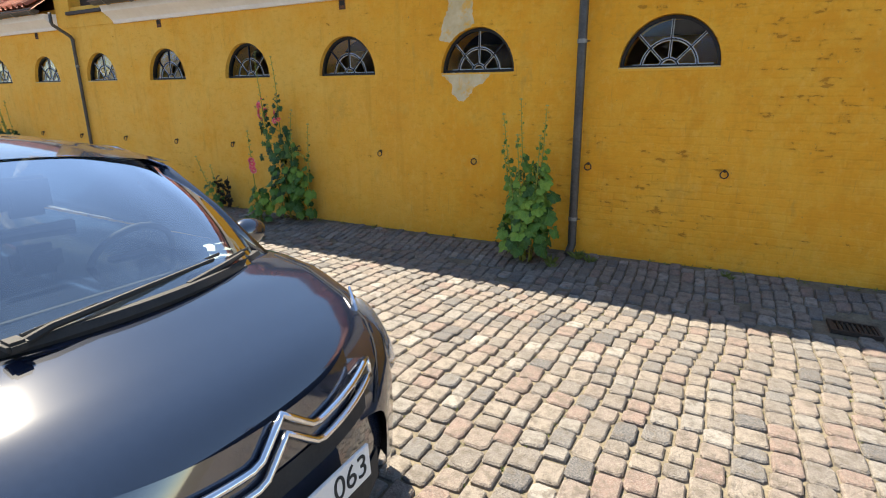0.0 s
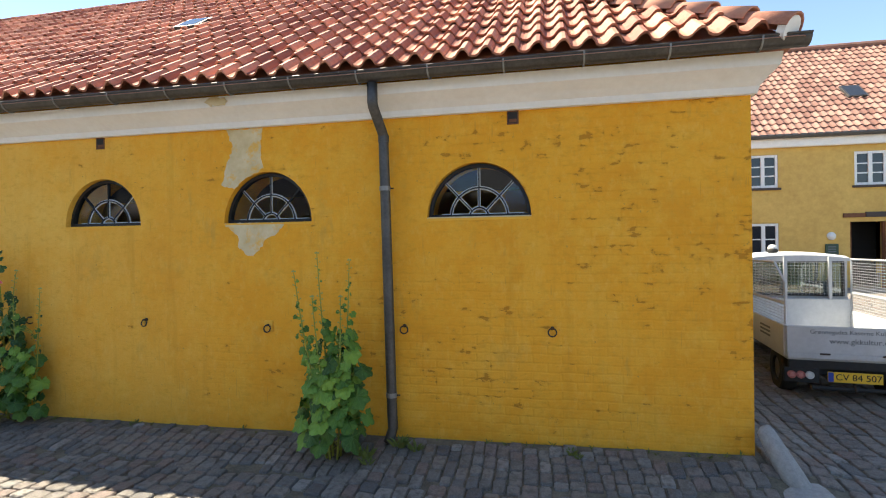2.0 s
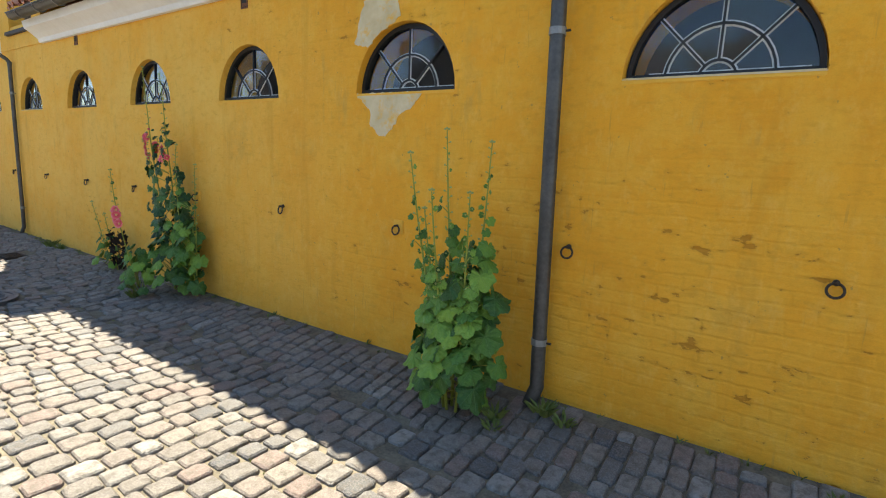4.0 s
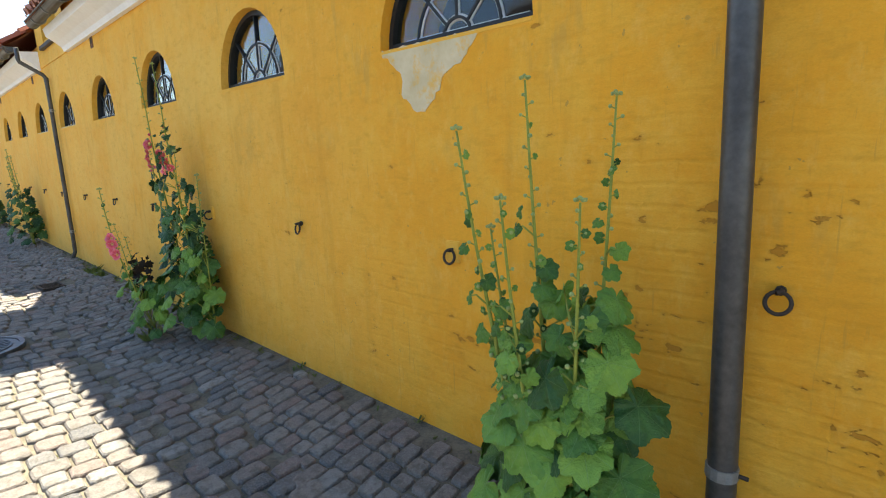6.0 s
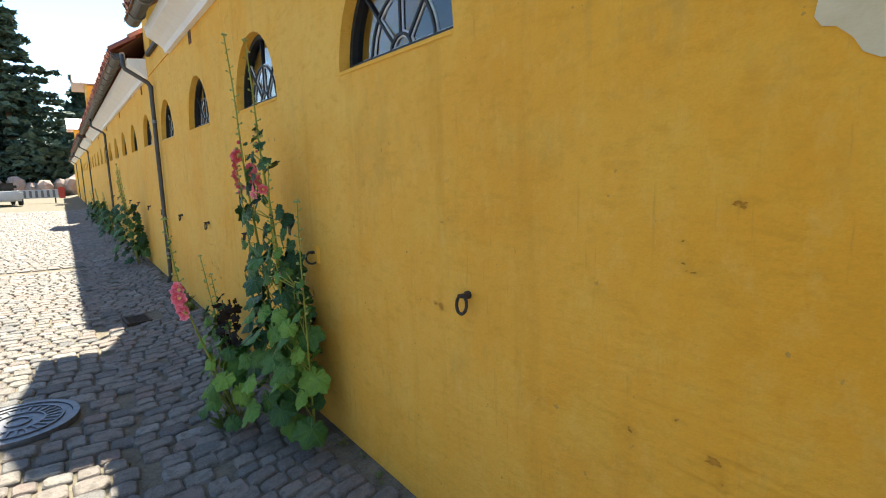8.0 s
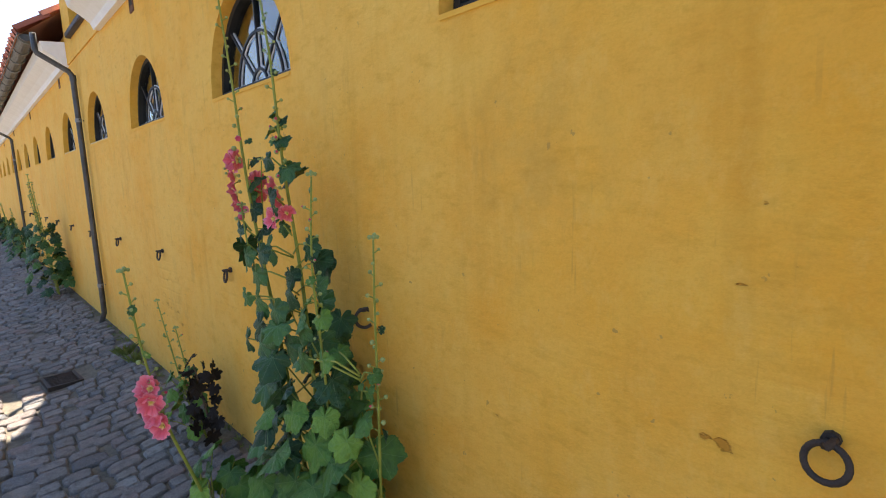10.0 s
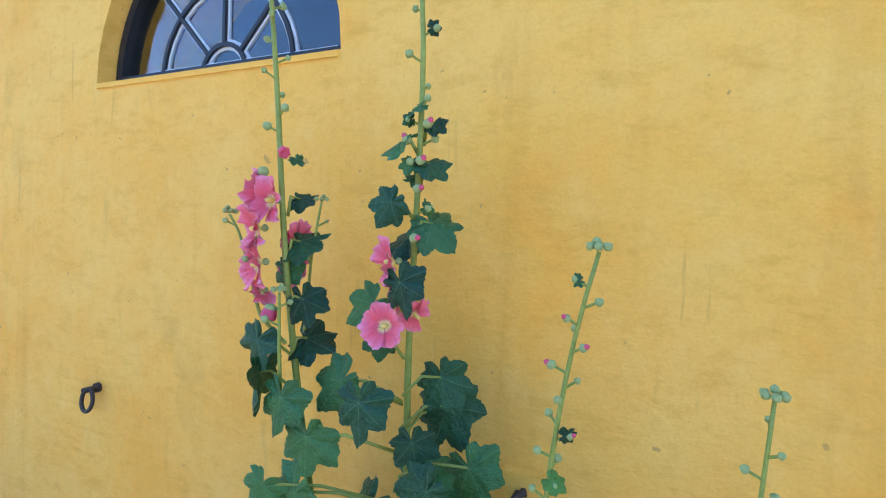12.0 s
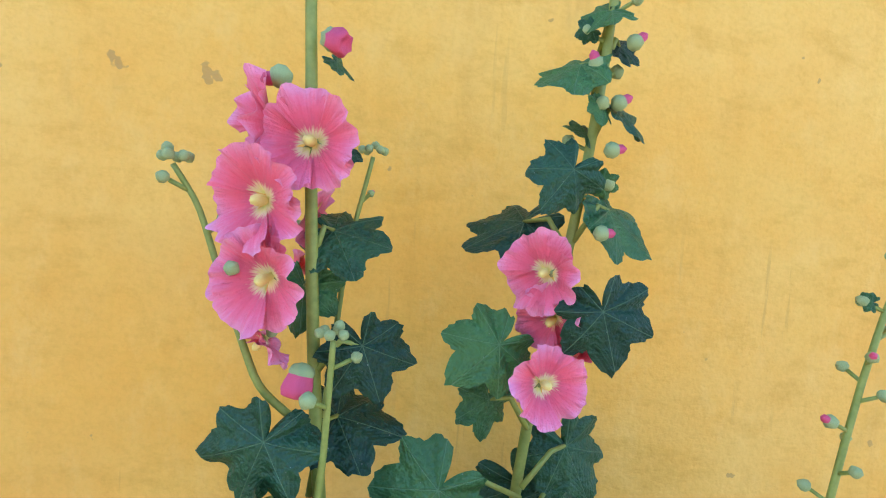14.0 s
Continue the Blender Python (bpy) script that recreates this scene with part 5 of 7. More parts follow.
def black_car():
    car = thing("car", "dusty black compact hatchback parked on the setts", "car", at=pose(-0.670, 0.815, -0.35) @ Matrix.Scale(1.09, 4))
    part("body", car_shell(0.09, 3.6, 0, 1, 60, 26), M["car_paint"], car, smooth=True)
    nose = bmesh.new()
    prev = None
    cols = [k / 12 for k in range(-12, 13)]
    for z, sx in ((0.24, 0.94), (0.34, 1.0), (0.46, 1.0), (0.58, 0.98), (0.70, 0.92), (0.79, 0.80)):
        row = [nose.verts.new((-0.03 - 0.20 * abs(c) ** 2.4 - 0.11 * max(0, z - 0.5) * 2.2 - (0.04 if z < 0.3 else 0), 0.655 * sx * c, z)) for c in cols]
        if prev:
            for i in range(len(cols) - 1):
                nose.faces.new((prev[i], prev[i + 1], row[i + 1], row[i]))
        prev = row
    b = part("front_bumper", nose, M["car_paint"], car, smooth=True)

    def face_at(y, z, out=0.0):
        c = y / 0.66
        return Vector((-0.03 - 0.20 * abs(c) ** 2.4 - 0.11 * max(0, z - 0.5) * 2.2 + out, y, z))

    # bonnet edge seam and centre panel
    seam = [Vector((-d, s * body_point(d, 0.56)[0], body_point(d, 0.56)[1] + 0.001)) for s in (1,) for d in [0.10 + 0.03 * k for k in range(24)]]
    part("bonnet_seam", tube(seam, 0.0035, 5), M["black"], car)
    part("bonnet_seam", tube([Vector((p.x, -p.y, p.z)) for p in seam], 0.0035, 5), M["black"], car)
    # grille strips with the double peak
    for dz in (0.0, -0.052):
        line = []
        for y in [k * 0.03 - 0.45 for k in range(31)]:
            peak = max(0.0, 0.085 * (1 - abs(y) / 0.10)) if abs(y) < 0.10 else 0.0
            line.append(face_at(y, 0.715 + dz + peak + 0.02 * (abs(y) / 0.45) ** 2, 0.016))
        part("grille_strip", tube(line, 0.0115, 8), M["chrome"], car, "polished chrome grille strip", smooth=True)
    for s in (1, -1):
        part("grille_strip", tube([face_at(s * 0.45, 0.737, 0.016), face_at(s * 0.462, 0.71, 0.016), face_at(s * 0.45, 0.683, 0.016)], 0.0115, 8), M["chrome"], car, smooth=True)
    for z0, z1 in ((0.60, 0.665), (0.30, 0.42)):
        gr = bmesh.new()
        for i in range(12):
            ya, yb = -0.42 + 0.07 * i, -0.35 + 0.07 * i
            q = [face_at(ya, z0, 0.006), face_at(yb, z0, 0.006), face_at(yb, z1, 0.006), face_at(ya, z1, 0.006)]
            gr.faces.new([gr.verts.new(v) for v in q])
        part("grille", gr, M["rubber"], car)
    # number plate
    plate = part("number_plate", box(-0.006, 0.006, -0.25, 0.25, -0.055, 0.055, 0.003), M["plate_white"], car, "white number plate with black characters")
    plate.matrix_basis = pose(0.0, 0.0, 0.525, 0, -4, 0)
    write("plate_text", "063", 0.105, M["black"], plate, pose(0.0072, 0.155, 0, 90, 0, 90))
    for i in range(3):
        part("plate_mark", box(0.006, 0.0075, -0.19 + 0.07 * i, -0.145 + 0.07 * i, -0.035, 0.035), M["black"], plate)
    # headlights
    for s in (1, -1):
        h = part("headlight", turned_lens(0.085, 0.16, 0.05), M["lamp_glass"], car, "clear almond-shaped headlight", smooth=True)
        h.matrix_basis = facing((-0.275, s * 0.665, 0.715), (0.66, 0.62 * s, 0.42), (-0.35, -0.05 * s, 0.5))
        r = part("reflector", turned_lens(0.072, 0.14, 0.035), M["chrome"], h, smooth=True)
        r.matrix_basis = pose(0, 0, -0.012)
        bulb = part("bulb", turned_lens(0.04, 0.045, 0.03), M["lamp_glass"], h, smooth=True)
        bulb.matrix_basis = pose(-0.02, 0, 0.012)
        part("chrome_trim", tube([Vector((-0.385, s * 0.67, 0.885)), Vector((-0.32, s * 0.615, 0.845)), Vector((-0.27, s * 0.585, 0.775))], [0.006, 0.010, 0.012], 6), M["chrome"], car)
    # greenhouse
    top = [(0.0, 1.395, 1.36), (0.25, 1.39, 1.34), (0.46, 1.35, 1.28), (0.53, 1.305, 1.24)]
    base = [(0.0, 0.985, 0.67), (0.30, 0.98, 0.69), (0.54, 0.965, 0.76), (0.655, 0.95, 0.86)]

    def pane_grid(n=10, m=8, out=0.0):
        bm = bmesh.new()
        rows = []
        for i in range(-n, n + 1):
            u = abs(i) / n
            s = 1 if i >= 0 else -1
            by, bz, bd = [float(np.interp(u, [0, 0.45, 0.83, 1.0], [r[k] for r in base])) for k in range(3)]
            ty, tz, td = [float(np.interp(u, [0, 0.45, 0.83, 1.0], [r[k] for r in top])) for k in range(3)]
            row = []
            for j in range(m + 1):
                v = j / m
                bow = 0.035 * math.sin(math.pi * v)
                row.append(bm.verts.new((-(bd + (td - bd) * v) + bow * 0.6 + out, s * (by + (ty - by) * v), bz + (tz - bz) * v + bow * 0.8 + out)))
            rows.append(row)
        for a, b2 in zip(rows, rows[1:]):
            for j in range(m):
                bm.faces.new((a[j], b2[j], b2[j + 1], a[j + 1]))
        return bm

    ws = part("windscreen", pane_grid(), M["car_glass"], car, "dusty tinted windscreen reflecting the sky", smooth=True)
    ws.visible_shadow = False
    part("inspection_sticker", box(-0.93, -0.915, 0.50, 0.535, 1.0, 1.03), M["plate_white"], ws)
    for s in (1, -1):
        part("pillar", tube([Vector((-0.845, s * 0.665, 0.945)), Vector((-1.05, s * 0.61, 1.14)), Vector((-1.24, s * 0.545, 1.30)), Vector((-1.60, s * 0.56, 1.365)), Vector((-2.4, s * 0.56, 1.37)), Vector((-3.1, s * 0.55, 1.25))], [0.03, 0.028, 0.026, 0.024, 0.024, 0.03], 8), M["car_paint"], car, smooth=True)
        bm = bmesh.new()
        q = [(-0.95, s * 0.70, 0.965), (-1.30, s * 0.575, 1.33), (-2.5, s * 0.585, 1.36), (-3.1, s * 0.60, 1.22), (-3.2, s * 0.72, 0.99)]
        bm.faces.new([bm.verts.new(v) for v in q])
        sw = part("side_window", bm, M["car_glass"], car)
        sw.visible_shadow = False
    roofm = bmesh.new()
    prev = None
    for d, h in ((1.34, 1.393), (1.6, 1.435), (2.1, 1.455), (2.7, 1.43), (3.15, 1.33)):
        row = [roofm.verts.new((-d + 0.12 * abs(c) ** 2 * (1 if d < 1.5 else 0), 0.55 * c, h - 0.05 * abs(c) ** 2.2)) for c in [k / 8 for k in range(-8, 9)]]
        if prev:
            for i in range(16):
                roofm.faces.new((prev[i], prev[i + 1], row[i + 1], row[i]))
        prev = row
    part("roof", roofm, M["car_paint"], car, smooth=True)
    bm = bmesh.new()
    bm.faces.new([bm.verts.new(v) for v in ((-3.15, 0.54, 1.33), (-3.15, -0.54, 1.33), (-3.5, -0.62, 1.0), (-3.5, 0.62, 1.0))])
    part("rear_window", bm, M["car_glass"], car)
    # cabin
    dash = bmesh.new()
    prev = None
    for d, z in ((0.74, 0.965), (0.86, 0.985), (1.05, 0.985), (1.12, 0.94), (1.14, 0.6)):
        row = [dash.verts.new((-d - 0.08 * abs(c) ** 2, 0.62 * c, z - 0.01 * abs(c))) for c in [k / 6 for k in range(-6, 7)]]
        if prev:
            for i in range(12):
                dash.faces.new((prev[i], prev[i + 1], row[i + 1], row[i]))
        prev = row
    db = part("dashboard", dash, M["dash"], car, "pale grey-green dashboard behind the glass", smooth=True)
    part("air_vent", box(-0.885, -0.865, -0.42, 0.42, 0.976, 0.988, 0.002), M["black"], db)
    wheel_pts = [Matrix.Rotation(radians(-62), 3, "Y") @ Vector((0.17 * math.cos(a), 0.17 * math.sin(a), 0)) + Vector((-1.20, 0.32, 0.97)) for a in [math.tau * k / 24 for k in range(24)]]
    stw = part("steering_wheel", tube(wheel_pts, 0.014, 8, closed=True), M["rubber"], car, smooth=True)
    part("hub", box(-1.25, -1.17, 0.22, 0.42, 0.93, 1.0, 0.02), M["rubber"], stw)
    for s in (1, -1):
        seat = part("seat", box(-2.05, -1.88, s * 0.33 - 0.22, s * 0.33 + 0.22, 0.5, 1.02, 0.06), M["rubber"], car)
        part("headrest", box(-2.06, -1.96, s * 0.33 - 0.11, s * 0.33 + 0.11, 1.06, 1.22, 0.04), M["rubber"], seat)
    part("rear_mirror", box(-1.26, -1.23, -0.10, 0.10, 1.28, 1.34, 0.012), M["rubber"], car)
    part("cabin_floor", box(-3.3, -0.9, -0.7, 0.7, 0.3, 0.5), M["black"], car)
    part("door_trim", box(-3.0, -1.0, 0.60, 0.66, 0.5, 0.97, 0.02), M["dash"], car)
    # wipers and scuttle
    scut = [Vector((-0.66 - 0.19 * (abs(c) ** 2), 0.63 * c, 0.978 - 0.02 * c * c)) for c in [k / 10 for k in range(-10, 11)]]
    part("scuttle", tube(scut, 0.026, 6), M["rubber"], car)
    for pts in ([(-0.665, -0.30, 0.992), (-0.67, -0.22, 1.012), (-0.70, 0.05, 1.024), (-0.76, 0.36, 1.028)], [(-0.69, 0.20, 0.99), (-0.74, 0.40, 1.004), (-0.79, 0.52, 1.006)]):
        w = part("wiper", tube([Vector(p) for p in pts], [0.013, 0.011, 0.009, 0.006][:len(pts)], 6), M["rubber"], car)
        part("wiper_blade", tube([Vector(pts[0]) + Vector((-0.03, 0.02, 0.012)), Vector(pts[-1]) + Vector((-0.02, 0.04, 0.008))], 0.006, 5), M["rubber"], w)
    part("wiper_cap", box(-0.69, -0.63, -0.335, -0.285, 0.985, 1.015, 0.008), M["rubber"], car)
    # mirrors, wheels
    for s in (1, -1):
        bm = bmesh.new()
        bmesh.ops.create_uvsphere(bm, u_segments=14, v_segments=9, radius=1.0, matrix=Matrix.Translation((-1.12, s * 0.83, 0.985)) @ Matrix.Diagonal((0.065, 0.10, 0.066, 1)))
        mi = part("side_mirror", bm, M["car_paint"], car, smooth=True)
        part("mirror_stalk", tube([Vector((-1.06, s * 0.70, 0.95)), Vector((-1.10, s * 0.78, 0.965))], 0.022, 6), M["rubber"], mi)
        for d in (0.62, 2.95):
            t = part("wheel", wheel_ring(0.185, 0.29, 0.19), M["rubber"], car)
            t.matrix_basis = pose(-d, s * 0.70, 0.29, 90, 0, 0)
            part("rim", wheel_ring(0.02, 0.185, 0.15), M["cast_cover"], t)


def facing(at, normal, long_axis):
    """A pose at a place whose z runs along the normal and whose x lies nearest to the long axis."""
    z = Vector(normal).normalized()
    x = Vector(long_axis)
    x = (x - z * x.dot(z)).normalized()
    y = z.cross(x)
    return Matrix.Translation(at) @ Matrix((x, y, z)).transposed().to_4x4()


def turned_lens(a, b, h):
    """A domed oval, a by b half axes, h high."""
    bm = bmesh.new()
    n, rows = 22, []
    for f, z in ((1.0, 0.0), (0.93, 0.4), (0.75, 0.72), (0.45, 0.93), (0.05, 1.0)):
        rows.append([bm.verts.new((b * f * math.cos(math.tau * k / n), a * f * math.sin(math.tau * k / n), h * z)) for k in range(n)])
    for r, s in zip(rows, rows[1:]):
        for k in range(n):
            bm.faces.new((r[k], r[(k + 1) % n], s[(k + 1) % n], s[k]))
    bm.faces.new(rows[-1])
    bm.faces.new(rows[0][::-1])
    return bm


def wheel_ring(r0, r1, w, n=28):
    bm = bmesh.new()
    prof = ((r0, -w / 2), (r1 - 0.02, -w / 2), (r1, -w / 2 + 0.025), (r1, w / 2 - 0.025), (r1 - 0.02, w / 2), (r0, w / 2))
    rows = [[bm.verts.new((r * math.cos(math.tau * k / n), r * math.sin(math.tau * k / n), z)) for k in range(n)] for r, z in prof]
    for a, b in zip(rows, rows[1:] + rows[:1]):
        for k in range(n):
            bm.faces.new((a[k], a[(k + 1) % n], b[(k + 1) % n], b[k]))
    return bm


black_car()


# ---- small white flatbed truck ----
def flatbed_truck():
    tr = thing("truck", "small white flatbed truck with mesh cage sides in the yard", "truck", at=pose(3.58, 7.6, -0.335, 0, 0, -6.5))
    W, L = 0.645, 1.78
    tg = part("tailgate", box(-W, W, -0.02, 0.02, 0.50, 0.86, 0.006), M["truck_white"], tr)
    part("tailgate_rail", box(-W + 0.01, W - 0.01, -0.03, -0.019, 0.50, 0.56, 0.004), M["truck_white"], tg)
    for x in (-0.28, 0.30):
        part("hinge", box(x - 0.05, x + 0.05, -0.042, -0.03, 0.545, 0.565, 0.003), M["iron"], tg)
    write("lettering", "Grønnegades Kaserne Kulturcenter", 0.066, M["letter_grey"], tg, pose(0.06, -0.0215, 0.80, 90, 0, 0))
    write("lettering", "www.gkkultur.dk", 0.085, M["letter_grey"], tg, pose(0.06, -0.0215, 0.70, 90, 0, 0))
    for s in (-1, 1):
        sb = part("side_board", box(s * W - 0.018, s * W + 0.018, 0.03, L, 0.50, 0.86, 0.006), M["truck_white"], tr)
        for i in range(3):
            part("board_mark", box(s * W + s * 0.018, s * W + s * 0.0195, 0.55, 1.0, 0.64 + 0.05 * i, 0.665 + 0.05 * i), M["letter_grey"], sb)
        # cage: frame and wires
        z0, ztop, zr = 0.88, 1.58, 1.36
        fr = [(s * W, 0.02, 0.87), (s * W, 0.02, zr), (s * W, 0.42, ztop), (s * W, L, ztop), (s * W, L, 0.87)]
        cg = part("cage_frame", tube([Vector(p) for p in fr], 0.013, 8), M["truck_white"], tr)
        wires = bmesh.new()
        z = z0
        while z < ztop:
            y0 = 0.02 if z < zr else 0.02 + 0.40 * (z - zr) / (ztop - zr)
            tube([(s * W, y0, z), (s * W, L, z)], 0.0036, 4, wires)
            z += 0.036
        y = 0.06
        while y < L:
            tube([(s * W + 0.004, y, z0), (s * W + 0.004, y, min(ztop, zr + (y - 0.02) * (ztop - zr) / 0.40))], 0.0016, 4, wires)
            y += 0.055
        part("wire_mesh", wires, M["cage_wire"], cg)
        part("cage_rail", box(s * W - 0.012, s * W + 0.012, 0.02, L, 1.10, 1.125, 0.003), M["truck_white"], cg)
        for k, (y, r) in enumerate(((0.52, 0.27), (2.62, 0.27))):
            w = part("wheel", wheel_ring(0.15, r, 0.17), M["rubber"], tr)
            w.matrix_basis = pose(s * 0.53, y, r, 0, 90, 0)
            part("rim", wheel_ring(0.02, 0.15, 0.12), M["cast_cover"], w)
        part("mudguard", box(s * 0.53 - 0.1, s * 0.53 + 0.1, 0.2, 0.85, 0.555, 0.575, 0.004), M["rubber"], tr)
        part("lamp_plate", box(s * 0.50 - 0.17, s * 0.50 + 0.13 + 0.04, -0.012, 0.03, 0.225, 0.385, 0.004), M["rubber"], tr)
        for i, mat in enumerate((M["red_lens"], M["red_lens"], M["clear_lens"])):
            lamp = part("tail_lamp", wheel_ring(0.002, 0.043, 0.03, 18), mat, tr, "round tail lamp")
            lamp.matrix_basis = pose(s * (0.60 - 0.088 * i), -0.022, 0.31, 90, 0, 0)
    part("bed_floor", box(-W + 0.02, W - 0.02, 0.02, L, 0.47, 0.515), M["truck_white"], tr)
    part("headboard", box(-W, W, L, L + 0.04, 0.52, 1.02, 0.006), M["truck_white"], tr)
    for x in (-0.15, 0.4):
        part("headboard_post", box(x - 0.02, x + 0.02, L + 0.0, L + 0.05, 1.0, 1.62, 0.004), M["truck_white"], tr)
    part("guard_mesh", guard_grid(-W + 0.03, W - 0.03, L + 0.02, 1.04, 1.56), M["cage_wire"], tr)
    part("rear_beam", box(-0.62, 0.62, 0.0, 0.06, 0.38, 0.47, 0.006), M["rubber"], tr)
    part("chassis", box(-0.32, 0.32, 0.06, 3.1, 0.30, 0.46, 0.01), M["rubber"], tr)
    part("underrun_bar", tube([(-0.40, -0.01, 0.17), (0.70, -0.01, 0.17)], 0.024, 8), M["rubber"], tr)
    part("tow_hook", tube([(0.0, 0.02, 0.24), (0.0, -0.05, 0.20), (0.0, -0.06, 0.15)], 0.014, 6), M["iron"], tr)
    plate = part("number_plate", box(-0.255, 0.255, -0.028, -0.016, 0.245, 0.36, 0.003), M["plate_yellow"], tr, "yellow number plate with black characters")
    part("blue_band", box(-0.252, -0.20, -0.0295, -0.0282, 0.25, 0.355), M["plate_blue"], plate)
    write("plate_text", "CV 84 507", 0.098, M["black"], plate, pose(0.03, -0.0295, 0.302, 90, 0, 0))
    # cab
    y0, y1, zr = L + 0.10, L + 1.45, 1.66
    part("cab_back", box(-0.64, 0.64, y0, y0 + 0.04, 0.5, 1.05, 0.01), M["truck_white"], tr)
    for x in (-0.635, 0.595):
        part("cab_pillar", box(x, x + 0.04, y0, y0 + 0.05, 1.05, 1.58, 0.008), M["truck_white"], tr)
    g = part("cab_rear_window", box(-0.60, 0.60, y0 + 0.015, y0 + 0.02, 1.05, 1.57), M["car_glass"], tr)
    g.visible_shadow = False
    for q in ((-0.60, 0.60, 1.05, 1.09), (-0.60, 0.60, 1.53, 1.57), (-0.60, -0.565, 1.09, 1.53), (0.565, 0.60, 1.09, 1.53)):
        part("window_seal", box(q[0], q[1], y0 - 0.004, y0 + 0.012, q[2], q[3], 0.003), M["rubber"], tr)
    roofm = bmesh.new()
    prev = None
    for y, dz in ((y0 - 0.04, -0.02), (y0 + 0.15, 0.015), (y0 + 0.6, 0.03), (y1 - 0.25, 0.0), (y1, -0.14)):
        row = [roofm.verts.new((0.66 * c, y, zr + dz - 0.05 * abs(c) ** 2.5)) for c in [k / 8 for k in range(-8, 9)]]
        low = [roofm.verts.new((0.66 * c, y, zr + dz - 0.09)) for c in (-1, 1)]
        row = [low[0]] + row + [low[1]]
        if prev:
            for i in range(len(row) - 1):
                roofm.faces.new((prev[i], prev[i + 1], row[i + 1], row[i]))
        else:
            roofm.faces.new(row)
        prev = row
    part("cab_roof", roofm, M["truck_white"], tr)
    for s in (-1, 1):
        part("cab_door", box(s * 0.645 - 0.02, s * 0.645 + 0.02, y0 + 0.05, y1 - 0.1, 0.42, 1.05, 0.015), M["truck_white"], tr)
        part("door_post", tube([(s * 0.64, y1 - 0.1, 1.05), (s * 0.62, y1 - 0.28, 1.60)], 0.024, 6), M["rubber"], tr)
        part("cab_mirror", box(s * 0.80 - 0.06, s * 0.80 + 0.06, y1 - 0.25, y1 - 0.22, 1.02, 1.22, 0.02), M["rubber"], tr)
        seat = part("seat", box(s * 0.31 - 0.22, s * 0.31 + 0.22, y0 + 0.12, y0 + 0.24, 0.7, 1.26, 0.09), M["rubber"], tr)
    part("cab_front", box(-0.62, 0.62, y1 - 0.06, y1, 0.35, 1.04, 0.02), M["truck_white"], tr)
    part("windscreen", box(-0.58, 0.58, y1 - 0.2, y1 - 0.19, 1.05, 1.55), M["car_glass"], tr).visible_shadow = False
    bc = part("beacon", wheel_ring(0.002, 0.075, 0.07, 16), M["rubber"], tr)
    bc.matrix_basis = pose(-0.22, y0 + 0.25, zr + 0.045)
    dome = part("beacon_dome", turned_lens(0.065, 0.065, 0.06), M["clear_lens"], bc)
    dome.matrix_basis = pose(0, 0, 0.035)


def guard_grid(x0, x1, y, z0, z1):
    bm = bmesh.new()
    x = x0
    while x < x1:
        tube([(x, y, z0), (x, y, z1)], 0.0018, 4, bm)
        x += 0.045
    z = z0
    while z < z1:
        tube([(x0, y, z), (x1, y, z)], 0.0018, 4, bm)
        z += 0.045
    return bm


flatbed_truck()


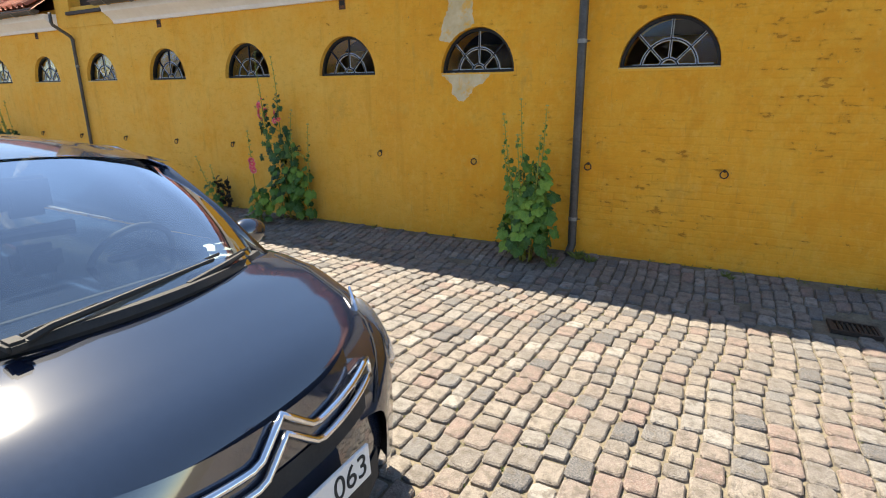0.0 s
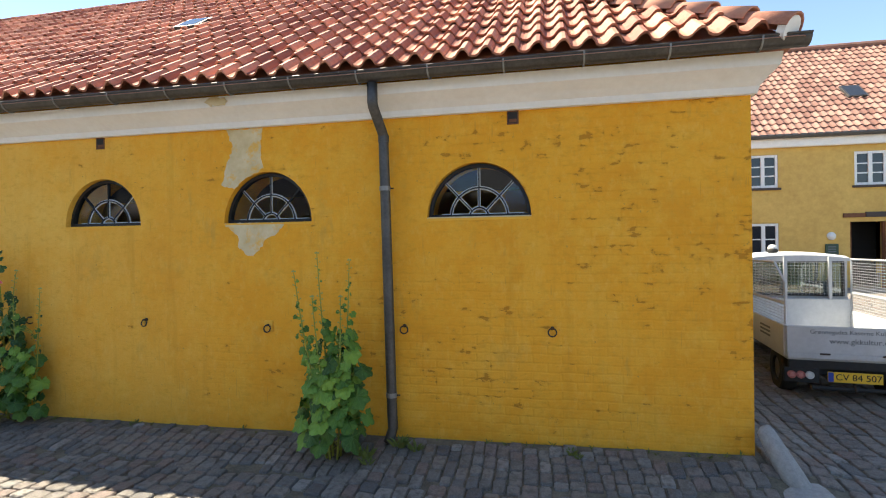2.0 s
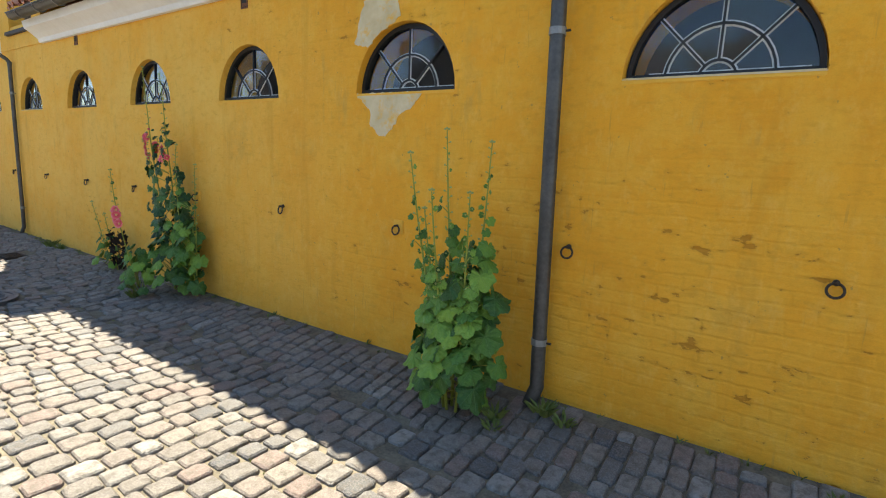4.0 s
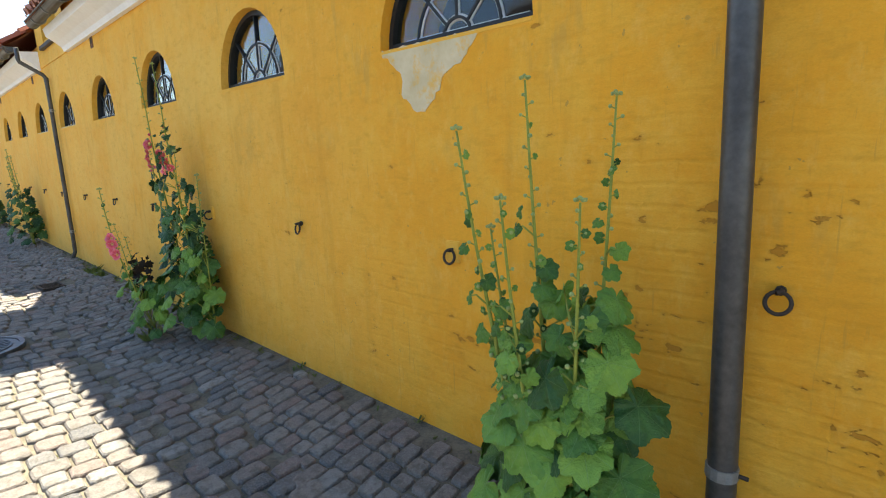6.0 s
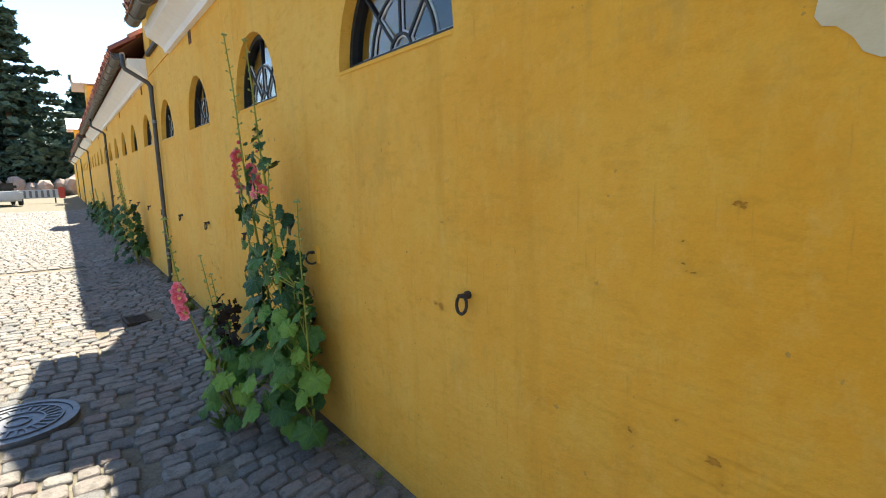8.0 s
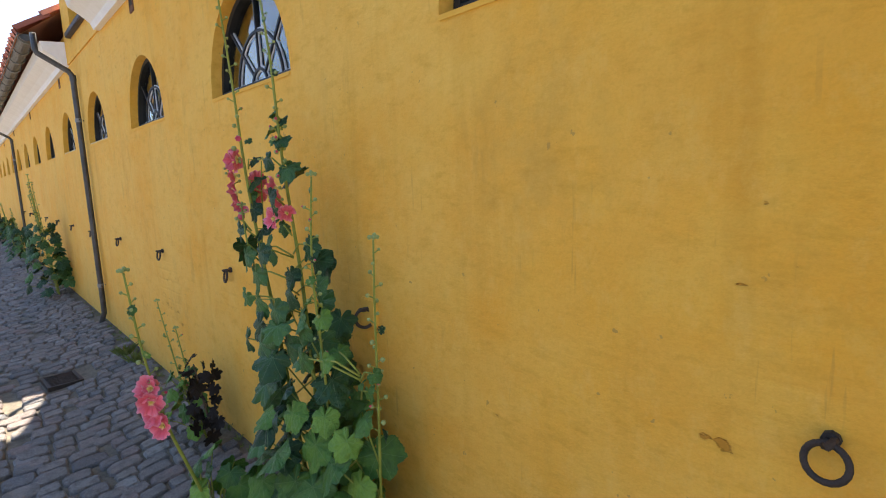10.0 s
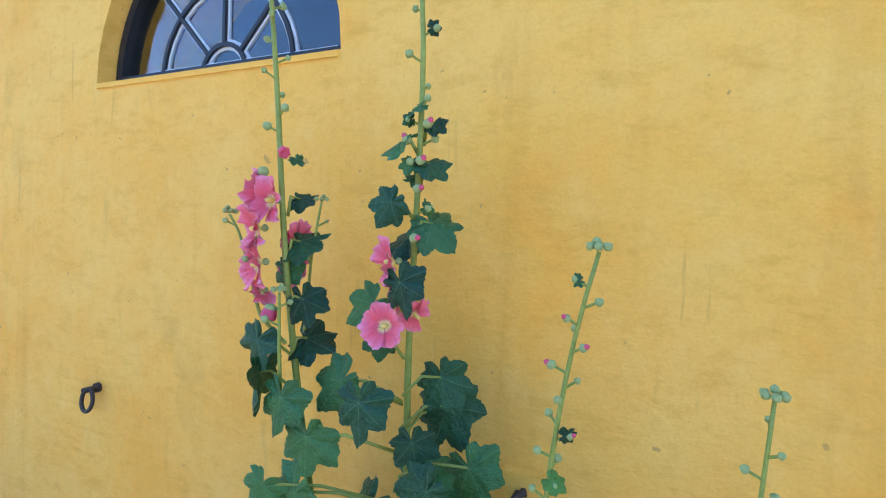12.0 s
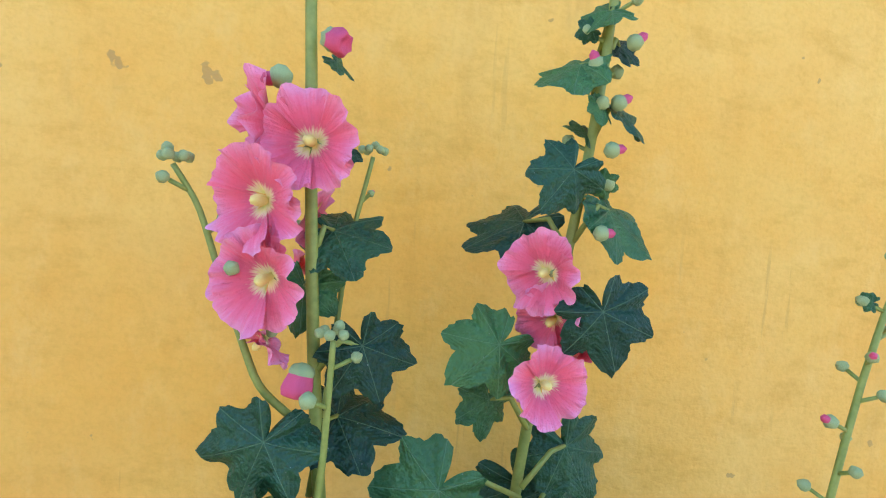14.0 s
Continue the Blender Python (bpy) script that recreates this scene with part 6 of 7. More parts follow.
# ---- yellow house across the yard ----
def far_house():
    h = thing("house", "two-storey yellow plastered house with a faded red tile roof", "house")
    x0, x1, yf, yb = -6.0, 34.0, 18.0, 26.4
    holes = []
    for k in range(-3, 8):
        cx = 6.54 + 2.80 * k
        holes.append((cx - 0.41, cx + 0.41, 3.19, 4.17, 3))
        if k not in (1, 4):
            holes.append((cx - 0.41, cx + 0.41, 1.18, 2.13, 2))
    holes.append((8.80, 9.72, 0.0, 2.14, 0))
    xs = sorted({x0, x1, *[q[0] for q in holes], *[q[1] for q in holes]})
    zs = sorted({-0.4, 4.4, *[q[2] for q in holes], *[q[3] for q in holes]})
    bm = bmesh.new()
    for xa, xb in zip(xs, xs[1:]):
        for za, zb in zip(zs, zs[1:]):
            cx, cz = (xa + xb) / 2, (za + zb) / 2
            if any(q[0] < cx < q[1] and q[2] < cz < q[3] for q in holes):
                continue
            bm.faces.new([bm.verts.new(v) for v in ((xa, yf, za), (xb, yf, za), (xb, yf, zb), (xa, yf, zb))])
    for q in holes:
        for a, b in (((q[0], q[2]), (q[0], q[3])), ((q[0], q[3]), (q[1], q[3])), ((q[1], q[3]), (q[1], q[2])), ((q[1], q[2]), (q[0], q[2]))):
            bm.faces.new([bm.verts.new(v) for v in ((a[0], yf, a[1]), (b[0], yf, b[1]), (b[0], yf + 0.3, b[1]), (a[0], yf + 0.3, a[1]))])
    box(x0, x1, yb - 0.3, yb, -0.4, 4.4, 0, bm)
    box(x0, x0 + 0.3, yf + 0.31, yb - 0.31, -0.4, 4.4, 0, bm)
    box(x1 - 0.3, x1, yf + 0.31, yb - 0.31, -0.4, 4.4, 0, bm)
    bmesh.ops.remove_doubles(bm, verts=bm.verts, dist=0.0005)
    part("wall", bm, M["plaster_far"], h)
    part("floor_slab", box(x0 + 0.31, x1 - 0.31, yf + 0.32, yb - 0.32, 2.55, 2.75), M["black"], h)
    part("cornice", box(x0, x1, yf - 0.16, yf - 0.002, 4.36, 4.64, 0.02), M["white"], h)
    for q in holes:
        if not q[4]:
            continue
        w = part("window", box(q[0] + 0.004, q[0] + 0.075, yf + 0.02, yf + 0.09, q[2], q[3]), M["window_paint"], h, "white painted casement window")
        part("frame", box(q[1] - 0.075, q[1] - 0.004, yf + 0.02, yf + 0.09, q[2], q[3]), M["window_paint"], w)
        part("frame", box(q[0] + 0.076, q[1] - 0.076, yf + 0.02, yf + 0.09, q[3] - 0.075, q[3] - 0.004), M["window_paint"], w)
        part("frame", box(q[0] + 0.076, q[1] - 0.076, yf + 0.02, yf + 0.09, q[2] + 0.004, q[2] + 0.075), M["window_paint"], w)
        mid = (q[0] + q[1]) / 2
        part("mullion", box(mid - 0.05, mid + 0.05, yf + 0.01, yf + 0.085, q[2] + 0.077, q[3] - 0.077), M["window_paint"], w)
        hh = (q[3] - q[2] - 0.15)
        for k in range(1, q[4]):
            z = q[2] + 0.075 + hh * k / q[4]
            for a, b in ((q[0] + 0.077, mid - 0.052), (mid + 0.052, q[1] - 0.077)):
                part("glazing_bar", box(a, b, yf + 0.03, yf + 0.07, z - 0.018, z + 0.018), M["window_paint"], w)
        for a, b in ((q[0] + 0.077, mid - 0.052), (mid + 0.052, q[1] - 0.077)):
            part("pane", box(a, b, yf + 0.052, yf + 0.056, q[2] + 0.077, q[3] - 0.077), M["far_glass"], w)
        if q[4] == 3:
            part("sill", box(q[0] - 0.06, q[1] + 0.06, yf - 0.07, yf + 0.01, q[2] - 0.07, q[2] - 0.005, 0.008), M["dark_wood"], w, "dark projecting window sill")
    part("lintel", box(8.62, 9.18, yf - 0.04, yf + 0.02, 2.26, 2.38, 0.008), M["rust_wood"], h)
    part("lintel", box(9.19, 9.97, yf - 0.05, yf + 0.02, 2.26, 2.41, 0.008), M["dark_wood"], h)
    part("door_frame", box(8.802, 8.86, yf + 0.05, yf + 0.15, 0.0, 2.138), M["rust_wood"], h)
    part("door_frame", box(9.66, 9.718, yf + 0.05, yf + 0.15, 0.0, 2.138), M["rust_wood"], h)
    # black board behind the doorway stands in for the shade indoors
    part("hall_shade_board", box(8.4, 10.1, yf + 1.2, yf + 1.3, 0.0, 2.5), M["black"], h)
    leaf_ = part("door", box(0.0, 0.88, -0.02, 0.02, 0.0, 1.62, 0.006), M["door_grey"], h, "pale grey door leaf standing open")
    leaf_.matrix_basis = pose(9.68, yf - 0.03, 0.10, 0, 0, -24)
    part("door_handle", tube([(0.80, -0.05, 0.78), (0.68, -0.05, 0.78)], 0.012, 6), M["iron"], leaf_)
    lamp = part("wall_lamp", turned_lens(0.12, 0.12, 0.09), M["clear_lens"], h)
    lamp.matrix_basis = pose(8.32, yf - 0.002, 1.73, 90, 0, 0)
    lamp = part("wall_lamp", turned_lens(0.12, 0.12, 0.09), M["clear_lens"], h)
    lamp.matrix_basis = pose(10.15, yf - 0.002, 1.78, 90, 0, 0)
    sign = part("notice_board", box(8.15, 8.49, yf - 0.04, yf - 0.004, 1.18, 1.50, 0.006), M["sign_green"], h, "dark green notice board")
    for i in range(3):
        part("notice_line", box(8.22, 8.42, yf - 0.043, yf - 0.0405, 1.26 + 0.07 * i, 1.29 + 0.07 * i), M["letter_grey"], sign)
    part("downpipe", tube([(11.0, yf - 0.18, 4.6), (11.0, yf - 0.18, 4.45), (10.97, yf - 0.06, 4.15), (10.96, yf - 0.06, 0.15)], 0.05, 10), M["zinc"], h)
    part("gutter", tube([(x0, yf - 0.26, 4.66), (x1, yf - 0.26, 4.66)], 0.07, 8), M["zinc"], h)
    # roof deck and tiles
    sl, ry, rz, ridge = 0.885, yf - 0.28, 4.70, 22.2
    bm = bmesh.new()
    top = rz + sl * (ridge - ry)
    for pts in (((x0 - 0.2, ry, rz), (x1, ry, rz), (x1, ridge, top), (x0 - 0.2, ridge, top)), ((x0 - 0.2, ridge, top), (x1, ridge, top), (x1, 2 * ridge - ry, rz), (x0 - 0.2, 2 * ridge - ry, rz)), ((x0 - 0.1, ry, rz), (x0 - 0.1, 2 * ridge - ry, rz), (x0 - 0.1, ridge, top)), ((x1 - 0.1, ry, rz), (x1 - 0.1, 2 * ridge - ry, rz), (x1 - 0.1, ridge, top))):
        bm.faces.new([bm.verts.new((a, b, c - 0.06)) for a, b, c in pts])
    rf = part("roof", bm, M["tile_faded"], h)
    up = Vector((0, 1, sl)).normalized()
    out = Vector((0, -sl, 1)).normalized()
    prof = ((0.0, 0.018), (0.05, -0.008), (0.11, -0.006), (0.15, 0.022), (0.18, 0.036), (0.225, 0.014))
    verts, faces = [], []
    rnd = random.Random(3)
    n = len(prof)
    for r in range(int((ridge - ry) / up.y / 0.33)):
        x = x0 - 0.2
        while x < x1 - 0.2:
            o = Vector((x, ry, rz - 0.045)) + up * (0.33 * r + rnd.uniform(-0.012, 0.012)) + out * rnd.uniform(-0.004, 0.004)
            k = len(verts)
            for s, lift in ((0, 0.04), (0.4, 0.004)):
                verts += [o + Vector((u, 0, 0)) + up * s + out * (hh2 + lift) for u, hh2 in prof]
            verts += [o + Vector((u, 0, 0)) + out * (hh2 + 0.02) for u, hh2 in prof]
            faces += [(k + i, k + i + 1, k + n + i + 1, k + n + i) for i in range(n - 1)] + [(k + 2 * n + i, k + 2 * n + i + 1, k + i + 1, k + i) for i in range(n - 1)]
            x += 0.213
    me = bpy.data.meshes.new("roof_tiles")
    me.from_pydata(verts, [], faces)
    me.materials.append(M["tile_faded_joined"])
    ob = tagged(new("roof_tiles", me), kind="stuff")
    ob.parent = rf
    part("ridge", tube([(x0 - 0.2, ridge, top + 0.02), (x1, ridge, top + 0.02)], 0.11, 8), M["tile_faded"], rf)
    sk = part("skylight", box(-0.28, 0.28, -0.03, 0.06, -0.38, 0.38, 0.01), M["zinc"], rf)
    sk.matrix_basis = Matrix.Translation((9.7, 19.5, rz + sl * (19.5 - ry) + 0.03)) @ Matrix.Rotation(-math.atan2(1, sl), 4, "X")
    part("skylight_pane", box(-0.23, 0.23, -0.036, -0.031, -0.33, 0.33), M["far_glass"], sk)


far_house()

# potted shrub beside the far downpipe
def small_shrub(x, y, h, r, seed):
    rnd = random.Random(seed)
    z = ground_z(x, y)
    s = thing("shrub", "small dark evergreen shrub against the far house", "shrub")
    part("trunk", tube([(x, y, z), (x, y, z + h * 0.8)], [0.03, 0.01], 6), M["dead_stem"], s)
    verts, faces = [], []
    for _ in range(420):
        t = rnd.random()
        a = rnd.uniform(0, math.tau)
        q = r * (1 - t) ** 0.7 * rnd.uniform(0.5, 1.0) + 0.03
        clump(verts, faces, Vector((x + q * math.cos(a), y + q * math.sin(a), z + 0.08 + t * h)), 0.07, rnd)
    me = bpy.data.meshes.new("crown")
    me.from_pydata(verts, [], faces)
    me.materials.append(M["conifer"])
    c = new("crown", me)
    c.parent = s


def clump(verts, faces, p, s, rnd):
    """A tilted tuft of needles or leaves."""
    for _ in range(2):
        a = Vector((rnd.uniform(-1, 1), rnd.uniform(-1, 1), rnd.uniform(-0.5, 0.5))).normalized() * s
        b = Vector((rnd.uniform(-1, 1), rnd.uniform(-1, 1), rnd.uniform(-0.5, 0.7))).normalized() * s * 0.6
        k = len(verts)
        verts.extend([p - a - b * 0.4, p - b, p + a, p + b])
        faces.append((k, k + 1, k + 2, k + 3))


small_shrub(11.05, 17.6, 0.75, 0.24, 2)


# ---- trees, bank and vehicles at the far end of the street ----
def conifer(x, y, h, spread, seed, tiers):
    rnd = random.Random(seed)
    z0 = ground_z(x, y)
    t = thing("conifer", "tall dark cedar with layered boughs at the end of the street", "tree", "conifers")
    bm = tube([(x, y, z0 - 0.2), (x + 0.2, y, z0 + h * 0.4), (x + 0.1, y + 0.1, z0 + h * 0.97)], [0.45, 0.30, 0.05], 8)
    verts, faces = [], []
    for i in range(tiers):
        f = i / (tiers - 1)
        z = z0 + h * (0.20 + 0.78 * f)
        reach = spread * (1 - f) ** 0.75 * rnd.uniform(0.75, 1.1) + 0.5
        for k in range(7):
            a = k * math.tau / 7 + i * 0.7 + rnd.uniform(-0.3, 0.3)
            r = reach * rnd.uniform(0.55, 1.1)
            tip = Vector((x + r * math.cos(a), y + r * math.sin(a), z + rnd.uniform(-0.5, 0.3)))
            root = Vector((x + 0.1, y, z + 0.1))
            tube([root, root.lerp(tip, 0.5) + Vector((0, 0, 0.2)), tip], [0.09, 0.06, 0.02], 5, bm)
            for j in range(44):
                q = rnd.uniform(0.25, 1.0)
                w = 0.28 * r * (0.4 + 0.6 * math.sin(math.pi * min(1, q)))
                p = root.lerp(tip, q) + Vector((rnd.uniform(-w, w), rnd.uniform(-w, w), rnd.uniform(-0.12, 0.25)))
                clump(verts, faces, p, rnd.uniform(0.35, 0.75), rnd)
    part("trunk", bm, M["dead_stem"], t)
    me = bpy.data.meshes.new("crown")
    me.from_pydata(verts, [], faces)
    me.materials.append(M["conifer"])
    c = new("crown", me)
    c.parent = t


for i, (x, y, h, sp) in enumerate(((-80, 0.5, 22, 8.0), (-84, -6.0, 19, 8.5), (-88, 8.5, 16, 7.0), (-78, -12.0, 18, 8.0), (-92, -1.0, 18, 8.0), (-82, 13.0, 14, 6.5))):
    conifer(x, y, h, sp, 50 + i, 15)


def scatter_mass(name, label, category, mat, x0, x1, y0, y1, z0, z1, count, size, seed):
    """A dense hedge or wood edge of many small leaf tufts with an uneven top."""
    rnd = random.Random(seed)
    verts, faces = [], []
    for _ in range(count):
        x, y = rnd.uniform(x0, x1), rnd.uniform(y0, y1)
        top = z1 * (0.72 + 0.28 * math.sin(x * 0.31 + 1.7 * math.sin(y * 0.23)) * math.sin(x * 0.11 + y * 0.4))
        clump(verts, faces, Vector((x, y, z0 + (top - z0) * rnd.random() ** 0.8)), size * rnd.uniform(0.6, 1.3), rnd)
    me = bpy.data.meshes.new(name)
    me.from_pydata(verts, [], faces)
    me.materials.append(mat)
    return tagged(new(name, me), label, category, kind="stuff")


scatter_mass("hedge", "dark undergrowth below the cedars", "hedge", M["conifer"], -77, -72, -16, 18, -0.3, 7.5, 8000, 0.6, 8)
rnd = random.Random(12)
for i in range(9):
    bm = bmesh.new()
    bmesh.ops.create_icosphere(bm, subdivisions=2, radius=1.0, matrix=Matrix.Translation((-70 + rnd.uniform(-1, 1), -2.5 + 1.15 * i + rnd.uniform(-0.3, 0.3), 0.6 + rnd.uniform(-0.5, 0.9))) @ Matrix.Diagonal((1.0, rnd.uniform(0.7, 1.1), rnd.uniform(0.7, 1.2), 1)))
    for v in bm.verts:
        v.co += Vector((rnd.uniform(-0.12, 0.12), rnd.uniform(-0.12, 0.12), rnd.uniform(-0.12, 0.12)))
    tagged(finish("boulder", bm, M["granite_warm"]), "weathered reddish boulder on the bank below the trees", "boulder", "boulders on the bank")
v = thing("van", "distant white car parked beside the barrier", "car", at=pose(-46.0, 1.2, ground_z(-46, 1.2), 0, 0, 12))
part("body", box(-2.1, 2.1, -0.85, 0.85, 0.3, 0.95, 0.12), M["truck_white"], v)
part("cabin", box(-1.2, 1.0, -0.75, 0.75, 0.95, 1.45, 0.16), M["far_glass"], v)
for sx in (-1.3, 1.3):
    for sy in (-0.78, 0.78):
        w = part("wheel", wheel_ring(0.1, 0.31, 0.2), M["rubber"], v)
        w.matrix_basis = pose(sx, sy, 0.31, 90, 0, 0)
part("tail_lamp", box(2.09, 2.13, -0.75, -0.5, 0.7, 0.85), M["red_lens"], v)
b = thing("barrier", "low white roadside barrier with red end board", "barrier", at=pose(-48.5, 3.1, ground_z(-48.5, 3.1)))
part("board", box(-0.05, 0.05, -1.3, 1.1, 0.35, 0.95, 0.01), M["truck_white"], b)
for i in range(7):
    part("stripe", box(0.051, 0.056, -1.2 + 0.33 * i, -1.05 + 0.33 * i, 0.4, 0.9), M["letter_grey"], b)
part("end_board", box(-0.05, 0.05, 1.12, 1.5, 0.3, 1.1, 0.01), M["red_paint"], b)
for y in (-1.0, 0.9):
    part("leg", box(-0.25, 0.25, y - 0.04, y + 0.04, 0.0, 0.36), M["rubber"], b)

# ---- the side of the street behind the camera ----
# unseen shed, added to darken the pane reflections and block low sky
sh = thing("shed", "unseen long dark shed added across the street to darken pane reflections", "shed")
part("wall", box(-34, 30, -13.0, -9.0, -0.6, 3.0), M["shed_wood"], sh)
bm = bmesh.new()
extrude_x([(-8.6, 2.9), (-8.6, 3.05), (-11.0, 4.7), (-13.4, 3.05), (-13.4, 2.9)], -34.4, 30.4, bm)
part("roof", bm, M["shed_roof"], sh)
# taller gables after the roof outlines mirrored in the panes
for x in (-26, -14):
    bm = bmesh.new()
    extrude_x([(-8.7, 2.9), (-8.7, 6.4), (-11, 7.4), (-13.2, 6.4), (-13.2, 2.9)], x, x + 4.5, bm)
    part("gable", bm, M["shed_roof"], sh)


# ---- street furniture in the paving ----
def drain_grate(x, y, turn_):
    g = thing("drain_grate", "rusty cast-iron drain grate set in the setts", "drain", "drain grates", at=pose(x, y, ground_z(x, y) + 0.012, 0, 0, turn_))
    bm = bmesh.new()
    for q in ((-0.17, 0.17, -0.125, -0.10), (-0.17, 0.17, 0.10, 0.125), (-0.17, -0.145, -0.10, 0.10), (0.145, 0.17, -0.10, 0.10)):
        box(*q, -0.03, 0.004, 0, bm)
    part("frame", bm, M["iron"], g)
    for i in range(9):
        part("bar", box(-0.134 + 0.0335 * i - 0.007, -0.134 + 0.0335 * i + 0.007, -0.10, 0.10, -0.02, 0.0, 0.002), M["iron"], g)
    # shallow black plate in place of the shaded depth below the bars
    part("pit", box(-0.15, 0.15, -0.105, 0.105, -0.04, -0.032), M["black"], g)


def manhole(x, y):
    m = thing("manhole_cover", "round cast-iron manhole cover with radial ribs in the paving", "manhole cover", "manhole covers", at=pose(x, y, ground_z(x, y) + 0.014))
    part("rim", flat_ring(0.30, 0.34, -0.03, 0.006), M["cast_cover"], m)
    part("plate", flat_ring(0.0, 0.297, -0.03, -0.002), M["cast_cover"], m)
    for r in (0.06, 0.14, 0.24):
        part("ring_rib", flat_ring(r, r + 0.014, -0.004, 0.007), M["cast_cover"], m)
    for k in range(24):
        a = math.tau * k / 24
        bm = box(0.155, 0.232, -0.008, 0.008, -0.004, 0.006)
        bmesh.ops.transform(bm, matrix=Matrix.Rotation(a, 4, "Z"), verts=bm.verts)
        part("rib", bm, M["cast_cover"], m)


def flat_ring(r0, r1, z0, z1, n=40):
    bm = bmesh.new()
    rows = [[bm.verts.new((r * math.cos(math.tau * k / n), r * math.sin(math.tau * k / n), z)) for k in range(n)] for r, z in ((max(r0, 0.001), z0), (r1, z0), (r1 - 0.001, z1), (max(r0, 0.001), z1))]
    for a, b in zip(rows, rows[1:] + rows[:1]):
        for k in range(n):
            bm.faces.new((a[k], a[(k + 1) % n], b[(k + 1) % n], b[k]))
    if r0 < 0.002:
        bm.faces.new(rows[3])
    return bm


GRATES = [(1.40, 4.86, 0), (-8.9, 4.95, 4)]
COVERS = [(-6.55, 4.02), (2.85, 4.95)]
for q in GRATES:
    drain_grate(*q)
for q in COVERS:
    manhole(*q)


def guard_stone():
    """The leaning granite corner stone on a broad worn foot."""
    g = thing("guard_stone", "leaning worn granite guard stone at the house corner", "guard stone")
    bm = bmesh.new()
    rows = []
    for z, cx, cy, rx, ry in ((-0.42, 2.10, 5.30, 0.09, 0.13), (-0.26, 2.03, 5.38, 0.085, 0.115), (-0.10, 1.96, 5.47, 0.07, 0.09), (-0.01, 1.925, 5.53, 0.058, 0.07), (0.02, 1.92, 5.545, 0.035, 0.04)):
        rows.append([bm.verts.new((cx + rx * math.cos(a), cy + ry * math.sin(a), z + 0.02 * math.cos(a))) for a in [math.tau * k / 14 for k in range(14)]])
    for a, b in zip(rows, rows[1:]):
        for k in range(14):
            bm.faces.new((a[k], a[(k + 1) % 14], b[(k + 1) % 14], b[k]))
    bm.faces.new(rows[-1])
    part("post", bm, M["granite"], g, smooth=True)
    bm = bmesh.new()
    rows = []
    for z, s in ((-0.45, 1.0), (-0.36, 0.97), (-0.325, 0.82), (-0.31, 0.4)):
        rows.append([bm.verts.new((2.09 + s * (0.20 + 0.03 * math.sin(3 * a)) * math.cos(a + 0.5), 5.18 + s * (0.33 + 0.03 * math.cos(2 * a)) * math.sin(a + 0.5), z)) for a in [math.tau * k / 18 for k in range(18)]])
    for a, b in zip(rows, rows[1:]):
        for k in range(18):
            bm.faces.new((a[k], a[(k + 1) % 18], b[(k + 1) % 18], b[k]))
    bm.faces.new(rows[-1])
    part("foot", bm, M["granite"], g, smooth=True)


guard_stone()


# ---- paving ----
SETT_RINGS = ((0.985, -0.06), (1.0, -0.018), (0.965, -0.003), (0.84, 0.006))


def sett_outline(w, l, rnd):
    pts = []
    for sx, sy in ((-1, -1), (1, -1), (1, 1), (-1, 1)):
        k = rnd.uniform(0.10, 0.38)
        first, second = ((sx, sy * (1 - k)), (sx * (1 - k), sy)) if sx * sy > 0 else ((sx * (1 - k), sy), (sx, sy * (1 - k)))
        pts += [first, second]
    j = lambda: rnd.uniform(0.93, 1.05)
    return [(x * w / 2 * j(), y * l / 2 * j()) for x, y in pts]


def sett_geometry(x, y, w, l, rnd, base):
    out = sett_outline(w, l, rnd)
    k = 0.035 if base else 0.004
    tx, ty, lift = rnd.uniform(-k, k), rnd.uniform(-k, k), rnd.uniform(-0.003, 0.003)
    verts, faces = [], []
    for f, z in SETT_RINGS:
        for px, py in out:
            verts.append((x + px * f, y + py * f, z + lift + tx * px * f + ty * py * f + (ground_z(x + px * f, y + py * f) if base else 0)))
    n = len(out)
    for r in range(len(SETT_RINGS) - 1):
        for k in range(n):
            faces.append((r * n + k, r * n + (k + 1) % n, (r + 1) * n + (k + 1) % n, (r + 1) * n + k))
    faces.append(tuple(range((len(SETT_RINGS) - 1) * n, len(SETT_RINGS) * n)))
    return verts, faces


def clear_of(x, y):
    for gx, gy, _ in GRATES:
        if abs(x - gx) < 0.24 and abs(y - gy) < 0.20:
            return False
    for mx, my in COVERS:
        if math.hypot(x - mx, y - my) < 0.40:
            return False
    if ((x - 2.09) / 0.23) ** 2 + ((y - 5.18) / 0.36) ** 2 < 1:
        return False
    return not (x < CORNER_X + 0.06 and y > 5.5)


def sett_places(x0, x1, y0, y1, w, l0, l1, seed, skew=0.0):
    """Courses across the street: strips of setts that run along y, joints staggered."""
    rnd = random.Random(seed)
    x = x0
    while x < x1:
        cw = w * rnd.uniform(0.84, 1.16)
        y = y0 - rnd.uniform(0, l1)
        while y < y1:
            l = rnd.uniform(l0, l1)
            yc = y + l / 2
            xc = x + cw / 2 + skew * (yc - y0) + 0.03 * math.sin(yc * 1.7 + x * 0.3) + 0.018 * math.sin(yc * 5.1 + x * 1.3)
            if y0 <= yc <= y1 and clear_of(xc, yc):
                yield xc, yc, cw - rnd.uniform(0.004, 0.014), l - rnd.uniform(0.004, 0.018), rnd
            y += l
        x += cw


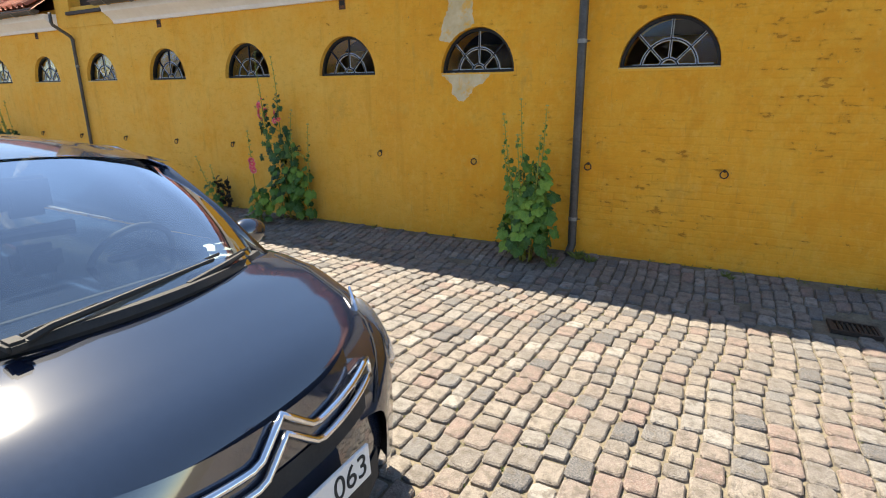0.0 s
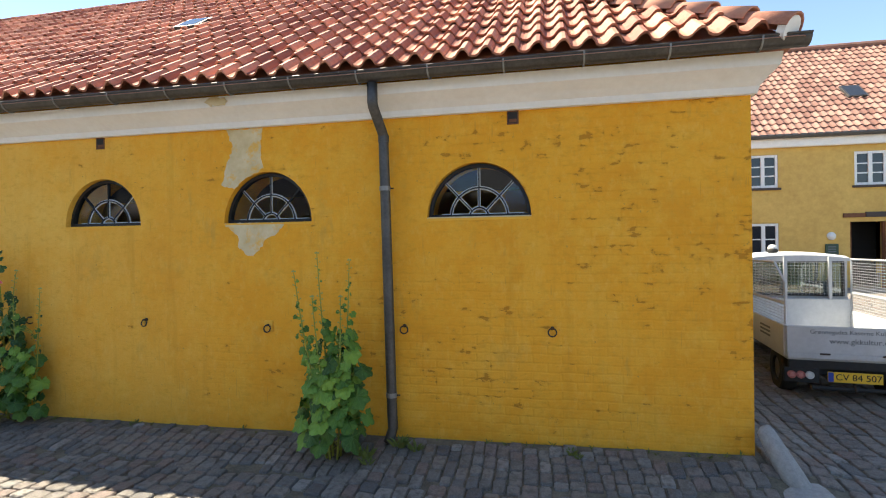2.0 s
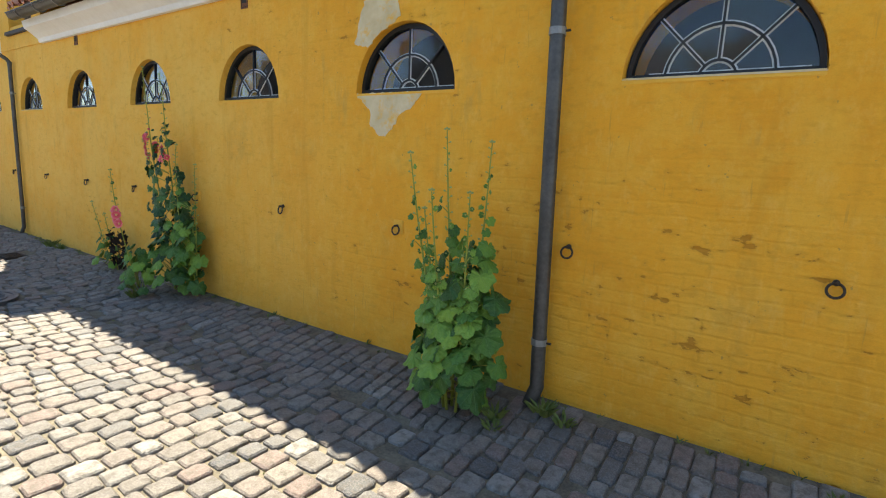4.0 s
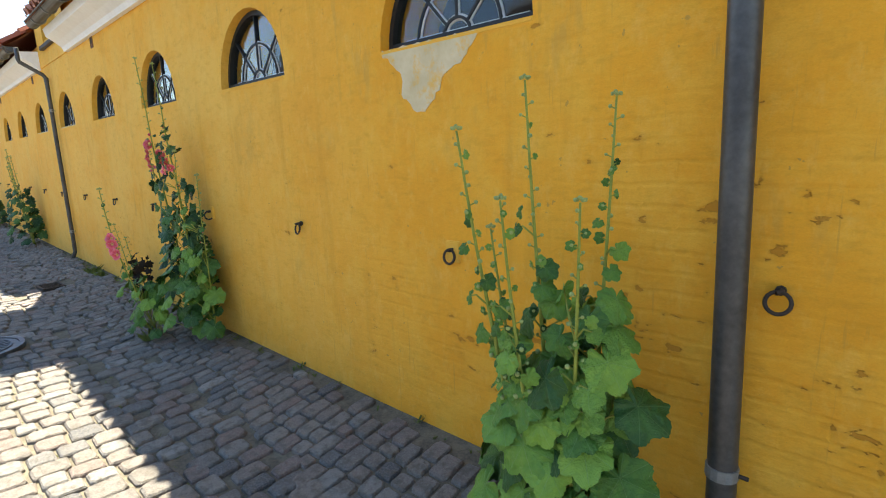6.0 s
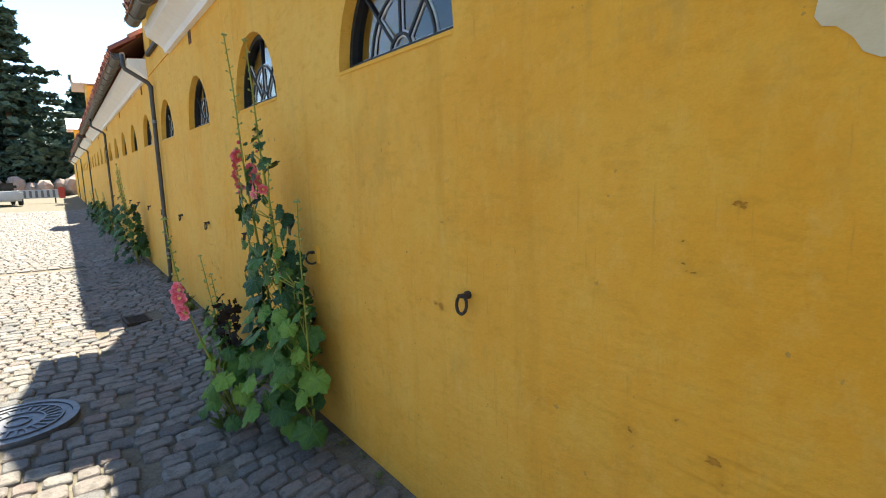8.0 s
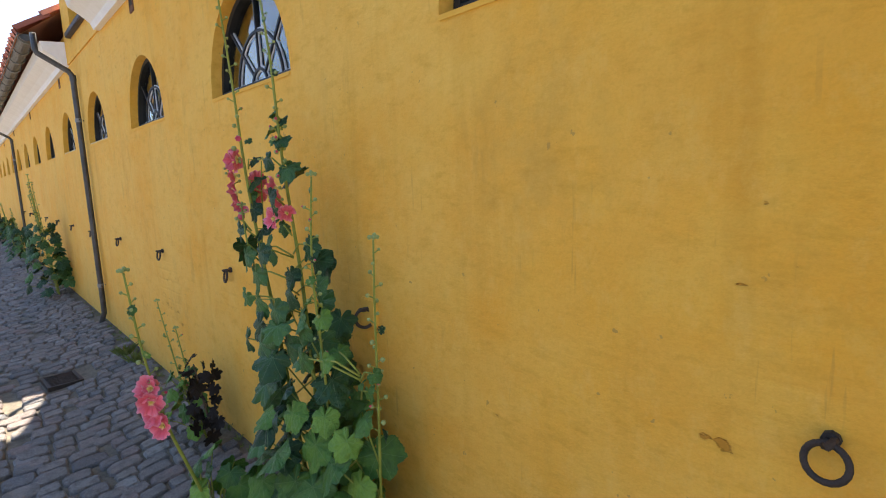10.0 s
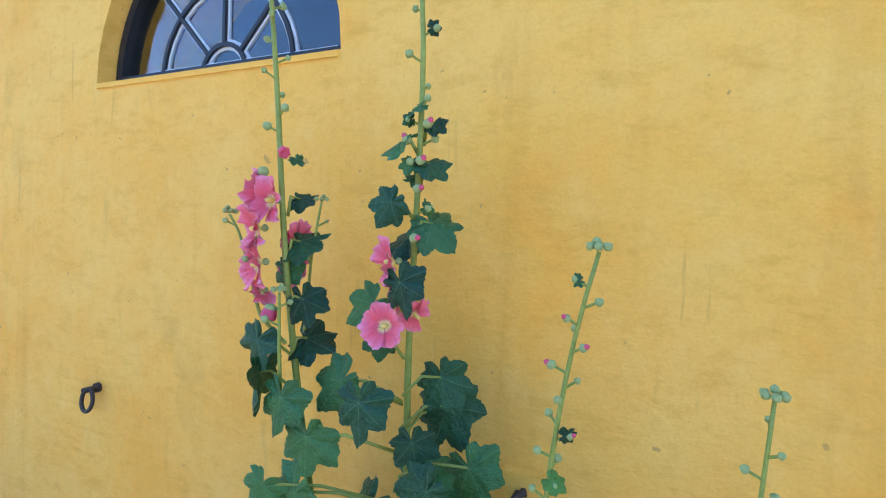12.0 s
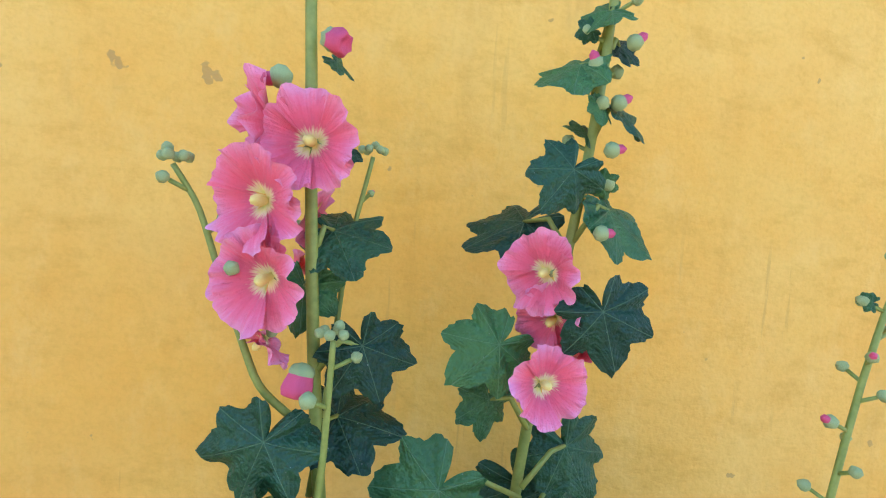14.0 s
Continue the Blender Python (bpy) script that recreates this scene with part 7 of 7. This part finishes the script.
def paving(name, label, areas, single=None):
    """One joined pavement; setts inside the stretch `single` become objects of their own."""
    verts, faces, alone = [], [], []
    for area in areas:
        for xc, yc, w, l, rnd in sett_places(*area):
            if single and single[0] < xc < single[1] and single[2] < yc < single[3] and len(alone) < 300:
                alone.append((xc, yc, w, l))
                continue
            v, f = sett_geometry(xc, yc, w, l, rnd, True)
            k = len(verts)
            verts += v
            faces += [tuple(i + k for i in q) for q in f]
    me = bpy.data.meshes.new(name)
    me.from_pydata(verts, [], faces)
    me.materials.append(M["sett"])
    ob = tagged(new(name, me), label, "paving", kind="structure")
    return ob, alone


pavement, alone = paving("pavement", "street of uneven pinkish-grey granite setts with sandy joints", [
    (-14.0, 4.6, -4.0, 4.62, 0.145, 0.12, 0.20, 1, 0.05),
    (-14.0, 1.95, 4.63, 4.95, 0.135, 0.12, 0.20, 6, 0.0),
    (-14.0, 1.92, 4.96, 5.56, 0.112, 0.08, 0.19, 2, 0.0),
    (1.95, 6.2, 4.63, 5.6, 0.15, 0.13, 0.21, 3, 0.0),
    (1.95, 15.0, 5.6, 17.9, 0.17, 0.15, 0.24, 4, 0.0),
    (4.6, 10.0, 0.0, 4.62, 0.17, 0.15, 0.22, 9, 0.0),
    (-36.0, -14.0, -1.0, 5.56, 0.165, 0.14, 0.22, 5, 0.0)], (-3.3, 1.2, 2.2, 4.3))
shapes = []
rnd = random.Random(77)
for i in range(12):
    v, f = sett_geometry(0, 0, 1.0, 1.0, rnd, False)
    me = bpy.data.meshes.new("sett")
    me.from_pydata(v, [], f)
    me.materials.append(M["sett_single"])
    shapes.append(me)
for i, (x, y, w, l) in enumerate(alone):
    ob = new("sett", shapes[i % 12])
    ob.parent = pavement
    ob.matrix_basis = pose(x, y, ground_z(x, y), rnd.uniform(-0.9, 0.9), rnd.uniform(-0.9, 0.9), rnd.uniform(-3, 3)) @ Matrix.Diagonal((w, l, 1, 1))

# ---- weeds and moss in the joints ----
rnd = random.Random(15)
verts, faces = [], []


def tuft(x, y, n, h):
    z = ground_z(x, y)
    for _ in range(n):
        a, s = rnd.uniform(0, math.tau), rnd.uniform(0.5, 1.0) * h
        d = Vector((math.cos(a), math.sin(a), 0))
        p = Vector((x, y, z - 0.016)) + d * rnd.uniform(0, h * 0.5)
        w = Vector((-d.y, d.x, 0)) * s * 0.16
        k = len(verts)
        verts.extend([p - w, p + w, p + d * s * 0.4 + Vector((0, 0, s * 0.7)) + w * 0.8, p + d * s * 0.9 + Vector((0, 0, s)), p + d * s * 0.4 + Vector((0, 0, s * 0.7)) - w * 0.8])
        faces.append((k, k + 1, k + 2, k + 3, k + 4))


for _ in range(150):
    tuft(rnd.uniform(-12, 1.8), rnd.uniform(5.50, 5.57), rnd.randrange(3, 8), rnd.uniform(0.015, 0.04))
for _ in range(1800):
    tuft(rnd.uniform(-6, 2.5), rnd.uniform(1.5, 4.7), rnd.randrange(3, 7), rnd.uniform(0.008, 0.02))
for x, y, h in ((0.45, 5.45, 0.06), (0.5, 5.4, 0.05), (-1.0, 5.42, 0.10), (-0.85, 5.38, 0.08), (-1.25, 5.25, 0.10), (-9.0, 5.45, 0.12), (-8.7, 5.47, 0.09), (-5.6, 5.1, 0.10), (-5.9, 5.2, 0.08), (-1.2, 5.15, 0.07)):
    tuft(x, y, 26, h)
me = bpy.data.meshes.new("weeds")
me.from_pydata(verts, [], faces)
me.materials.append(M["weed"])
tagged(new("weeds", me), "small green weeds and moss in the paving joints", "weeds", kind="stuff")

# ---- pantiles ----
TILE_W, TILE_V, TILE_L = 0.198, 0.315, 0.385
PROFILE = ((0.0, 0.004), (0.025, -0.010), (0.055, -0.012), (0.082, 0.002), (0.108, 0.034), (0.134, 0.055), (0.162, 0.055), (0.182, 0.030), (0.197, -0.002))
UP = Vector((0, 1, SLOPE)).normalized()
OUT = Vector((0, -SLOPE, 1)).normalized()


def tile_points(rnd=None):
    v = []
    for s, lift in ((0.0, 0.040), (TILE_L, 0.004)):
        for u, h in PROFILE:
            v.append(Vector((u, 0, 0)) + UP * s + OUT * (h + lift))
    for u, h in PROFILE:
        v.append(Vector((u, 0, 0)) + OUT * (h + 0.040 - 0.020))
    n = len(PROFILE)
    f = [(i, i + 1, n + i + 1, n + i) for i in range(n - 1)] + [(2 * n + i, 2 * n + i + 1, i + 1, i) for i in range(n - 1)]
    return v, f


TV, TF = tile_points()
tile_mesh = bpy.data.meshes.new("pantile")
tile_mesh.from_pydata(TV, [], TF)
tile_mesh.materials.append(M["tile"])
verts, faces, singles = [], [], 0
rnd = random.Random(41)
rows = int((RIDGE_Y - ROOF_Y) / UP.y / TILE_V)
for row in range(rows):
    s = row * TILE_V
    y = ROOF_Y + 0.035 + UP.y * s
    z = ROOF_Z + 0.004 + UP.z * s
    i = 0
    while True:
        x = HIP_X - 0.03 - (i + 1) * TILE_W
        i += 1
        if x < -44 or (x < -26 and row > 8):
            break
        if x + TILE_W * 0.9 > HIP_X - (y - ROOF_Y) - 0.02:
            continue
        if any(a - 0.12 < x + 0.1 < b + 0.12 and y < DORMER_HEIGHT[a][1] - 0.25 for a, b in DORMERS):
            continue
        j = Vector((rnd.uniform(-0.005, 0.005), 0, 0)) + UP * rnd.uniform(-0.009, 0.009) + OUT * rnd.uniform(-0.003, 0.004)
        o = Vector((x, y, z)) + j
        if row < 5 and x > -9.6 and singles < 300:
            ob = new("pantile", tile_mesh)
            ob.parent = roof
            ob.matrix_basis = Matrix.Translation(o)
            singles += 1
            continue
        k = len(verts)
        verts += [o + p for p in TV]
        faces += [tuple(q + k for q in f) for f in TF]
me = bpy.data.meshes.new("pantiles")
me.from_pydata(verts, [], faces)
me.materials.append(M["tile_joined"])
ob = tagged(new("pantiles", me), kind="stuff")
ob.parent = roof
